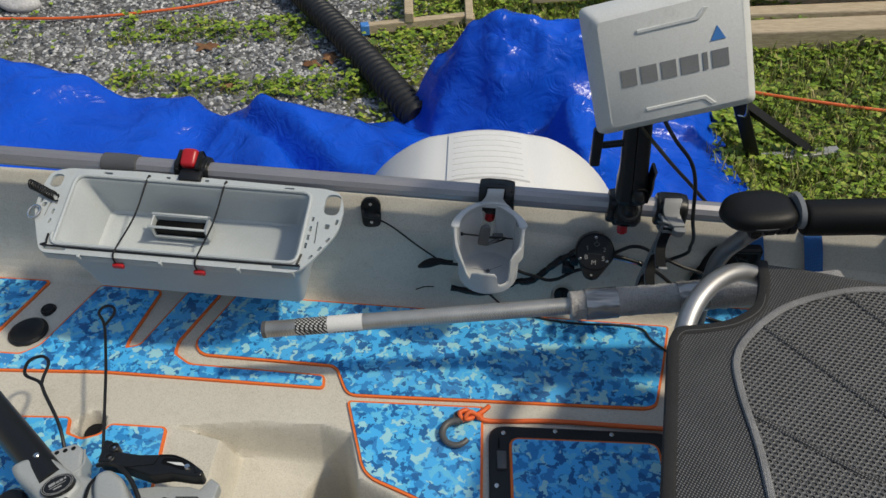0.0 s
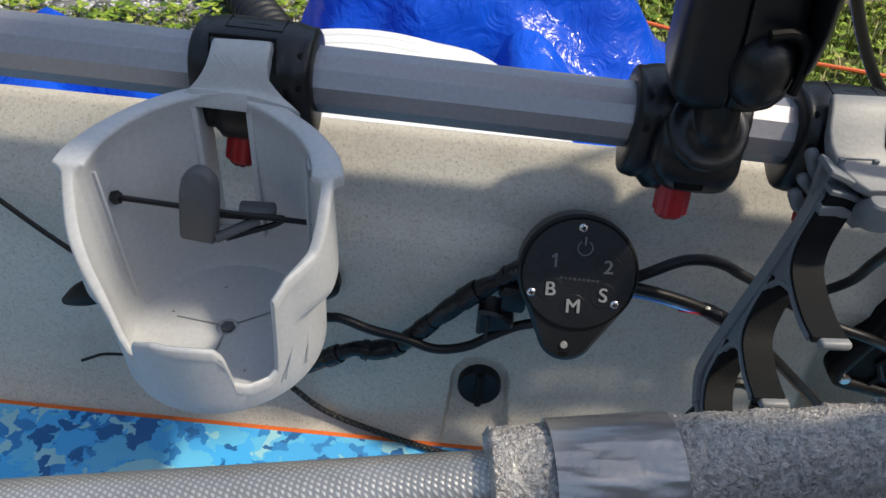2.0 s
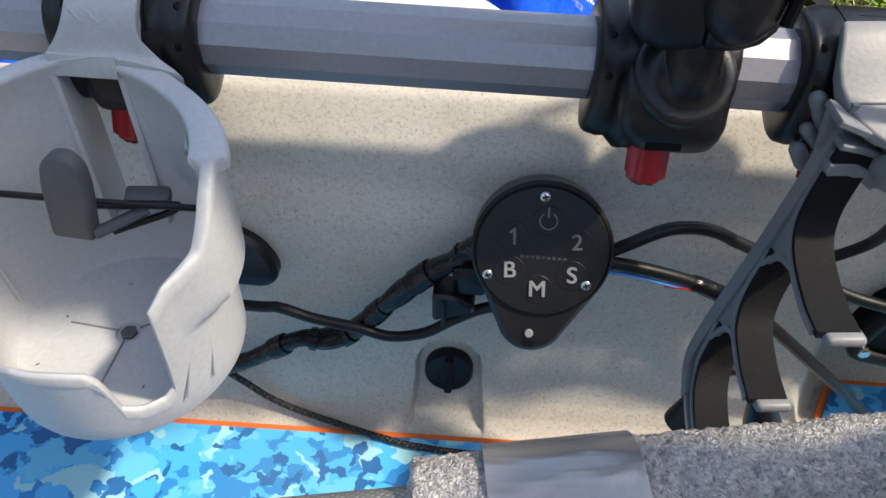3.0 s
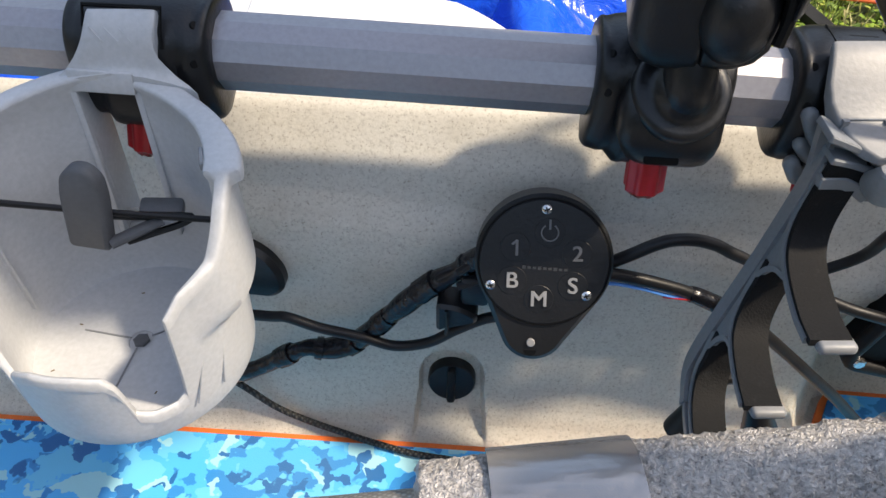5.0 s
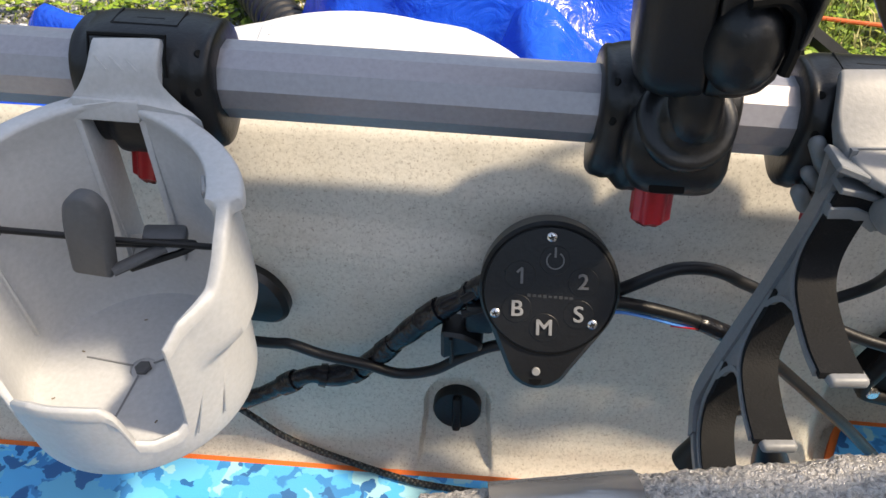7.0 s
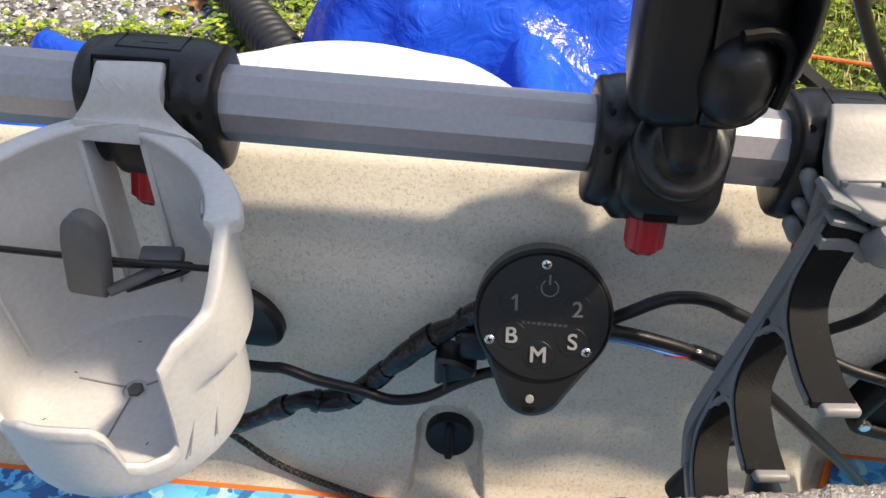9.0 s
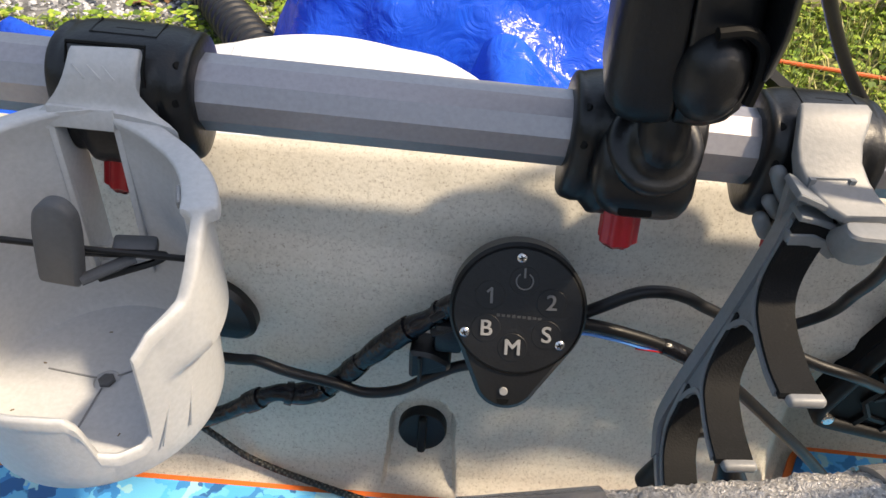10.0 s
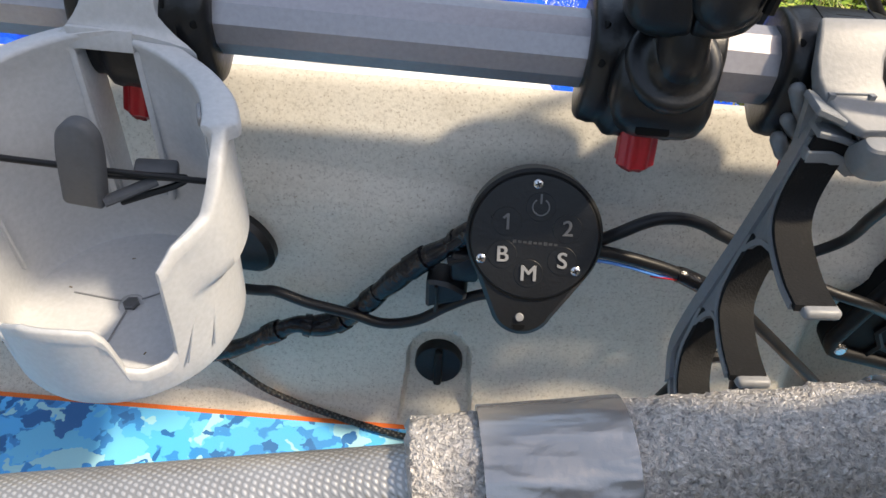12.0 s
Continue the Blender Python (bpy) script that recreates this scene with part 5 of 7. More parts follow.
        for k, p in enumerate(pts):
            d = (pts[min(k + 1, len(pts) - 1)] - pts[max(0, k - 1)]).normalized()
            nrm = Vector((-d.y, d.x)) * half
            left.append(p + nrm)
            right.append(p - nrm)
        return prism(rounded(left + right[::-1], 0.0008, 2), min(front, back), max(front, back), 0.0006, upright)

    web = part("pocket_web", prism(rounded([(0.4810, 0.8735), (0.4990, 0.8655), (0.5050, 0.8600), (0.5095, 0.8530), (0.5080, 0.8405), (0.5000, 0.8460), (0.4940, 0.8490), (0.4840, 0.8485)], 0.003, 3), -1.1420, -1.1380, 0.0, upright), SLATE, rack)
    for pts, half in ((((0.4805, 0.8730), (0.4900, 0.8690), (0.4990, 0.8650), (0.5040, 0.8605)), 0.0016), (((0.4850, 0.8620), (0.4940, 0.8600), (0.5030, 0.8570), (0.5085, 0.8530)), 0.0015), (((0.4840, 0.8505), (0.4940, 0.8505), (0.5005, 0.8475), (0.5070, 0.8425)), 0.0030), (((0.5045, 0.8605), (0.5090, 0.8545), (0.5075, 0.8480), (0.5080, 0.8410)), 0.0018)):
        part("pocket_wall", wall(pts, half), SLATE, web)
    for p, q, r in (((0.4815, 1.1500, 0.8690), (0.4885, 1.1500, 0.8565), 0.0036), ((0.4825, 1.1500, 0.8545), (0.4885, 1.1500, 0.8475), 0.0032), ((0.4815, 1.1490, 0.8450), (0.4865, 1.1490, 0.8370), 0.0036)):
        p, q = Vector(p), Vector(q)
        part("finger_rib", lathe([(r * 0.3, -r * 0.9), (r * 0.8, -r * 0.5), (r, 0.0), (r, (q - p).length), (r * 0.8, (q - p).length + r * 0.5), (r * 0.3, (q - p).length + r * 0.9)], 16, along(p, q)), SLATE, rack, "", 60)
    build_clamp(rack, 0.504, knob=False, wide=0.026, heel=0.55, pins=(-1,))
    part("knob", disc(0.0085, -0.004, 0.026, 0.003, 48, pose(0.5030, 1.166, 0.838, 180 - 6, -6, 0), 0.16, 8), RED, rack, "fluted red plastic knob")
    for neck_at, mouth in (((0.4665, 1.114, 0.7130), (0.4605, 1.110, 0.690)), ((0.4965, 1.113, 0.7130), (0.5030, 1.109, 0.692))):
        fr = along(neck_at, mouth)
        part("cord_end", lathe([(0.0045, -0.004), (0.0060, 0.0), (0.0068, 0.006), (0.0096, 0.020), (0.0099, 0.023), (0.0085, 0.0235), (0.007, 0.020), (0.004, 0.015)], 24, fr), CABLE, rack, "black rubber cord end")
    part("bungee", tube([(0.4665, 1.114, 0.715), (0.470, 1.118, 0.724), (0.482, 1.119, 0.728), (0.492, 1.117, 0.723), (0.4965, 1.113, 0.715)], 0.0032, 8, 5), CABLE, rack, "black bungee loop")
    return rack


# ---- control pad ----
def build_control_pad():
    left, right, top = Vector((0.356, 1.150, 0.766)), Vector((0.404, 1.144, 0.764)), Vector((0.383, 1.168, 0.801))
    u = (right - left).normalized()
    up = (top - (left + right) / 2)
    up = (up - u * up.dot(u)).normalized()
    c = top - up * 0.0274 - u * 0.0005
    m = axes(c, u, up)
    m = Matrix.Translation(top) @ Matrix.Rotation(radians(5.5), 4, m.to_3x3() @ Vector((0, 0, 1))) @ Matrix.Translation(-top) @ m @ Matrix.Diagonal((1.04, 1.04, 1, 1))
    pad = thing("control_pad", SIDE @ Vector((0.38, 0.028, 0.14)), "round black electronic control pad with marked buttons on the side wall", "control pad")
    outline = []
    r = 0.0335
    for k in range(61):
        a = radians(-36 + 248 * k / 60)
        outline.append(Vector((math.cos(a) * r, math.sin(a) * r)))
    for k in range(17):
        a = radians(207 + 126 * k / 16)
        outline.append(Vector((-0.004 + math.cos(a) * 0.0165, -0.0345 + math.sin(a) * 0.0165)))
    part("case", prism(outline, -0.020, -0.0012, 0.0022, m), BLACK, pad, "", 35)
    face = part("face_plate", disc(0.0312, -0.004, 0.0004, 0.0006, 64, m), BLACK, pad)
    # Near-black ring paints the shade of a groove round the face.
    part("face_groove", tube([m @ Vector((0.0316 * math.cos(radians(6 * k)), 0.0316 * math.sin(radians(6 * k)), -0.0006)) for k in range(61)], 0.0007, 6, 1), PITCH, pad)
    part("mount", lathe([(0.024, -0.046), (0.026, -0.030), (0.018, -0.022), (0.018, -0.016)], 24, m), BLACK, pad)
    px = 0.000281
    for dx, dy, text in ((8, 54, ""), (-49, 27, "1"), (56, 17, "2"), (-54, -32, "B"), (50, -40, "S"), (-7, -65, "M")):
        q = m @ pose(dx * px, dy * px, 0.0004)
        b = part("button", disc(0.0072, -0.0006, 0.0003, 0.0002, 32, q), BLACK, face)
        if text:
            if text == "1":
                part("marking", rbox((0.0013, 0.0078, 0.0004), 0, 1, q @ pose(0.0006, 0, 0.0008)), DIMPRINT, b)
                part("marking_flag", rbox((0.0011, 0.0032, 0.0004), 0, 1, q @ pose(-0.0005, 0.0027, 0.0009, 0, 0, -48)), DIMPRINT, b)
                continue
            lettering(text, 0.0108 if text in "12" else 0.0112, q @ pose(0, 0, 0.0008), PRINT if text in "BMS" else DIMPRINT, b, "marking")
        else:
            arc = [q @ Vector((math.sin(a) * 0.0040, math.cos(a) * 0.0040, 0.0009)) for a in (radians(32 + 296 * k / 24) for k in range(25))]
            part("power_mark", tube(arc, 0.0004, 5, 1), DIMPRINT, b)
            part("power_stroke", rbox((0.0010, 0.0048, 0.0005), 0, 1, q @ pose(0, 0.0040, 0.0009)), DIMPRINT, b)
    for k in range(9):
        part("brand_bar", rbox((0.0017, 0.0012 if k % 3 else 0.0016, 0.0002), 0, 1, m @ pose(-0.0095 + k * 0.0025, -0.0022 - k * 0.00013, 0.00045)), FAINT, face, "illegible worn line of print")
    for p in (left, right, top):
        q = m @ Matrix.Translation(m.inverted() @ p)
        s = part("screw", lathe([(0.0024, -0.002), (0.0024, 0.0006), (0.0018, 0.0011), (0.0005, 0.0012)], 16, Matrix.Translation(p) @ m.to_3x3().to_4x4()), STEEL, face, "steel cross-head screw")
        for a in (0, 90):
            # Black bars on the head give the cross slots their shade.
            part("screw_slot", rbox((0.0028, 0.0007, 0.0004), 0, 1, Matrix.Translation(p) @ m.to_3x3().to_4x4() @ pose(0, 0, 0.0012, 0, 0, a + 20)), RUBBER, s)
    part("white_dot", disc(0.0021, -0.002, 0.0002, 0.0003, 16, m @ pose(-0.0050, -0.0412, 0)), PRINT, pad, "small white dot")
    # Near-black patch painted as the shade inside the cord slot.
    part("cord_slot", prism([Vector(p) for p in ((-0.0032, 0.0012), (0.0032, 0.0012), (0.0024, -0.0010), (0.0, -0.0019), (-0.0024, -0.0010))], -0.0016, -0.0009, 0, m @ pose(-0.0052, -0.0466, 0)), PITCH, pad)
    return pad, m


# ---- leads and small fittings on the side wall ----
def build_leads():
    runs = (
        ("taped_harness", TAPE, "thick cable bundle wrapped in shiny black tape", [(0.356, 1.164, 0.775), (0.347, 1.168, 0.764), (0.340, 1.170, 0.755), (0.324, 1.172, 0.740), (0.305, 1.174, 0.717), (0.291, 1.175, 0.699), (0.277, 1.176, 0.684), (0.262, 1.176, 0.679), (0.250, 1.176, 0.680), (0.235, 1.177, 0.671), (0.212, 1.178, 0.655), (0.180, 1.182, 0.640), (0.12, 1.186, 0.650)], 0.0060, 0.30),
        ("control_lead", CABLE, "thin black cable that sags along the side wall", [(0.10, 1.186, 0.716), (0.16, 1.183, 0.713), (0.227, 1.174, 0.713), (0.242, 1.172, 0.714), (0.260, 1.170, 0.707), (0.285, 1.169, 0.699), (0.304, 1.168, 0.692), (0.324, 1.166, 0.698), (0.340, 1.165, 0.711), (0.356, 1.164, 0.722), (0.372, 1.160, 0.730)], 0.0032, 0.0),
        ("braided_cord", BRAID, "dark braided cord that runs down onto the deck", [(0.170, 1.186, 0.652), (0.192, 1.182, 0.640), (0.204, 1.180, 0.629), (0.220, 1.177, 0.613), (0.240, 1.172, 0.6045), (0.263, 1.164, 0.603), (0.294, 1.153, 0.603), (0.324, 1.145, 0.603), (0.38, 1.138, 0.603), (0.44, 1.137, 0.603), (0.488, 1.128, 0.603), (0.503, 1.100, 0.603), (0.526, 1.073, 0.603), (0.545, 1.052, 0.603), (0.563, 1.038, 0.600), (0.60, 1.018, 0.600)], 0.0022, 0.0),
        ("battery_lead", CABLE, "black cable arching along the side wall", [(0.405, 1.160, 0.760), (0.420, 1.166, 0.765), (0.430, 1.166, 0.7715), (0.440, 1.166, 0.778), (0.449, 1.166, 0.7815), (0.461, 1.166, 0.7815), (0.472, 1.166, 0.778), (0.481, 1.166, 0.7725), (0.491, 1.166, 0.767), (0.515, 1.166, 0.752), (0.549, 1.158, 0.739), (0.575, 1.155, 0.731), (0.60, 1.160, 0.715)], 0.0034, 0.0),
        ("sensor_lead", CABLE, "taped black cable with bare blue and red wires", [(0.405, 1.155, 0.765), (0.419, 1.160, 0.7625), (0.436, 1.160, 0.7585), (0.455, 1.160, 0.752), (0.468, 1.160, 0.746), (0.482, 1.160, 0.738), (0.505, 1.160, 0.722), (0.531, 1.157, 0.699), (0.548, 1.155, 0.683), (0.575, 1.155, 0.656), (0.603, 1.157, 0.624), (0.620, 1.155, 0.607), (0.66, 1.14, 0.604)], 0.0036, 0.05),
    )
    for name, mat, label, pts, r, rough in runs:
        ob = single(name, tube(pts, r, 10, 8, rough=rough), mat, label, "cable")
        if name == "taped_harness":
            p = smooth_path(pts, 8)
            for i0, i1, rr in ((10, 14, 0.0068), (22, 27, 0.0072), (34, 39, 0.0066), (46, 50, 0.0072), (58, 62, 0.0070), (70, 75, 0.0072)):
                part("tape_wrap", tube(p[i0:i1], rr, 10, 1, rough=0.25), TAPE, ob)
            for dz in (-0.006, 0.005):
                part("loose_wire", tube([Vector(pts[2]) + Vector((0, -0.006, dz)), Vector(pts[1]) + Vector((0.006, -0.004, dz * 1.6)), Vector(pts[0]) + Vector((0.006, -0.002, dz * 2))], 0.0024, 8, 6), CABLE, ob)
        if name == "sensor_lead":
            part("blue_wire", tube([(p[0], p[1] - 0.0025, p[2] - 0.0042) for p in pts[0:4]] + [pts[4]], 0.0010, 6), BLUEPRINT, ob, "thin blue wire")
            part("red_wire", tube([Vector(pts[3]) + Vector((-0.006, -0.003, -0.004)), Vector(pts[3]) + Vector((0.004, -0.0035, -0.0052)), Vector(pts[4]) + Vector((0.004, -0.002, -0.003))], 0.0005, 6), RED, ob, "thin red wire")
            part("tape_wrap", tube([Vector(pts[4]) + Vector((-0.004, 0, 0.001)), pts[4], pts[5], Vector(pts[5]) + Vector((0.008, 0, -0.004))], 0.0046, 10, 3, rough=0.25), TAPE, ob)
            part("blue_wire", tube([Vector(pts[10]) + Vector((-0.006, -0.0035, 0.004)), Vector(pts[10]) + Vector((0.0, -0.004, -0.004)), Vector(pts[11]) + Vector((0.0, -0.003, 0.002))], 0.0009, 6), BLUEPRINT, ob, "thin blue wire")
    clip = single("cable_clip", prism(rounded([(-0.0120, -0.0115), (0.0110, -0.0020), (0.0110, 0.0040), (0.0, 0.0105), (-0.0120, 0.0115)], 0.003, 3), -0.008, 0.008, 0.002, pose(0.341, 1.168, 0.7245, 90, 0, -6)), BLACK, "black plastic cable clip on the side wall", "clip")
    part("clip", rbox((0.016, 0.014, 0.022), 0.003, 2, pose(0.350, 1.169, 0.745, 0, 0, -6)), BLACK, clip)
    part("cable_tie", tube([(0.334, 1.159, 0.7345), (0.3345, 1.158, 0.724), (0.334, 1.159, 0.7145)], 0.0012, 6, 3), RUBBER, clip)
    single("line_scrap", tube([(0.050, 1.1935, 0.636), (0.058, 1.1935, 0.640), (0.068, 1.1935, 0.644), (0.086, 1.193, 0.645)], 0.0012, 6), CABLE, "short scrap of black line stuck to the side wall", "line")
    # pad eye, its cord and the toggle
    m = SIDE @ pose(-0.033, 0.040, 0.200, 90 - 14, 0, 8)
    eye = thing("pad_eye", SIDE @ Vector((-0.033, 0.036, 0.2)), "black pad eye screwed to the side wall with a thin cord", "pad eye")
    part("base", prism(rounded([(-0.017, -0.028), (0.017, -0.028), (0.019, 0.020), (0.010, 0.031), (-0.010, 0.031), (-0.019, 0.020)], 0.012, 4), -0.004, 0.006, 0.002, m), BLACK, eye)
    part("loop", tube([m @ Vector(p) for p in ((-0.012, 0.008, 0.004), (-0.010, 0.004, 0.016), (0.0, 0.002, 0.020), (0.010, 0.000, 0.016), (0.012, -0.004, 0.004))], 0.0042, 10), BLACK, eye)
    for y in (-0.017, 0.020):
        part("screw", disc(0.0035, 0.004, 0.0072, 0.001, 14, m @ pose(0, y, 0)), STEEL, eye)
    part("cord", tube([m @ Vector((0.010, -0.006, 0.012)), (0.01, 1.218, 0.778), (0.055, 1.205, 0.745), (0.100, 1.192, 0.716)], 0.0017, 8), CABLE, eye, "thin black cord")
    part("toggle", tube([(0.058, 1.190, 0.702), (0.075, 1.188, 0.712), (0.095, 1.188, 0.718), (0.125, 1.186, 0.720)], lambda s: 0.003 + 0.0062 * math.sin(math.pi * min(1, s * 1.1)), 10), RUBBER, eye, "black rubber toggle")
    bm = prism(rounded([(-0.020, -0.022), (0.006, -0.021), (0.018, -0.022), (0.0265, -0.015), (0.026, -0.003), (0.019, 0.010), (0.009, 0.018), (-0.020, 0.022)], 0.006, 4), -0.006, 0.010, 0.003, SIDE @ pose(0.212, 0.030, 0.130, 90 - 8, 0, 0))
    single("rail_foot", bm, BLACK, "black plastic mounting foot on the side wall", "bracket")
    # grille plate
    gm = axes((0.592, 1.166, 0.670), (1, -0.05, 0.02), (0.10, -0.02, 0.99))
    g = thing("speaker_grille", gm @ Vector((0.08, 0.06, -0.01)), "dark slotted plastic grille plate on the side wall", "grille")
    outer = rounded([(-0.014, 0.003), (0.050, -0.015), (0.092, -0.020), (0.092, 0.112), (0.022, 0.112), (0.006, 0.100), (-0.006, 0.066), (-0.020, 0.016)], 0.006, 4)
    part("plate", prism(outer, -0.012, 0.0, 0.002, gm), PITCH, g)
    edge = [p.to_3d() for p in inset(outer, 0.005)]
    part("plate_frame", tube([gm @ Vector((p.x, p.y, 0.0005)) for p in edge + edge[:2]], 0.0050, 10, 1), RUBBER, g)
    for c in range(4):
        part("slot_bar", tube([gm @ Vector((0.012 + 0.019 * c + (0.0035 if r % 2 else -0.0035), 0.002 - 0.004 * c + 0.0125 * r, 0.001)) for r in range(9)], 0.0024, 6, 1), RUBBER, g)
    for r in range(5):
        for c in range(3):
            part("slot_rib", rbox((0.017, 0.0045, 0.004), 0.001, 1, gm @ pose(0.0215 + c * 0.019, 0.010 + r * 0.0215 - 0.004 * c, 0.0, 0, 0, 24 if (r + c) % 2 else -24)), RUBBER, g)
    part("screw", disc(0.004, 0.003, 0.006, 0.001, 14, gm @ pose(-0.009, 0.012, 0)), STEEL, g)
    part("screw", disc(0.004, 0.003, 0.006, 0.001, 14, gm @ pose(0.011, 0.092, 0)), STEEL, g)


# ---- paddle ----
def shaft(x):
    return Vector((x, 0.998 + 0.053 * (x + 0.02), 0.755 + 0.079 * (x + 0.02)))


def ringed(xs, radius, n=32, wobble=0.0):
    d = (shaft(1) - shaft(0)).normalized()
    f = axes((0, 0, 0), d, (0, 1, 0)).to_3x3()
    return loft([[shaft(x) + f @ Vector((0, math.cos(a), math.sin(a))) * (radius * (1 + wobble * noise.noise(Vector((x * 70, math.cos(a) * 1.6, math.sin(a) * 1.6))))) for a in (2 * math.pi * k / n for k in range(n))] for x in xs])


def pitted(x0, x1, radius, n=110):
    """A foam sleeve with worn pits and a ragged front edge."""
    d = (shaft(1) - shaft(0)).normalized()
    f = axes((0, 0, 0), d, (0, 1, 0)).to_3x3()
    rings = []
    steps = int((x1 - x0) / 0.0016)
    for i in range(steps + 1):
        ring = []
        for k in range(n):
            a = 2 * math.pi * k / n
            x = x0 + (x1 - x0) * i / steps + (0.0025 * noise.noise(Vector((a * 3, 1, 4))) if i == 0 else 0)
            q = Vector((x, math.cos(a) * radius, math.sin(a) * radius))
            dent = -0.0016 * max(0.0, 0.15 - abs(noise.noise(q * 270))) / 0.15 + 0.0011 * noise.noise(q * 520) + 0.0012 * noise.noise(q * 75)
            r = radius + dent - (0.004 if i == 0 else 0)
            ring.append(shaft(x) + f @ Vector((0, math.cos(a), math.sin(a))) * r)
        rings.append(ring)
    return loft(rings)


def build_paddle():
    p = thing("push_pole", shaft(0.2), "silver carbon-weave push pole with a rough grey foam grip", "pole")
    sh = part("shaft", ringed([-0.190, -0.05, 0.1, 0.25, 0.34, 0.75], 0.0142), CARBON, p)
    part("end_cap", ringed([-0.1925, -0.1915, -0.186], 0.0146), DARKGREY, sh)
    part("net_wrap", ringed([-0.135, -0.08], 0.0147), NETWRAP, sh, "black and white net wrap")
    lab = part("paper_label", ringed([-0.081, -0.022], 0.0149), LABELPAPER, sh, "white printed label")
    f = axes((0, 0, 0), shaft(1) - shaft(0), (0, 1, 0)).to_3x3().to_4x4()
    for r in range(2):
        for k in range(7):
            a = radians(196 + 15 * r)
            c = shaft(-0.070 + k * 0.0062) + f.to_3x3() @ (Vector((0, math.cos(a), math.sin(a))) * 0.0151)
            part("print_bar", rbox((0.0045, 0.0004, 0.0022), 0, 1, Matrix.Translation(c) @ f @ pose(0, 0, 0, 16 + 15 * r, 0, 0)), LETTER, lab)
    g = part("foam_grip", pitted(0.323, 0.760, 0.0240), FOAM, p, "rough grey foam grip", 70)
    part("grip_tape", ringed([0.349 + 0.004 * k for k in range(14)], 0.0262, 64, 0.012), SILVERTAPE, g, "shiny grey tape round the grip", 60)
    part("grip_tape", ringed([0.498 + 0.004 * k for k in range(13)], 0.0262, 64, 0.012), SILVERTAPE, g, "shiny grey tape round the grip", 60)
    return p


# ---- seat ----
def hex_net(outline, z, pitch, turn):
    """A flat net of six-sided meshes inside an outline."""
    verts, faces = [], []
    poly = [(p.x, p.y) for p in outline]
    ca, sa = math.cos(radians(turn)), math.sin(radians(turn))
    x0, x1 = min(p[0] for p in poly), max(p[0] for p in poly)
    y0, y1 = min(p[1] for p in poly), max(p[1] for p in poly)
    mx, my = (x0 + x1) / 2, (y0 + y1) / 2
    reach = math.hypot(x1 - x0, y1 - y0) / 2
    row = pitch * 0.80
    hexa = [(math.cos(radians(60 * k + 30)), math.sin(radians(60 * k + 30))) for k in range(6)]
    for j in range(int(-reach / row), int(reach / row) + 1):
        for i in range(int(-reach / pitch), int(reach / pitch) + 1):
            u, v = (i + 0.5 * (j % 2)) * pitch, j * row
            x, y = mx + u * ca - v * sa, my + u * sa + v * ca
            if inside(poly, x, y) < 0.003:
                continue
            n = len(verts)
            for grow, dz in ((1.0, 0.0), (0.60, 0.0003), (0.56, -0.0018)):
                for a, b in hexa:
                    p, q = a * pitch * 0.5774 * grow, b * row * 0.6667 * grow
                    verts.append((x + p * ca - q * sa, y + p * sa + q * ca, z + dz - (0.0005 if grow == 1.0 else 0)))
            for ring in (0, 6):
                for k in range(6):
                    l = (k + 1) % 6
                    faces.append((n + ring + k, n + ring + l, n + ring + 6 + l, n + ring + 6 + k))
    bm = bmesh.new()
    vs = [bm.verts.new(p) for p in verts]
    for fc in faces:
        bm.faces.new([vs[k] for k in fc])
    return bm


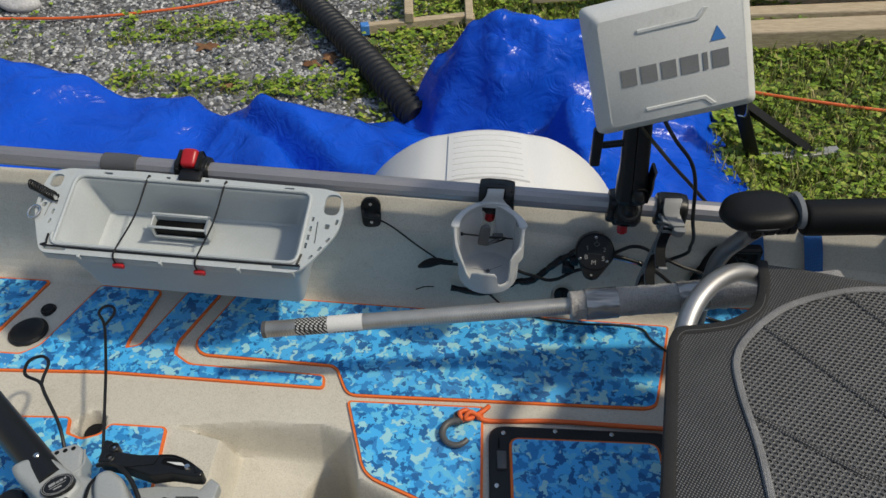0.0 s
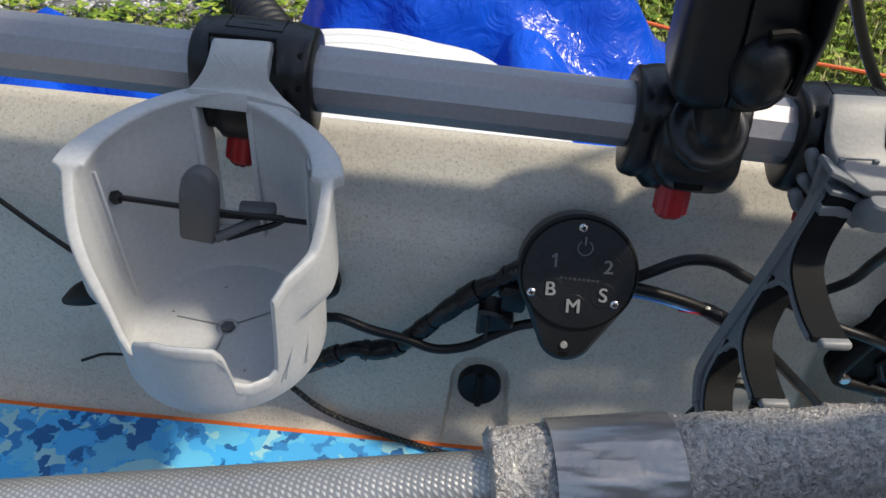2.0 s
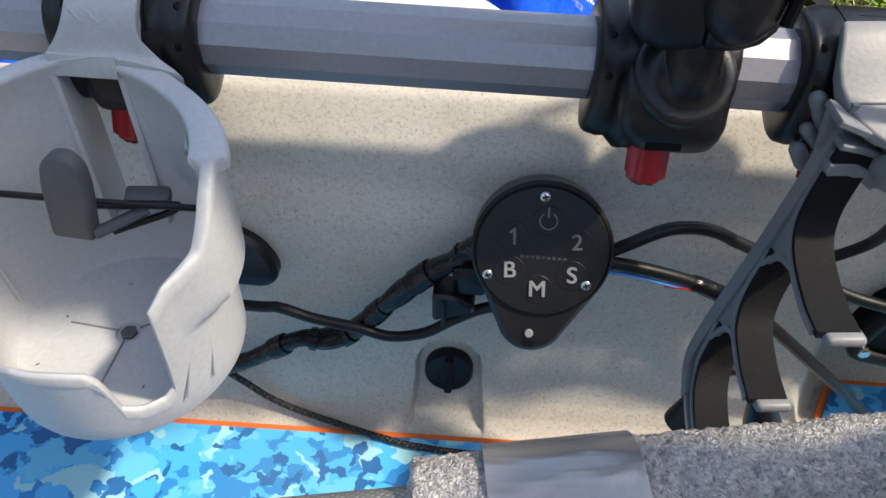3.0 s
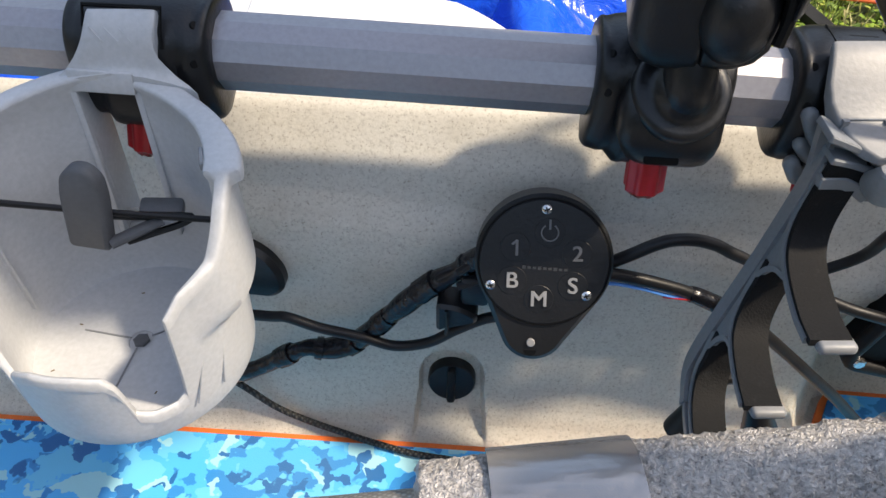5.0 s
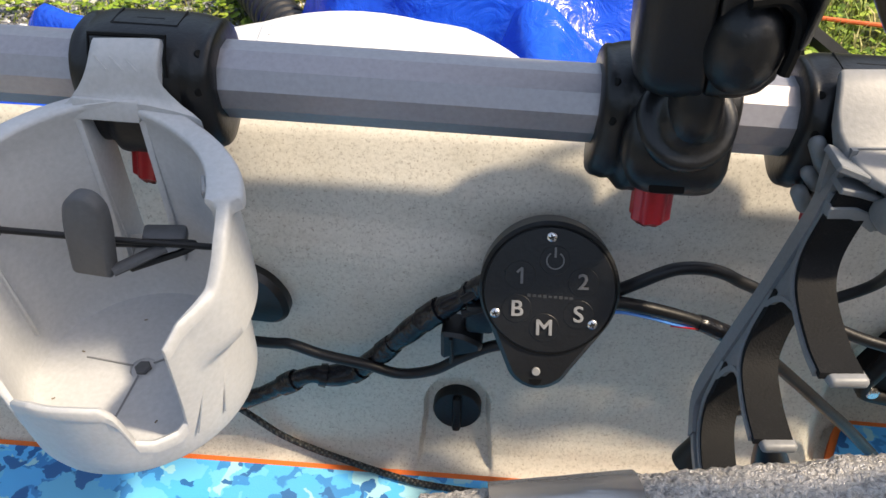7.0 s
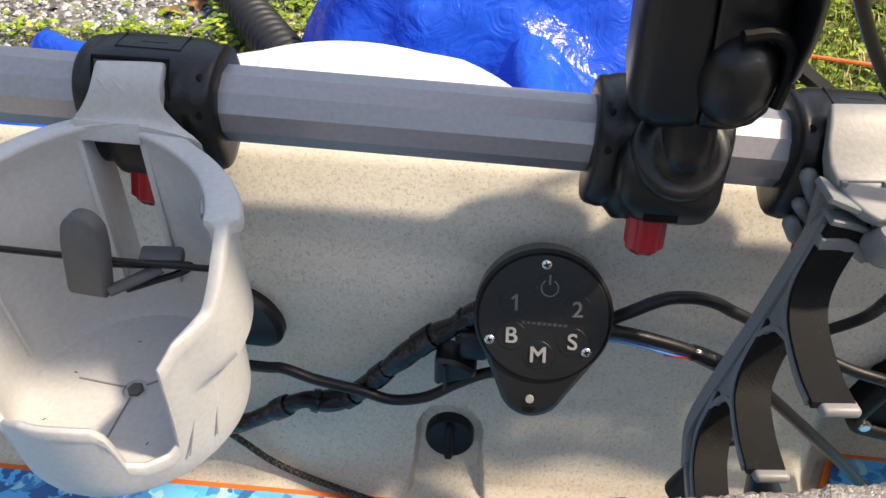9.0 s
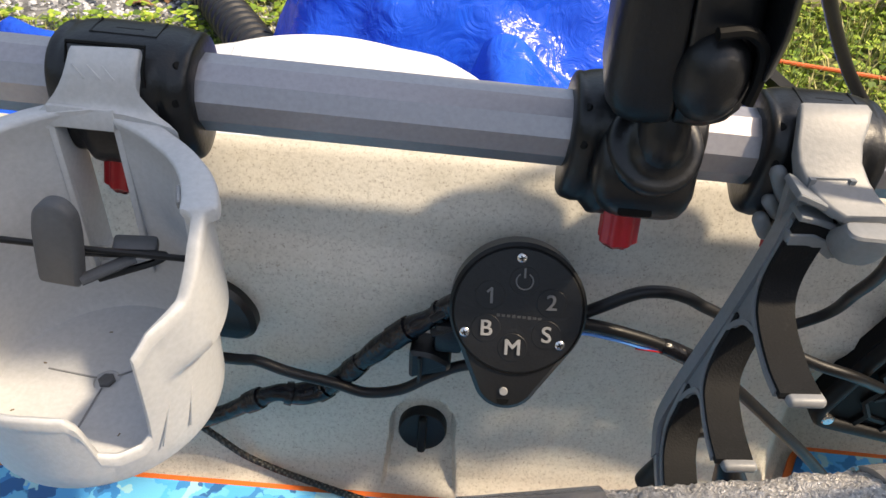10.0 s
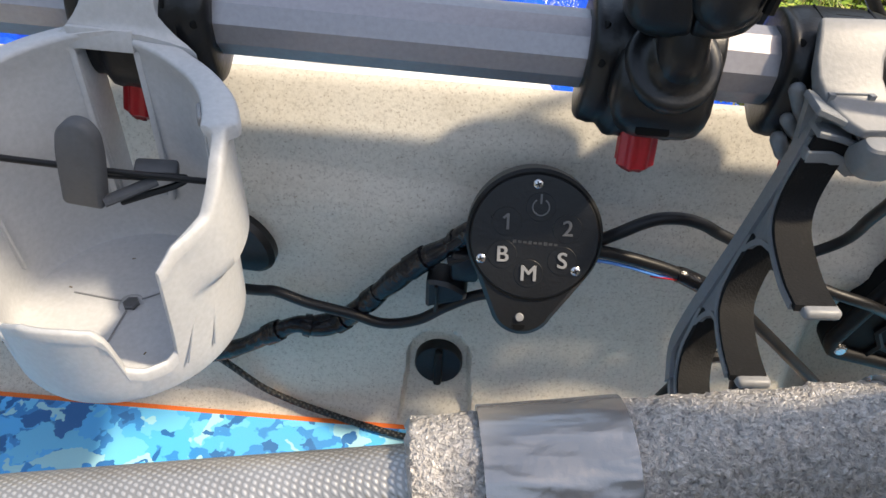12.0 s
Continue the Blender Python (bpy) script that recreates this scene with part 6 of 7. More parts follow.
def build_seat():
    s = thing("mesh_chair", (0.72, 0.7, DECK), "raised kayak chair of charcoal mesh cloth on aluminium tubes", "chair")
    z = 0.93
    outline = [(0.434, 0.843), (0.470, 0.847), (0.512, 0.858), (0.552, 0.884), (0.572, 0.925), (0.582, 0.974), (0.66, 0.958), (0.748, 0.932), (1.05, 0.87), (1.05, 0.40), (0.330, 0.40), (0.368, 0.588), (0.405, 0.75)]
    poly = rounded(outline, [0.012, 0.02, 0.03, 0.03, 0.03, 0.006, 0.03, 0.05, 0.02, 0.02, 0.02, 0.05, 0.05], 4)
    rings = [[(p.x, p.y, z - 0.024) for p in inset(poly, 0.010)], [(p.x, p.y, z - 0.017) for p in inset(poly, 0.006)], [(p.x, p.y, z - 0.008) for p in inset(poly, 0.001)], [(p.x, p.y, z - 0.003) for p in inset(poly, 0.004)], [(p.x, p.y, z) for p in inset(poly, 0.011)]]
    cushion = part("cushion", loft(rings), CLOTH, s, "charcoal woven cloth edge", 50)
    path = [(0.470, 0.42), (0.482, 0.53), (0.490, 0.60), (0.494, 0.663), (0.4935, 0.73), (0.502, 0.787), (0.537, 0.834), (0.593, 0.878), (0.664, 0.905), (0.735, 0.914), (0.85, 0.90), (1.0, 0.87)]
    line = [Vector((p.x, p.y)) for p in smooth_path([(a, b, 0) for a, b in path], 5)]
    part("piping", tube([(p.x, p.y, z + 0.002) for p in line], 0.0052, 8, 1, squash=0.6), PIPING, cushion, "grey piping")
    # Added black sheet makes the open meshes look as dark as shade.
    part("net_backing", prism(line + [Vector((1.0, 0.42))], z - 0.004, z - 0.0008), PITCH, cushion, "added black sheet that darkens the meshes of the net")
    part("net_panel", hex_net(line + [Vector((1.0, 0.42))], z + 0.0012, 0.0072, -14), NET, cushion, "open black net panel", 60)
    for a, b in (((0.500, 0.70), (0.60, 0.62)), ((0.55, 0.845), (0.66, 0.70)), ((0.68, 0.905), (0.76, 0.78)), ((0.60, 0.62), (0.85, 0.55))):
        part("seam", tube([(*a, z + 0.0015), (*b, z + 0.0015)], 0.004, 6, 1, squash=0.5), CLOTH, cushion)
    hem = smooth_path([(0.334, 0.42, 0), (0.352, 0.50, 0), (0.371, 0.588, 0), (0.391, 0.68, 0), (0.411, 0.770, 0), (0.421, 0.812, 0), (0.436, 0.838, 0), (0.470, 0.844, 0), (0.512, 0.855, 0), (0.550, 0.882, 0), (0.570, 0.925, 0), (0.580, 0.972, 0)], 6)
    rows = []
    for p, q, o in zip(hem, hem[1:] + hem[-1:], hem[:1] + hem[:-1]):
        side = Vector(((q - o).y, -(q - o).x, 0)).normalized()
        rows.append([(p.x + side.x * w, p.y + side.y * w, z + h) for w, h in ((0.004, -0.016), (-0.0010, -0.008), (0.0, 0.0012), (0.004, 0.0030), (0.012, 0.0030), (0.0145, 0.0005), (0.012, -0.004), (0.008, -0.016))])
    part("edge_binding", loft(rows), HEM, cushion, "black bound hem", 50)
    part("hem_stitch", tube([(p.x + 0.006, p.y - 0.0095, z + 0.0031) for p in hem[32:-8]], 0.0006, 5, 1), NET, cushion)
    part("frame_tube", tube([(0.47, 0.70, 0.895), (0.450, 0.79, 0.902), (0.446, 0.822, 0.900), (0.453, 0.852, 0.914), (0.472, 0.886, 0.930), (0.503, 0.920, 0.935), (0.541, 0.946, 0.931), (0.580, 0.958, 0.914), (0.63, 0.95, 0.896), (0.70, 0.93, 0.900), (0.95, 0.86, 0.895)], 0.0138, 16, 6), ALU, s, "bright aluminium frame tube")
    part("arm_tube", tube([(0.585, 0.968, 1.004), (0.568, 0.972, 0.994), (0.556, 0.978, 0.976), (0.549, 0.987, 0.954), (0.542, 0.997, 0.930), (0.539, 1.010, 0.892), (0.541, 1.020, 0.848), (0.544, 1.030, 0.80), (0.55, 1.036, 0.70), (0.555, 1.036, 0.605)], 0.0125, 16, 6), SHADEALU, s, "armrest tube, its shade painted as darker grey")
    for x, y in ((0.62, 0.62), (0.92, 0.62), (0.92, 0.88)):
        part("seat_leg", tube([(x, y, 0.60), (x, y, 0.895)], 0.0125, 12, 1), ALU, s)
    # padded armrest
    am = pose(0.556, 0.968, 1.029, 0, -3, 2)
    secs = []
    for k in range(21):
        t = -1 + k / 10
        w = 0.037 * max(0.05, 1 - abs(t) ** 2.8) ** 0.5
        h = 0.0150 * max(0.10, 1 - abs(t) ** 4) ** 0.5
        ring = []
        for i in range(28):
            a = 2 * math.pi * i / 28
            c, d = math.cos(a), math.sin(a)
            q = (abs(c) ** 2.8 + abs(d) ** 2.8) ** (-1 / 2.8)
            ring.append(am @ Vector((t * 0.053, c * q * w, d * q * h * (1.0 if d > 0 else 1.15) - 0.003 * t * t)))
        secs.append(ring)
    arm = part("armrest_pad", loft(secs), RUBBER, s, "black padded armrest", 60)
    rim = [am @ Vector((0.051 * math.cos(a), 0.0365 * math.sin(a) - 0.0005, -0.004)) for a in (radians(150 + 240 * k / 30) for k in range(31))]
    part("armrest_seam", tube(rim, 0.0011, 6, 1), DARKGREY, arm)
    part("armrest_cap", lathe([(0.012, -0.004), (0.027, -0.003), (0.029, 0.003), (0.016, 0.008)], 28, am @ pose(0.050, 0, -0.003, 0, 90, 0) @ Matrix.Diagonal((0.80, 1.05, 1, 1))), PALE, arm, "worn grey plastic end cap")
    for dx in (-0.006, 0.014, 0.030, 0.042):
        part("armrest_ratchet", lathe([(0.006, -0.006), (0.013, -0.005), (0.013, 0.005), (0.006, 0.006)], 16, am @ pose(dx, -0.010, -0.021, 0, 90, 0)), BLACK, arm)
    part("pivot", disc(0.009, -0.018, 0.018, 0.002, 20, am @ pose(-0.006, -0.002, -0.028, 90, 0, 0)), BLACK, arm)
    part("foam_roll", lathe([(0.019, 0.0), (0.0235, 0.002), (0.0255, 0.006), (0.0255, 0.40), (0.02, 0.405)], 32, along((0.616, 0.967, 1.017), (1.02, 0.980, 1.022))), RUBBER, s, "black foam roll behind the armrest")
    return s


def build_straps():
    for u, half in ((0.676, 0.012), (0.775, 0.016)):
        rows = []
        for v, w in ((0.026, 0.150), (0.031, 0.175), (0.036, 0.197), (0.043, 0.214), (0.052, 0.2265), (0.062, 0.2335), (0.072, 0.234), (0.081, 0.228), (0.0865, 0.216), (0.0895, 0.19)):
            rows.append([SIDE @ Vector((u + s * half + (0.19 - w) * 0.25, v + o, w - 0.030 * u * 0.95 + o * 0.3)) for s, o in ((-1, -0.0012), (1, -0.0012), (1, 0.001), (-1, 0.001))])
        single("tie_strap", loft(rows), STRAP, "blue webbing tie-down strap over the gunwale", "strap", "tie straps")


# ---- hook and line on the deck ----
def build_hook():
    h = thing("line_hook", (0.125, 0.895, DECK), "grey plastic hook tied to an orange deck line", "hook")
    arc = [(0.136 + 0.0225 * math.cos(radians(a)), 0.881 + 0.0225 * math.sin(radians(a)), DECK + 0.008 + 0.002 * math.sin(radians(a))) for a in range(70, 331, 20)]
    part("hook", tube(arc, lambda s: 0.0070 - 0.0022 * s, 10, 2), DARKGREY, h)
    part("hook_eye", tube([(0.146 + 0.012 * math.cos(a), 0.914 + 0.009 * math.sin(a), DECK + 0.009) for a in (k * 0.5236 for k in range(13))], 0.004, 8, 1), DARKGREY, h)
    part("knot", tube([(0.150, 0.905, DECK + 0.008), (0.142, 0.914, DECK + 0.018), (0.155, 0.922, DECK + 0.016), (0.165, 0.912, DECK + 0.010), (0.152, 0.906, DECK + 0.014), (0.160, 0.916, DECK + 0.020), (0.178, 0.914, DECK + 0.008)], 0.0042, 10, 5), CORD, h, "knot of orange line")
    part("tag_end", tube([(0.172, 0.916, DECK + 0.010), (0.186, 0.928, DECK + 0.010), (0.193, 0.938, DECK + 0.006)], 0.0045, 10, 4), CORD, h)
    single("deck_line", tube([(0.172, 0.914, DECK + 0.008), (0.20, 0.913, DECK - 0.002), (0.30, 0.914, DECK), (0.42, 0.907, DECK), (0.55, 0.900, DECK)], 0.0042, 10, 6), CORD, "orange cord stretched along the deck", "cord")


# ---- pedal drive ----
def pillow(outline, z0, z1, round_r, corner=0.008):
    """A block with a soft rounded upper edge."""
    rings = [[(p.x, p.y, z0) for p in outline_of(outline, corner, 0.0)]]
    for k in range(6):
        a = math.pi / 2 * k / 5
        rings.append([(p.x, p.y, z1 - round_r * (1 - math.sin(a))) for p in outline_of(outline, corner, round_r * (1 - math.cos(a)))])
    return loft(rings)


def build_pedal_drive():
    d = thing("pedal_drive", (-0.44, 0.74, DECK), "grey plastic pedal drive with a black mast in the deck well", "pedal drive")
    a, b = Vector((-0.68, 0.915, 0.665)), Vector((-0.472, 0.742, 0.688))
    mast = part("mast", tube([a, b], 0.0245, 28, 1), BLACK, d, "black tubular crank arm")
    m = axes(b, (b - a), (0.7, 0.8, 0))
    part("mast_bolt", disc(0.0045, 0.022, 0.0268, 0.0012, 16, m @ pose(-0.048, 0.004, 0)), STEEL, mast)
    part("housing", pillow([(-0.505, 0.735), (-0.470, 0.765), (-0.425, 0.760), (-0.392, 0.735), (-0.372, 0.690), (-0.360, 0.640), (-0.430, 0.625), (-0.475, 0.655)], 0.55, 0.697, 0.020, 0.022), DRIVE, d)
    # cupped collar that takes the foot of the mast
    part("collar", pillow([(-0.546, 0.762), (-0.530, 0.744), (-0.497, 0.722), (-0.460, 0.693), (-0.435, 0.700), (-0.420, 0.735), (-0.440, 0.752), (-0.505, 0.790)], 0.62, 0.707, 0.012, 0.012), DRIVE, d)
    part("collar_loop", tube([(-0.528, 0.675, 0.650), (-0.517, 0.697, 0.656), (-0.500, 0.708, 0.660), (-0.478, 0.700, 0.662), (-0.455, 0.682, 0.662), (-0.440, 0.660, 0.660)], 0.0085, 14), DRIVE, d)
    part("well_plug", disc(0.024, 0.630, 0.655, 0.004, 32, Matrix.Translation((-0.551, 0.730, 0))), BLACK, d)
    bm = axes((-0.452, 0.727, 0.7125), (0.040, 0.024, 0.0), (-0.024, 0.040, 0.0))
    badge = part("badge", disc(0.0235, -0.009, 0.0012, 0.001, 48, bm @ Matrix.Diagonal((1, 0.72, 1, 1))), BLACK, d, "dark oval maker's badge")
    for rr in (0.0218, 0.0192):
        part("badge_ring", tube([bm @ Vector((rr * math.cos(k * 0.1745), 0.71 * rr * math.sin(k * 0.1745), 0.0013)) for k in range(37)], 0.0004, 5, 1), PRINT, badge, "thin pale ring")
    for x, y, w, h, turn in ((-0.007, 0.0028, 0.0095, 0.0042, 12), (0.001, 0.0036, 0.0042, 0.0030, 8), (0.0065, 0.0046, 0.0046, 0.0036, 10), (0.0118, 0.0056, 0.0030, 0.0030, 10), (0.0005, -0.0012, 0.024, 0.0009, 9), (-0.0005, -0.0058, 0.012, 0.0022, 6)):
        part("badge_bar", rbox((w, h, 0.0006), 0, 1, bm @ pose(x, y, 0.0014, 0, 0, turn)), PRINT, badge, "plain pale bar")
    # bracket with a row of holes, their shade painted as black discs
    ear = part("bracket", pillow([(-0.511, 0.784), (-0.508, 0.790), (-0.467, 0.810), (-0.450, 0.800), (-0.443, 0.775), (-0.431, 0.745), (-0.481, 0.740)], 0.65, 0.694, 0.005, 0.006), DRIVE, d)
    part("bracket_rib", tube([(-0.449, 0.800, 0.690), (-0.440, 0.775, 0.692), (-0.448, 0.758, 0.694), (-0.462, 0.752, 0.694)], 0.0018, 6), DRIVE, ear)
    for k in range(4):
        hole = Matrix.Translation((-0.4985 + 0.0113 * k, 0.7865 + 0.0042 * k, 0))
        part("bracket_hole", disc(0.0040, 0.688, 0.6946, 0.0003, 16, hole), RUBBER, ear)
        part("hole_rim", tube([hole @ Vector((0.0042 * math.cos(q * 0.524), 0.0042 * math.sin(q * 0.524), 0.6944)) for q in range(13)], 0.0006, 5, 1), DRIVE, ear)
    # curved lobe that stands proud beside the housing
    lobe = part("lobe", pillow([(-0.403, 0.730), (-0.405, 0.750), (-0.388, 0.758), (-0.362, 0.744), (-0.337, 0.704), (-0.318, 0.655), (-0.330, 0.630), (-0.362, 0.640), (-0.387, 0.695)], 0.58, 0.712, 0.009, 0.016), DRIVE, d)
    part("lobe_strap", tube([(-0.405, 0.688, 0.700), (-0.408, 0.712, 0.704), (-0.409, 0.735, 0.704), (-0.402, 0.752, 0.700), (-0.392, 0.761, 0.694)], 0.0030, 8, 6, squash=0.5), RUBBER, lobe, "black rubber edge strip")
    fin = part("fin_plate", pillow([(-0.354, 0.748), (-0.326, 0.752), (-0.275, 0.753), (-0.258, 0.748), (-0.246, 0.768), (-0.230, 0.758), (-0.234, 0.717), (-0.285, 0.690), (-0.335, 0.690)], 0.655, 0.672, 0.003, 0.004), DRIVE, d)
    for pts in (((-0.318, 0.720), (-0.308, 0.733), (-0.297, 0.731), (-0.291, 0.713)), ((-0.290, 0.734), (-0.258, 0.735), (-0.244, 0.722))):
        # Black lines on top draw the shade of grooves in the plate.
        part("fin_groove", tube([(x, y, 0.6722) for x, y in pts], 0.0011, 6, 1), RUBBER, fin)
    for p, q in (((-0.338, 0.730), (-0.283, 0.699)), ((-0.332, 0.722), (-0.292, 0.690))):
        part("fin_edge", tube([(p[0], p[1], 0.6725), (q[0], q[1], 0.6725)], 0.0020, 6, 1), RUBBER, fin)
    part("fin_foot", pillow([(-0.300, 0.694), (-0.253, 0.719), (-0.226, 0.734), (-0.219, 0.706), (-0.226, 0.690), (-0.250, 0.672), (-0.300, 0.665)], 0.60, 0.668, 0.006, 0.006), COVER, d, "whitish plastic end panel")
    lever = part("lever", pillow([(-0.419, 0.778), (-0.421, 0.817), (-0.408, 0.814), (-0.402, 0.797), (-0.358, 0.791), (-0.305, 0.793), (-0.276, 0.782), (-0.252, 0.766), (-0.253, 0.757), (-0.268, 0.757), (-0.300, 0.761), (-0.330, 0.756), (-0.370, 0.768)], 0.670, 0.695, 0.003, 0.003), BLACK, d, "black locking lever")
    # Near-black plate shows the window in the solid lever as shade.
    part("lever_window", prism(rounded([(-0.320, 0.776), (-0.318, 0.786), (-0.296, 0.785), (-0.276, 0.777), (-0.270, 0.769), (-0.285, 0.766), (-0.303, 0.772)], 0.003, 3), 0.690, 0.6956, 0), PITCH, lever)
    part("lever_insert", prism(rounded([(-0.312, 0.779), (-0.288, 0.778), (-0.280, 0.772), (-0.296, 0.774)], 0.002, 2), 0.690, 0.6960, 0), COVER, lever)
    part("lever_ridge", tube([(-0.372, 0.769, 0.6955), (-0.330, 0.775, 0.6958), (-0.326, 0.790, 0.6955)], 0.0012, 6, 1), BLACK, lever)
    part("lever_ridge", tube([(-0.326, 0.790, 0.6955), (-0.300, 0.789, 0.6958), (-0.270, 0.775, 0.6958), (-0.262, 0.762, 0.6955)], 0.0014, 6), BLACK, lever)
    part("lever_pin", lathe([(0.0048, -0.004), (0.0048, 0.0035), (0.0036, 0.0052), (0.0012, 0.0054)], 18, Matrix.Translation((-0.277, 0.770, 0.695))), STEEL, lever, "steel pin")
    for x, y in ((-0.402, 0.802), (-0.402, 0.784)):
        eye = part("lever_eye", lathe([(0.0085, -0.014), (0.0085, 0.003), (0.0070, 0.0045), (0.0046, 0.0045), (0.0040, 0.001)], 24, Matrix.Translation((x, y, 0.693))), BLACK, lever)
        part("eye_bolt", disc(0.0036, 0.688, 0.6955, 0.001, 6, Matrix.Translation((x + 0.001, y, 0))), STEEL if y > 0.79 else DARKGREY, eye)
    for x, y, r in ((-0.437, 0.706, 0.0078), (-0.422, 0.681, 0.0095)):
        boss = part("bolt_seat", lathe([(r * 1.5, -0.012), (r * 1.45, 0.001), (r * 1.2, 0.002)], 28, Matrix.Translation((x, y, 0.697))), DRIVE, d)
        part("bolt", lathe([(r, 0.0), (r, 0.003), (r * 0.86, 0.0062), (r * 0.45, 0.0078), (r * 0.35, 0.0060)], 24, Matrix.Translation((x, y, 0.699))), STEEL, boss)
    part("clip_plate", rbox((0.024, 0.011, 0.003), 0.001, 1, pose(-0.390, 0.694, 0.7005, 0, 0, 8)), COVER, d)
    nut = part("nut", disc(0.0066, 0.698, 0.709, 0.001, 6, Matrix.Translation((-0.383, 0.688, 0))), STEEL, d)
    part("nut_thread", disc(0.0034, 0.708, 0.716, 0.001, 14, Matrix.Translation((-0.383, 0.688, 0))), STEEL, nut)
    part("drive_cable", tube([(-0.415, 0.770, 0.696), (-0.392, 0.767, 0.705), (-0.368, 0.755, 0.716), (-0.345, 0.735, 0.712), (-0.326, 0.709, 0.704), (-0.308, 0.688, 0.690), (-0.293, 0.668, 0.680)], 0.0034, 10), CABLE, d, "black control cable")
    part("cable_end", tube([(-0.312, 0.692, 0.694), (-0.303, 0.681, 0.688), (-0.297, 0.673, 0.684)], 0.0042, 10, 2), STEEL, d, "steel cable ferrule")
    part("pull_cord", tube([(-0.478, 0.790, 0.678), (-0.500, 0.835, 0.700), (-0.540, 0.885, 0.715), (-0.556, 0.905, 0.720), (-0.585, 0.918, 0.722), (-0.592, 0.945, 0.722), (-0.575, 0.957, 0.722), (-0.558, 0.945, 0.721), (-0.554, 0.915, 0.720), (-0.552, 0.903, 0.719)], 0.0028, 8, 6), CABLE, d, "black pull cord with a loop")
    part("pull_wire", tube([(-0.414, 0.782, 0.688), (-0.443, 0.880, 0.704), (-0.466, 0.950, 0.710), (-0.500, 1.035, 0.712), (-0.522, 1.066, 0.712), (-0.518, 1.082, 0.712), (-0.503, 1.082, 0.712), (-0.494, 1.066, 0.712), (-0.500, 1.037, 0.712)], 0.0026, 8, 6), CABLE, d, "black wire that ends in a loop")
    # pedal beside the well
    pm = Matrix.Translation((-0.19, 0.700, 0.66))
    pedal = part("pedal", prism(rounded([(-0.07, -0.09), (0.14, -0.09), (0.14, 0.012), (0.10, 0.028), (0.03, 0.024), (-0.02, 0.030), (-0.07, 0.012)], 0.02, 4), -0.02, 0.004, 0.005, pm), DRIVE, d)
    part("pedal_strap", rbox((0.055, 0.10, 0.006), 0.002, 2, pm @ pose(0.035, -0.028, 0.006)), RUBBER, pedal, "black pedal strap")
    d.matrix_basis = Matrix.Translation((0.012, -0.018, 0)) @ d.matrix_basis
    return d


# ---- trailer ----
def build_trailer():
    tr = thing("trailer", (0.2, 0.9, 0), "boat trailer with a white plastic fender and tread step", "trailer")
    cx, r = 0.200, 0.372
    top = 0.618
    rings = []
    for k in range(49):
        a = radians(-8 + 196 * k / 48)
        c, s = math.cos(a), math.sin(a)
        flat = 0.010 * smoothstep(0.90, 0.97, s)
        ring = []
        for y, dr in ((1.560, -0.022), (1.562, -0.004), (1.570, 0.0), (1.68, 0.0), (1.790, 0.0), (1.804, -0.004), (1.811, -0.016), (1.812, -0.05), (1.806, -0.05), (1.800, -0.018), (1.79, -0.008), (1.574, -0.008), (1.566, -0.022)):
            rr = r + dr - flat
            ring.append((cx + c * rr * 1.02, y, top - r + s * rr + 0.010))
        rings.append(ring)
    fender = part("fender", loft(rings), WHITE, tr, "white plastic fender", 45)
    step = []
    for k in range(15):
        x = 0.098 + 0.200 * k / 14
        step.append(x)

    def arch(x):
        s = min(1, abs(x - cx) / r)
        return top + 0.002 - r + r * math.sqrt(1 - s * s)

    rows = [[(x, y, arch(x) + dz) for x in step] for y, dz in ((1.585, -0.004), (1.588, 0.003), (1.785, 0.003), (1.788, -0.004))]
    bm = loft([[r0[i] for r0 in rows] for i in range(15)])
    part("tread_step", bm, WHITE, fender)
    for k in range(8):
        y = 1.602 + 0.0235 * k
        part("tread_rib", tube([(x, y, arch(x) + 0.0022) for x in step[1:-1]], 0.0032, 6, 1), WHITE, fender)
    wheel = part("tyre", lathe([(0.17, -0.085), (0.27, -0.09), (0.296, -0.07), (0.30, 0), (0.296, 0.07), (0.27, 0.09), (0.17, 0.085)], 48, pose(cx, 1.685, 0.29, 90, 0, 0)), RUBBER, tr)
    part("rim", lathe([(0.03, -0.05), (0.17, -0.06), (0.172, 0.06), (0.03, 0.02)], 32, pose(cx, 1.685, 0.29, 90, 0, 0)), GALV, wheel)
    part("axle", rbox((0.06, 1.55, 0.06), 0.005, 1, pose(cx, 0.92, 0.29)), GALV, tr)
    for y in (0.45, 1.10):
        part("frame_beam", rbox((2.6, 0.06, 0.09), 0.005, 1, pose(-0.2, y, 0.15)), GALV, tr)
    for y in (0.45, 1.10):
        part("bunk_bracket", rbox((0.08, 0.06, 0.14), 0.004, 1, pose(cx, y, 0.23)), GALV, tr)
        part("stand_leg", rbox((0.06, 0.06, 0.13), 0.004, 1, pose(-1.3, y, 0.05)), GALV, tr)


# ---- tarpaulins ----
def table(rows, x):
    for (a, va), (b, vb) in zip(rows, rows[1:]):
        if x <= b:
            s = min(1, max(0, (x - a) / (b - a)))
            s = s * s * (3 - 2 * s)
            return va + (vb - va) * s
    return rows[-1][1]


def crumple(x, y, k=1.0):
    a = abs(noise.noise(Vector((x * 2.0 + 0.9 * y, y * 1.5 - 0.5 * x, 5))))
    b = abs(noise.noise(Vector((x * 4.2 - 1.6 * y + 4, y * 3.4 + x, 2))))
    c = noise.noise(Vector((x * 15, y * 15, 8)))
    return k * (0.055 * (0.20 - a) + 0.030 * (0.20 - b) + 0.002 * c)


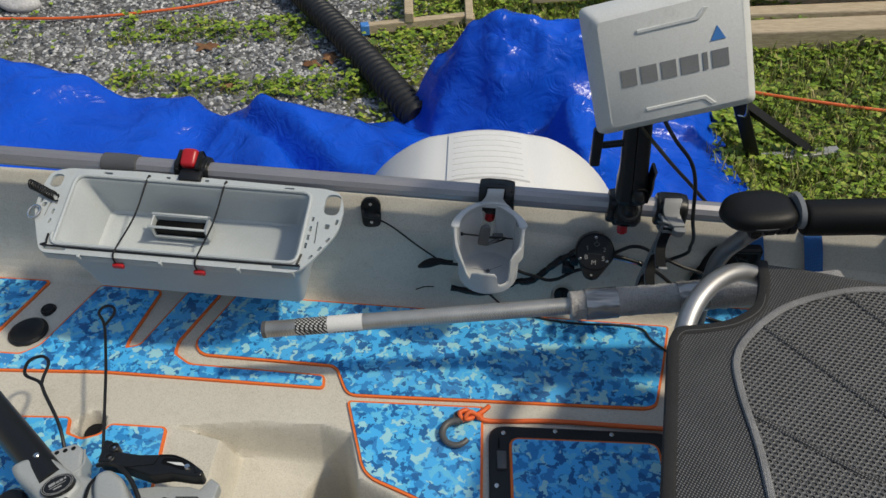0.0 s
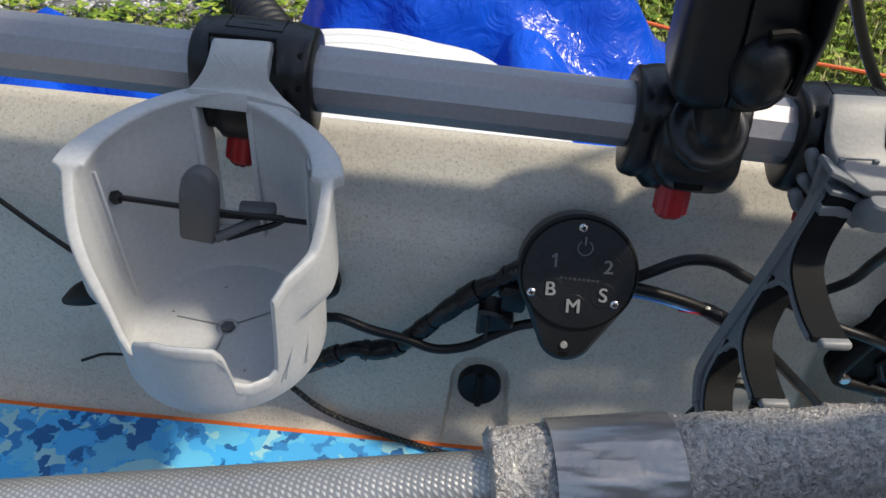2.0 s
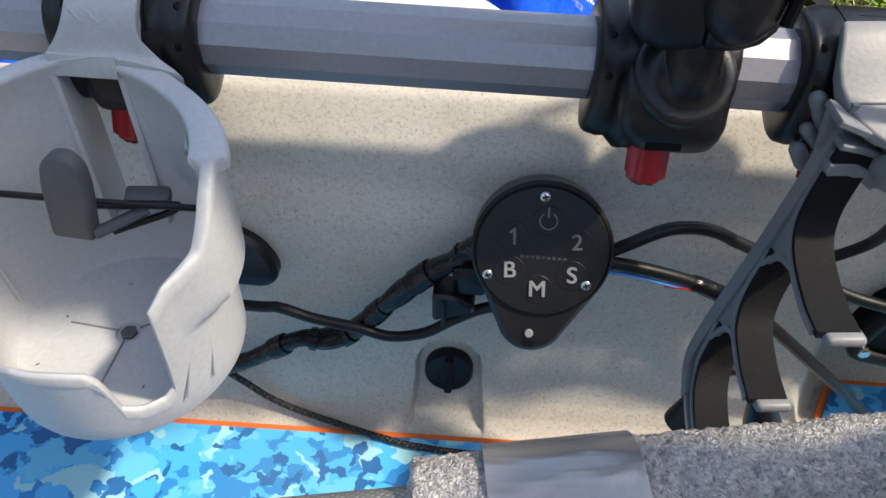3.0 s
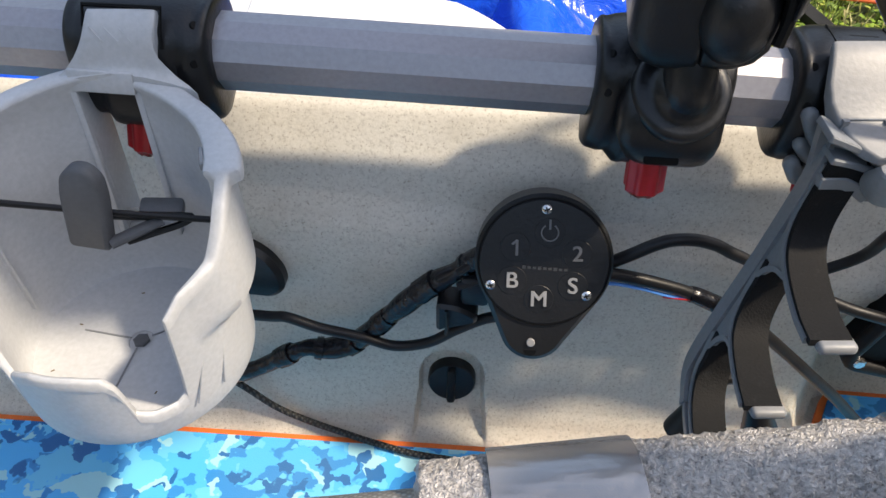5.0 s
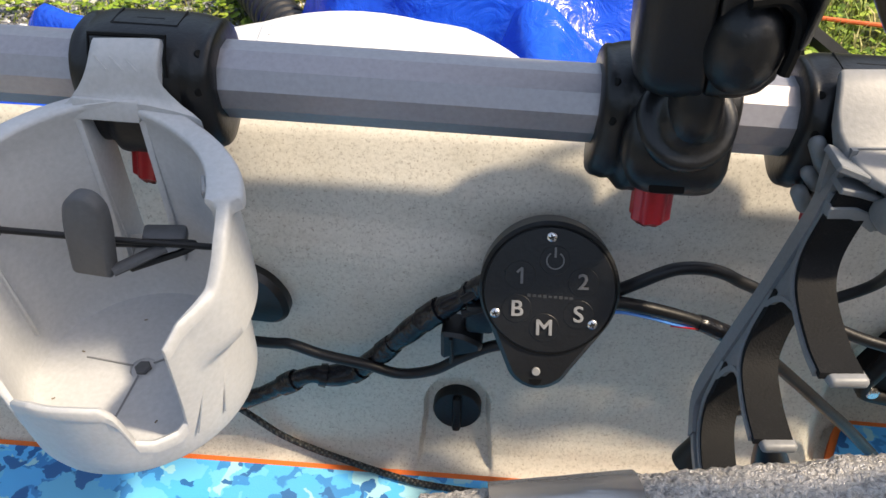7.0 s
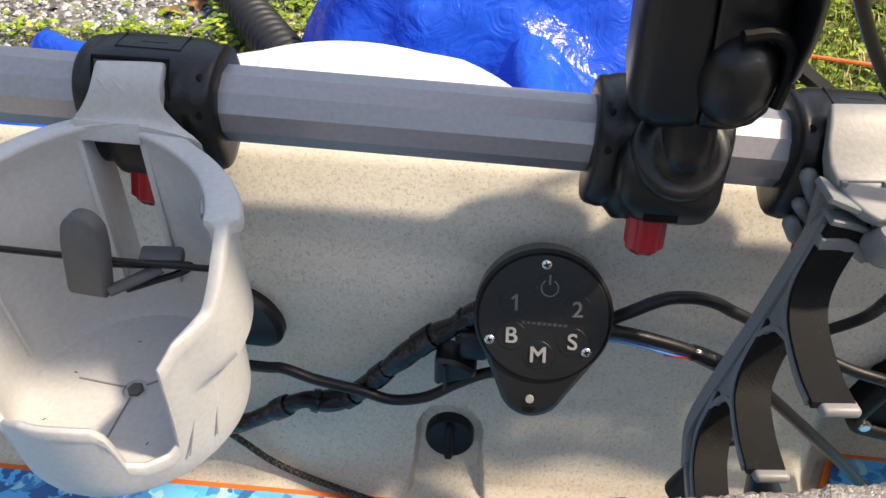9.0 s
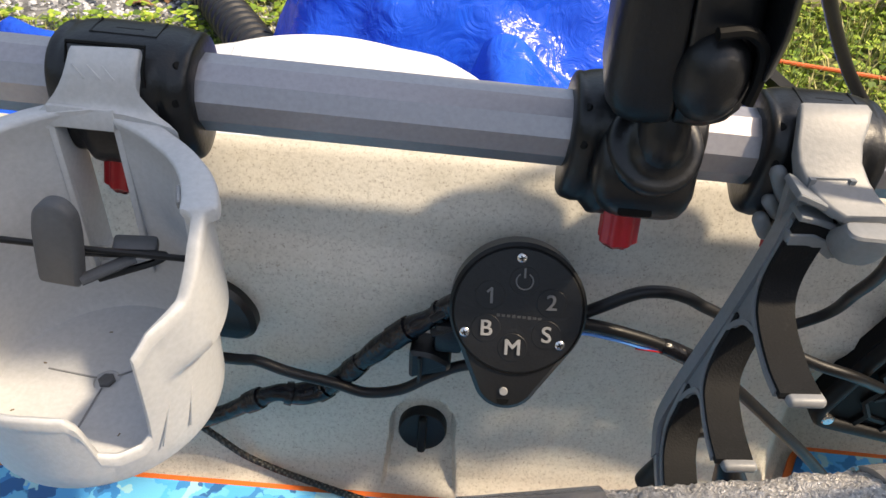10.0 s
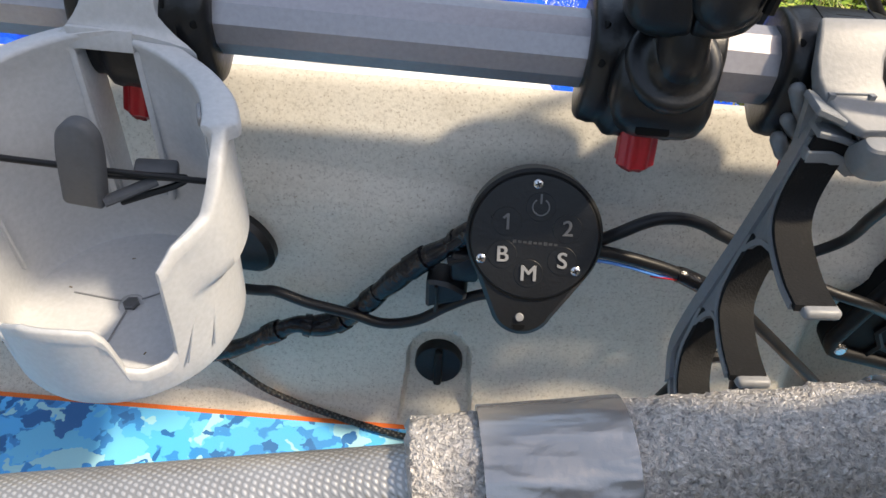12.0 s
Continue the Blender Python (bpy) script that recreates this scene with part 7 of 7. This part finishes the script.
def sheet(name, xs, ys, height, keep, label):
    bm = bmesh.new()
    grid = [[bm.verts.new((x + 0.02 * noise.noise(Vector((x * 5, y * 5, 1))), y + 0.02 * noise.noise(Vector((x * 5, y * 5, 7))), height(x, y))) if keep(x, y) > -0.03 else None for y in ys] for x in xs]
    for a, b in zip(grid, grid[1:]):
        for j in range(len(ys) - 1):
            q = (a[j], b[j], b[j + 1], a[j + 1])
            if all(q):
                bm.faces.new(q)
    ob = single(name, bm, TARP, label, "tarpaulin", "blue tarpaulins", sharp=75)
    so = ob.modifiers.new("thickness", "SOLIDIFY")
    so.thickness = 0.002
    return ob


def build_tarps():
    ridge = [(-2.6, 0.27), (-1.74, 0.275), (-1.55, 0.275), (-1.30, 0.195), (-1.08, 0.14), (-0.88, 0.10), (-0.74, 0.145), (-0.63, 0.175), (-0.38, 0.135), (-0.16, 0.08), (0.3, 0.05)]

    def low(x, y):
        crest = 2.62 if x > -0.9 else 2.68
        prof = 1.0 if y < crest else 1 - smoothstep(crest, crest + 0.16, y)
        dip = 1 - (0.35 if x + 0.864 < (2.66 - y) * 1.15 else 0.75) * smoothstep(crest, 2.1, y) if y < crest else 1
        side = x + 0.864 - (2.66 - y) * 1.15
        fold = 0.055 * (1 - smoothstep(-0.06, 0.03, side)) * smoothstep(1.6, 2.2, y)
        hump = 0.14 * smoothstep(0.0, 0.16, side) * (1 - smoothstep(0.30, 0.75, side)) * (1 - smoothstep(2.48, 2.70, y)) * smoothstep(1.9, 2.2, y)
        z = table(ridge, x) * prof * dip + fold * prof + hump + crumple(x, y, 1.7) * min(1, prof + 0.1)
        return max(0.012 + 0.008 * noise.noise(Vector((x * 8, y * 8, 0))), z)

    sheet("tarpaulin", [-2.6 + 0.02 * i for i in range(146)], [1.35 + 0.02 * i for i in range(80)], low, lambda x, y: inside(LOW_TARP, x, y), "crumpled shiny blue tarpaulin lying on the gravel beside the trailer")
    ridge2 = [(-0.20, 0.02), (-0.09, 0.09), (0.03, 0.28), (0.142, 0.36), (0.29, 0.42), (0.394, 0.45), (0.50, 0.44), (0.80, 0.32), (1.0, 0.21), (1.17, 0.09), (1.26, 0.02)]

    def heap(x, y):
        prof = table([(1.88, 0.14), (2.2, 0.17), (2.46, 0.20), (2.58, 0.30), (2.66, 0.58), (2.74, 0.95), (2.80, 1.0), (2.87, 0.97), (3.02, 0.05), (3.1, 0)], y)
        z = table(ridge2, x) * prof + crumple(x, y, 3.8) * (0.35 + prof) + 0.05 * (0.16 - abs(noise.noise(Vector((x * 6.5 + 2.2 * y, y * 5 - 2 * x, 3))))) * (0.5 + 0.5 * prof) + 0.005
        # two deep folds down the side that faces the kayak
        z -= 0.07 * math.exp(-((y - 2.755 + 0.27 * (x - 0.27)) / 0.030) ** 2) * smoothstep(0.05, 0.16, x) * (1 - smoothstep(0.36, 0.44, x))
        z -= 0.08 * math.exp(-((y - 2.50 - 0.30 * (x - 0.20)) / 0.05) ** 2) * smoothstep(0.02, 0.14, x) * (1 - smoothstep(0.48, 0.54, x))
        z += 0.05 * math.exp(-((y - 2.60 - 0.30 * (x - 0.20)) / 0.04) ** 2) * smoothstep(0.02, 0.14, x) * (1 - smoothstep(0.48, 0.58, x))
        # a steep tuck that leans over the hollow
        tuck = x - 0.47 - 0.10 * (2.48 - y)
        z += 0.15 * smoothstep(-0.03, 0.03, tuck) * (1 - smoothstep(0.08, 0.40, tuck)) * smoothstep(2.10, 2.25, y) * (1 - smoothstep(2.50, 2.68, y))
        d = inside(HEAPED_TARP, x, y)
        return max(0.014, z * smoothstep(-0.02, 0.12, d)) + 0.004

    sheet("tarpaulin", [-0.24 + 0.022 * i for i in range(68)], [1.88 + 0.022 * i for i in range(54)], heap, lambda x, y: inside(HEAPED_TARP, x, y), "blue tarpaulin heaped over something beside the trailer")


# ---- yard things ----
def build_yard():
    a, b = Vector((-0.95, 4.26, 0.064)), Vector((-0.06, 2.73, 0.064))
    n = 264
    d = (b - a).normalized()
    f = axes((0, 0, 0), d, (0, 0, 1)).to_3x3()
    rings = []
    for k in range(n):
        s = k / (n - 1)
        r = (0.064, 0.067, 0.067, 0.064, 0.054, 0.054)[k % 6] if k not in (0, n - 1) else 0.05
        c = a.lerp(b, s) + Vector((0.02 * math.sin(s * 3), 0, 0))
        rings.append([c + f @ Vector((0, math.cos(t) * r, math.sin(t) * r)) for t in (2 * math.pi * i / 24 for i in range(24))])
    single("drain_pipe", loft(rings), PIPE, "black corrugated plastic drain pipe lying on the gravel", "pipe", sharp=30)
    single("extension_cord", tube([(-2.7, 3.74, 0.012), (-2.33, 3.755, 0.014), (-2.0, 3.765, 0.012), (-1.739, 3.795, 0.014), (-1.4, 3.89, 0.012), (-1.128, 4.0, 0.014), (-0.7, 4.15, 0.012)], 0.0075, 8, 5), CORD, "orange extension cord across the gravel", "cord")
    single("extension_cord", tube([(0.95, 3.06, 0.10), (1.33, 2.968, 0.055), (1.6, 2.89, 0.05), (1.864, 2.839, 0.04), (2.4, 2.76, 0.02), (3.2, 2.70, 0.015)], 0.0070, 8, 5), CORD, "orange extension cord across the weeds", "cord")
    st = thing("support_stand", (1.23, 2.55, 0), "black steel support stand with a diagonal brace in the weeds", "stand")
    part("post", rbox((0.050, 0.050, 0.30), 0.006, 2, along((1.248, 2.56, 0.0), (1.130, 2.575, 0.26)) @ pose(0, 0, 0.14)), BLACK, st)
    part("brace", tube([(1.470, 2.580, 0.015), (1.165, 2.575, 0.225)], 0.021, 4, 1), BLACK, st)
    part("foot_plate", rbox((0.36, 0.045, 0.022), 0.003, 1, pose(1.405, 2.562, 0.012, 0, 0, 10)), ALUPLATE, st, "dull metal foot strip")
    part("hook", tube([(1.128, 2.56, 0.196), (1.148, 2.545, 0.198), (1.160, 2.535, 0.205), (1.158, 2.535, 0.235), (1.154, 2.54, 0.262)], 0.004, 6, 4), STEEL, st, "bent wire hook")
    for x0, y0, x1, y1, z, w in ((-0.40, 3.60, 0.16, 3.735, 0.03, 0.045), (-0.16, 3.63, -0.21, 4.2, 0.075, 0.045), (0.14, 3.65, 0.12, 4.2, 0.04, 0.04), (0.45, 3.82, 1.0, 3.90, 0.10, 0.06)):
        c = Vector(((x0 + x1) / 2, (y0 + y1) / 2, z))
        ang = math.degrees(math.atan2(y1 - y0, x1 - x0))
        ob = single("wood_lath", rbox((math.hypot(x1 - x0, y1 - y0), w, 0.05), 0.004, 1, pose(c.x, c.y, z, 0, 0, ang)), WOOD, "weathered wooden lath lying in the weeds", "wood", "wood laths")
        if x0 == -0.40:
            part("painted_end", rbox((0.045, w + 0.003, 0.053), 0.004, 1, pose(x0 + 0.02, y0 + 0.005, z, 0, 0, ang)), BLUEPRINT, ob, "blue painted end")
    for y, z, t, w in ((3.50, 0.06, 0.10, 0.14), (3.66, 0.09, 0.05, 0.10), (3.80, 0.16, 0.06, 0.12), (3.95, 0.11, 0.06, 0.12)):
        single("timber_board", rbox((2.2, w, t), 0.006, 1, pose(2.45, y + 0.05, z, 0, 0, 5)), WOOD, "pale weathered timber board stacked at the edge of the weeds", "board", "timber boards")
    single("plank_pile", rbox((2.3, 0.5, 0.06), 0.004, 1, pose(2.45, 3.75, 0.03, 0, 0, 5)), WOOD, "wooden base boards under the stacked timber", "board")
    for x, y, s, t in ((-1.15, 3.47, 0.05, 20), (-0.52, 3.36, 0.05, 80), (-0.60, 3.30, 0.045, 140), (-0.95, 3.08, 0.03, 30)):
        build_dead_leaf(x, y, s, t)
    bm = bmesh.new()
    bmesh.ops.create_icosphere(bm, subdivisions=3, radius=0.09)
    for v in bm.verts:
        v.co *= 1 + 0.25 * noise.noise(v.co * 12)
    bm.transform(pose(-2.30, 3.93, 0.03) @ Matrix.Diagonal((1.3, 0.9, 0.6, 1)))
    single("stone", bm, STONE, "large grey stone on the gravel", "stone")


build_ground()
build_unseen_backdrop()
build_kayak()
build_trailer()
build_tarps()
build_seat()
build_tray()
build_cup_holder()
build_fish_finder()
build_rod_holder()
build_control_pad()
build_leads()
build_paddle()
build_straps()
build_hook()
build_pedal_drive()
build_yard()
build_gravel()
build_weeds()
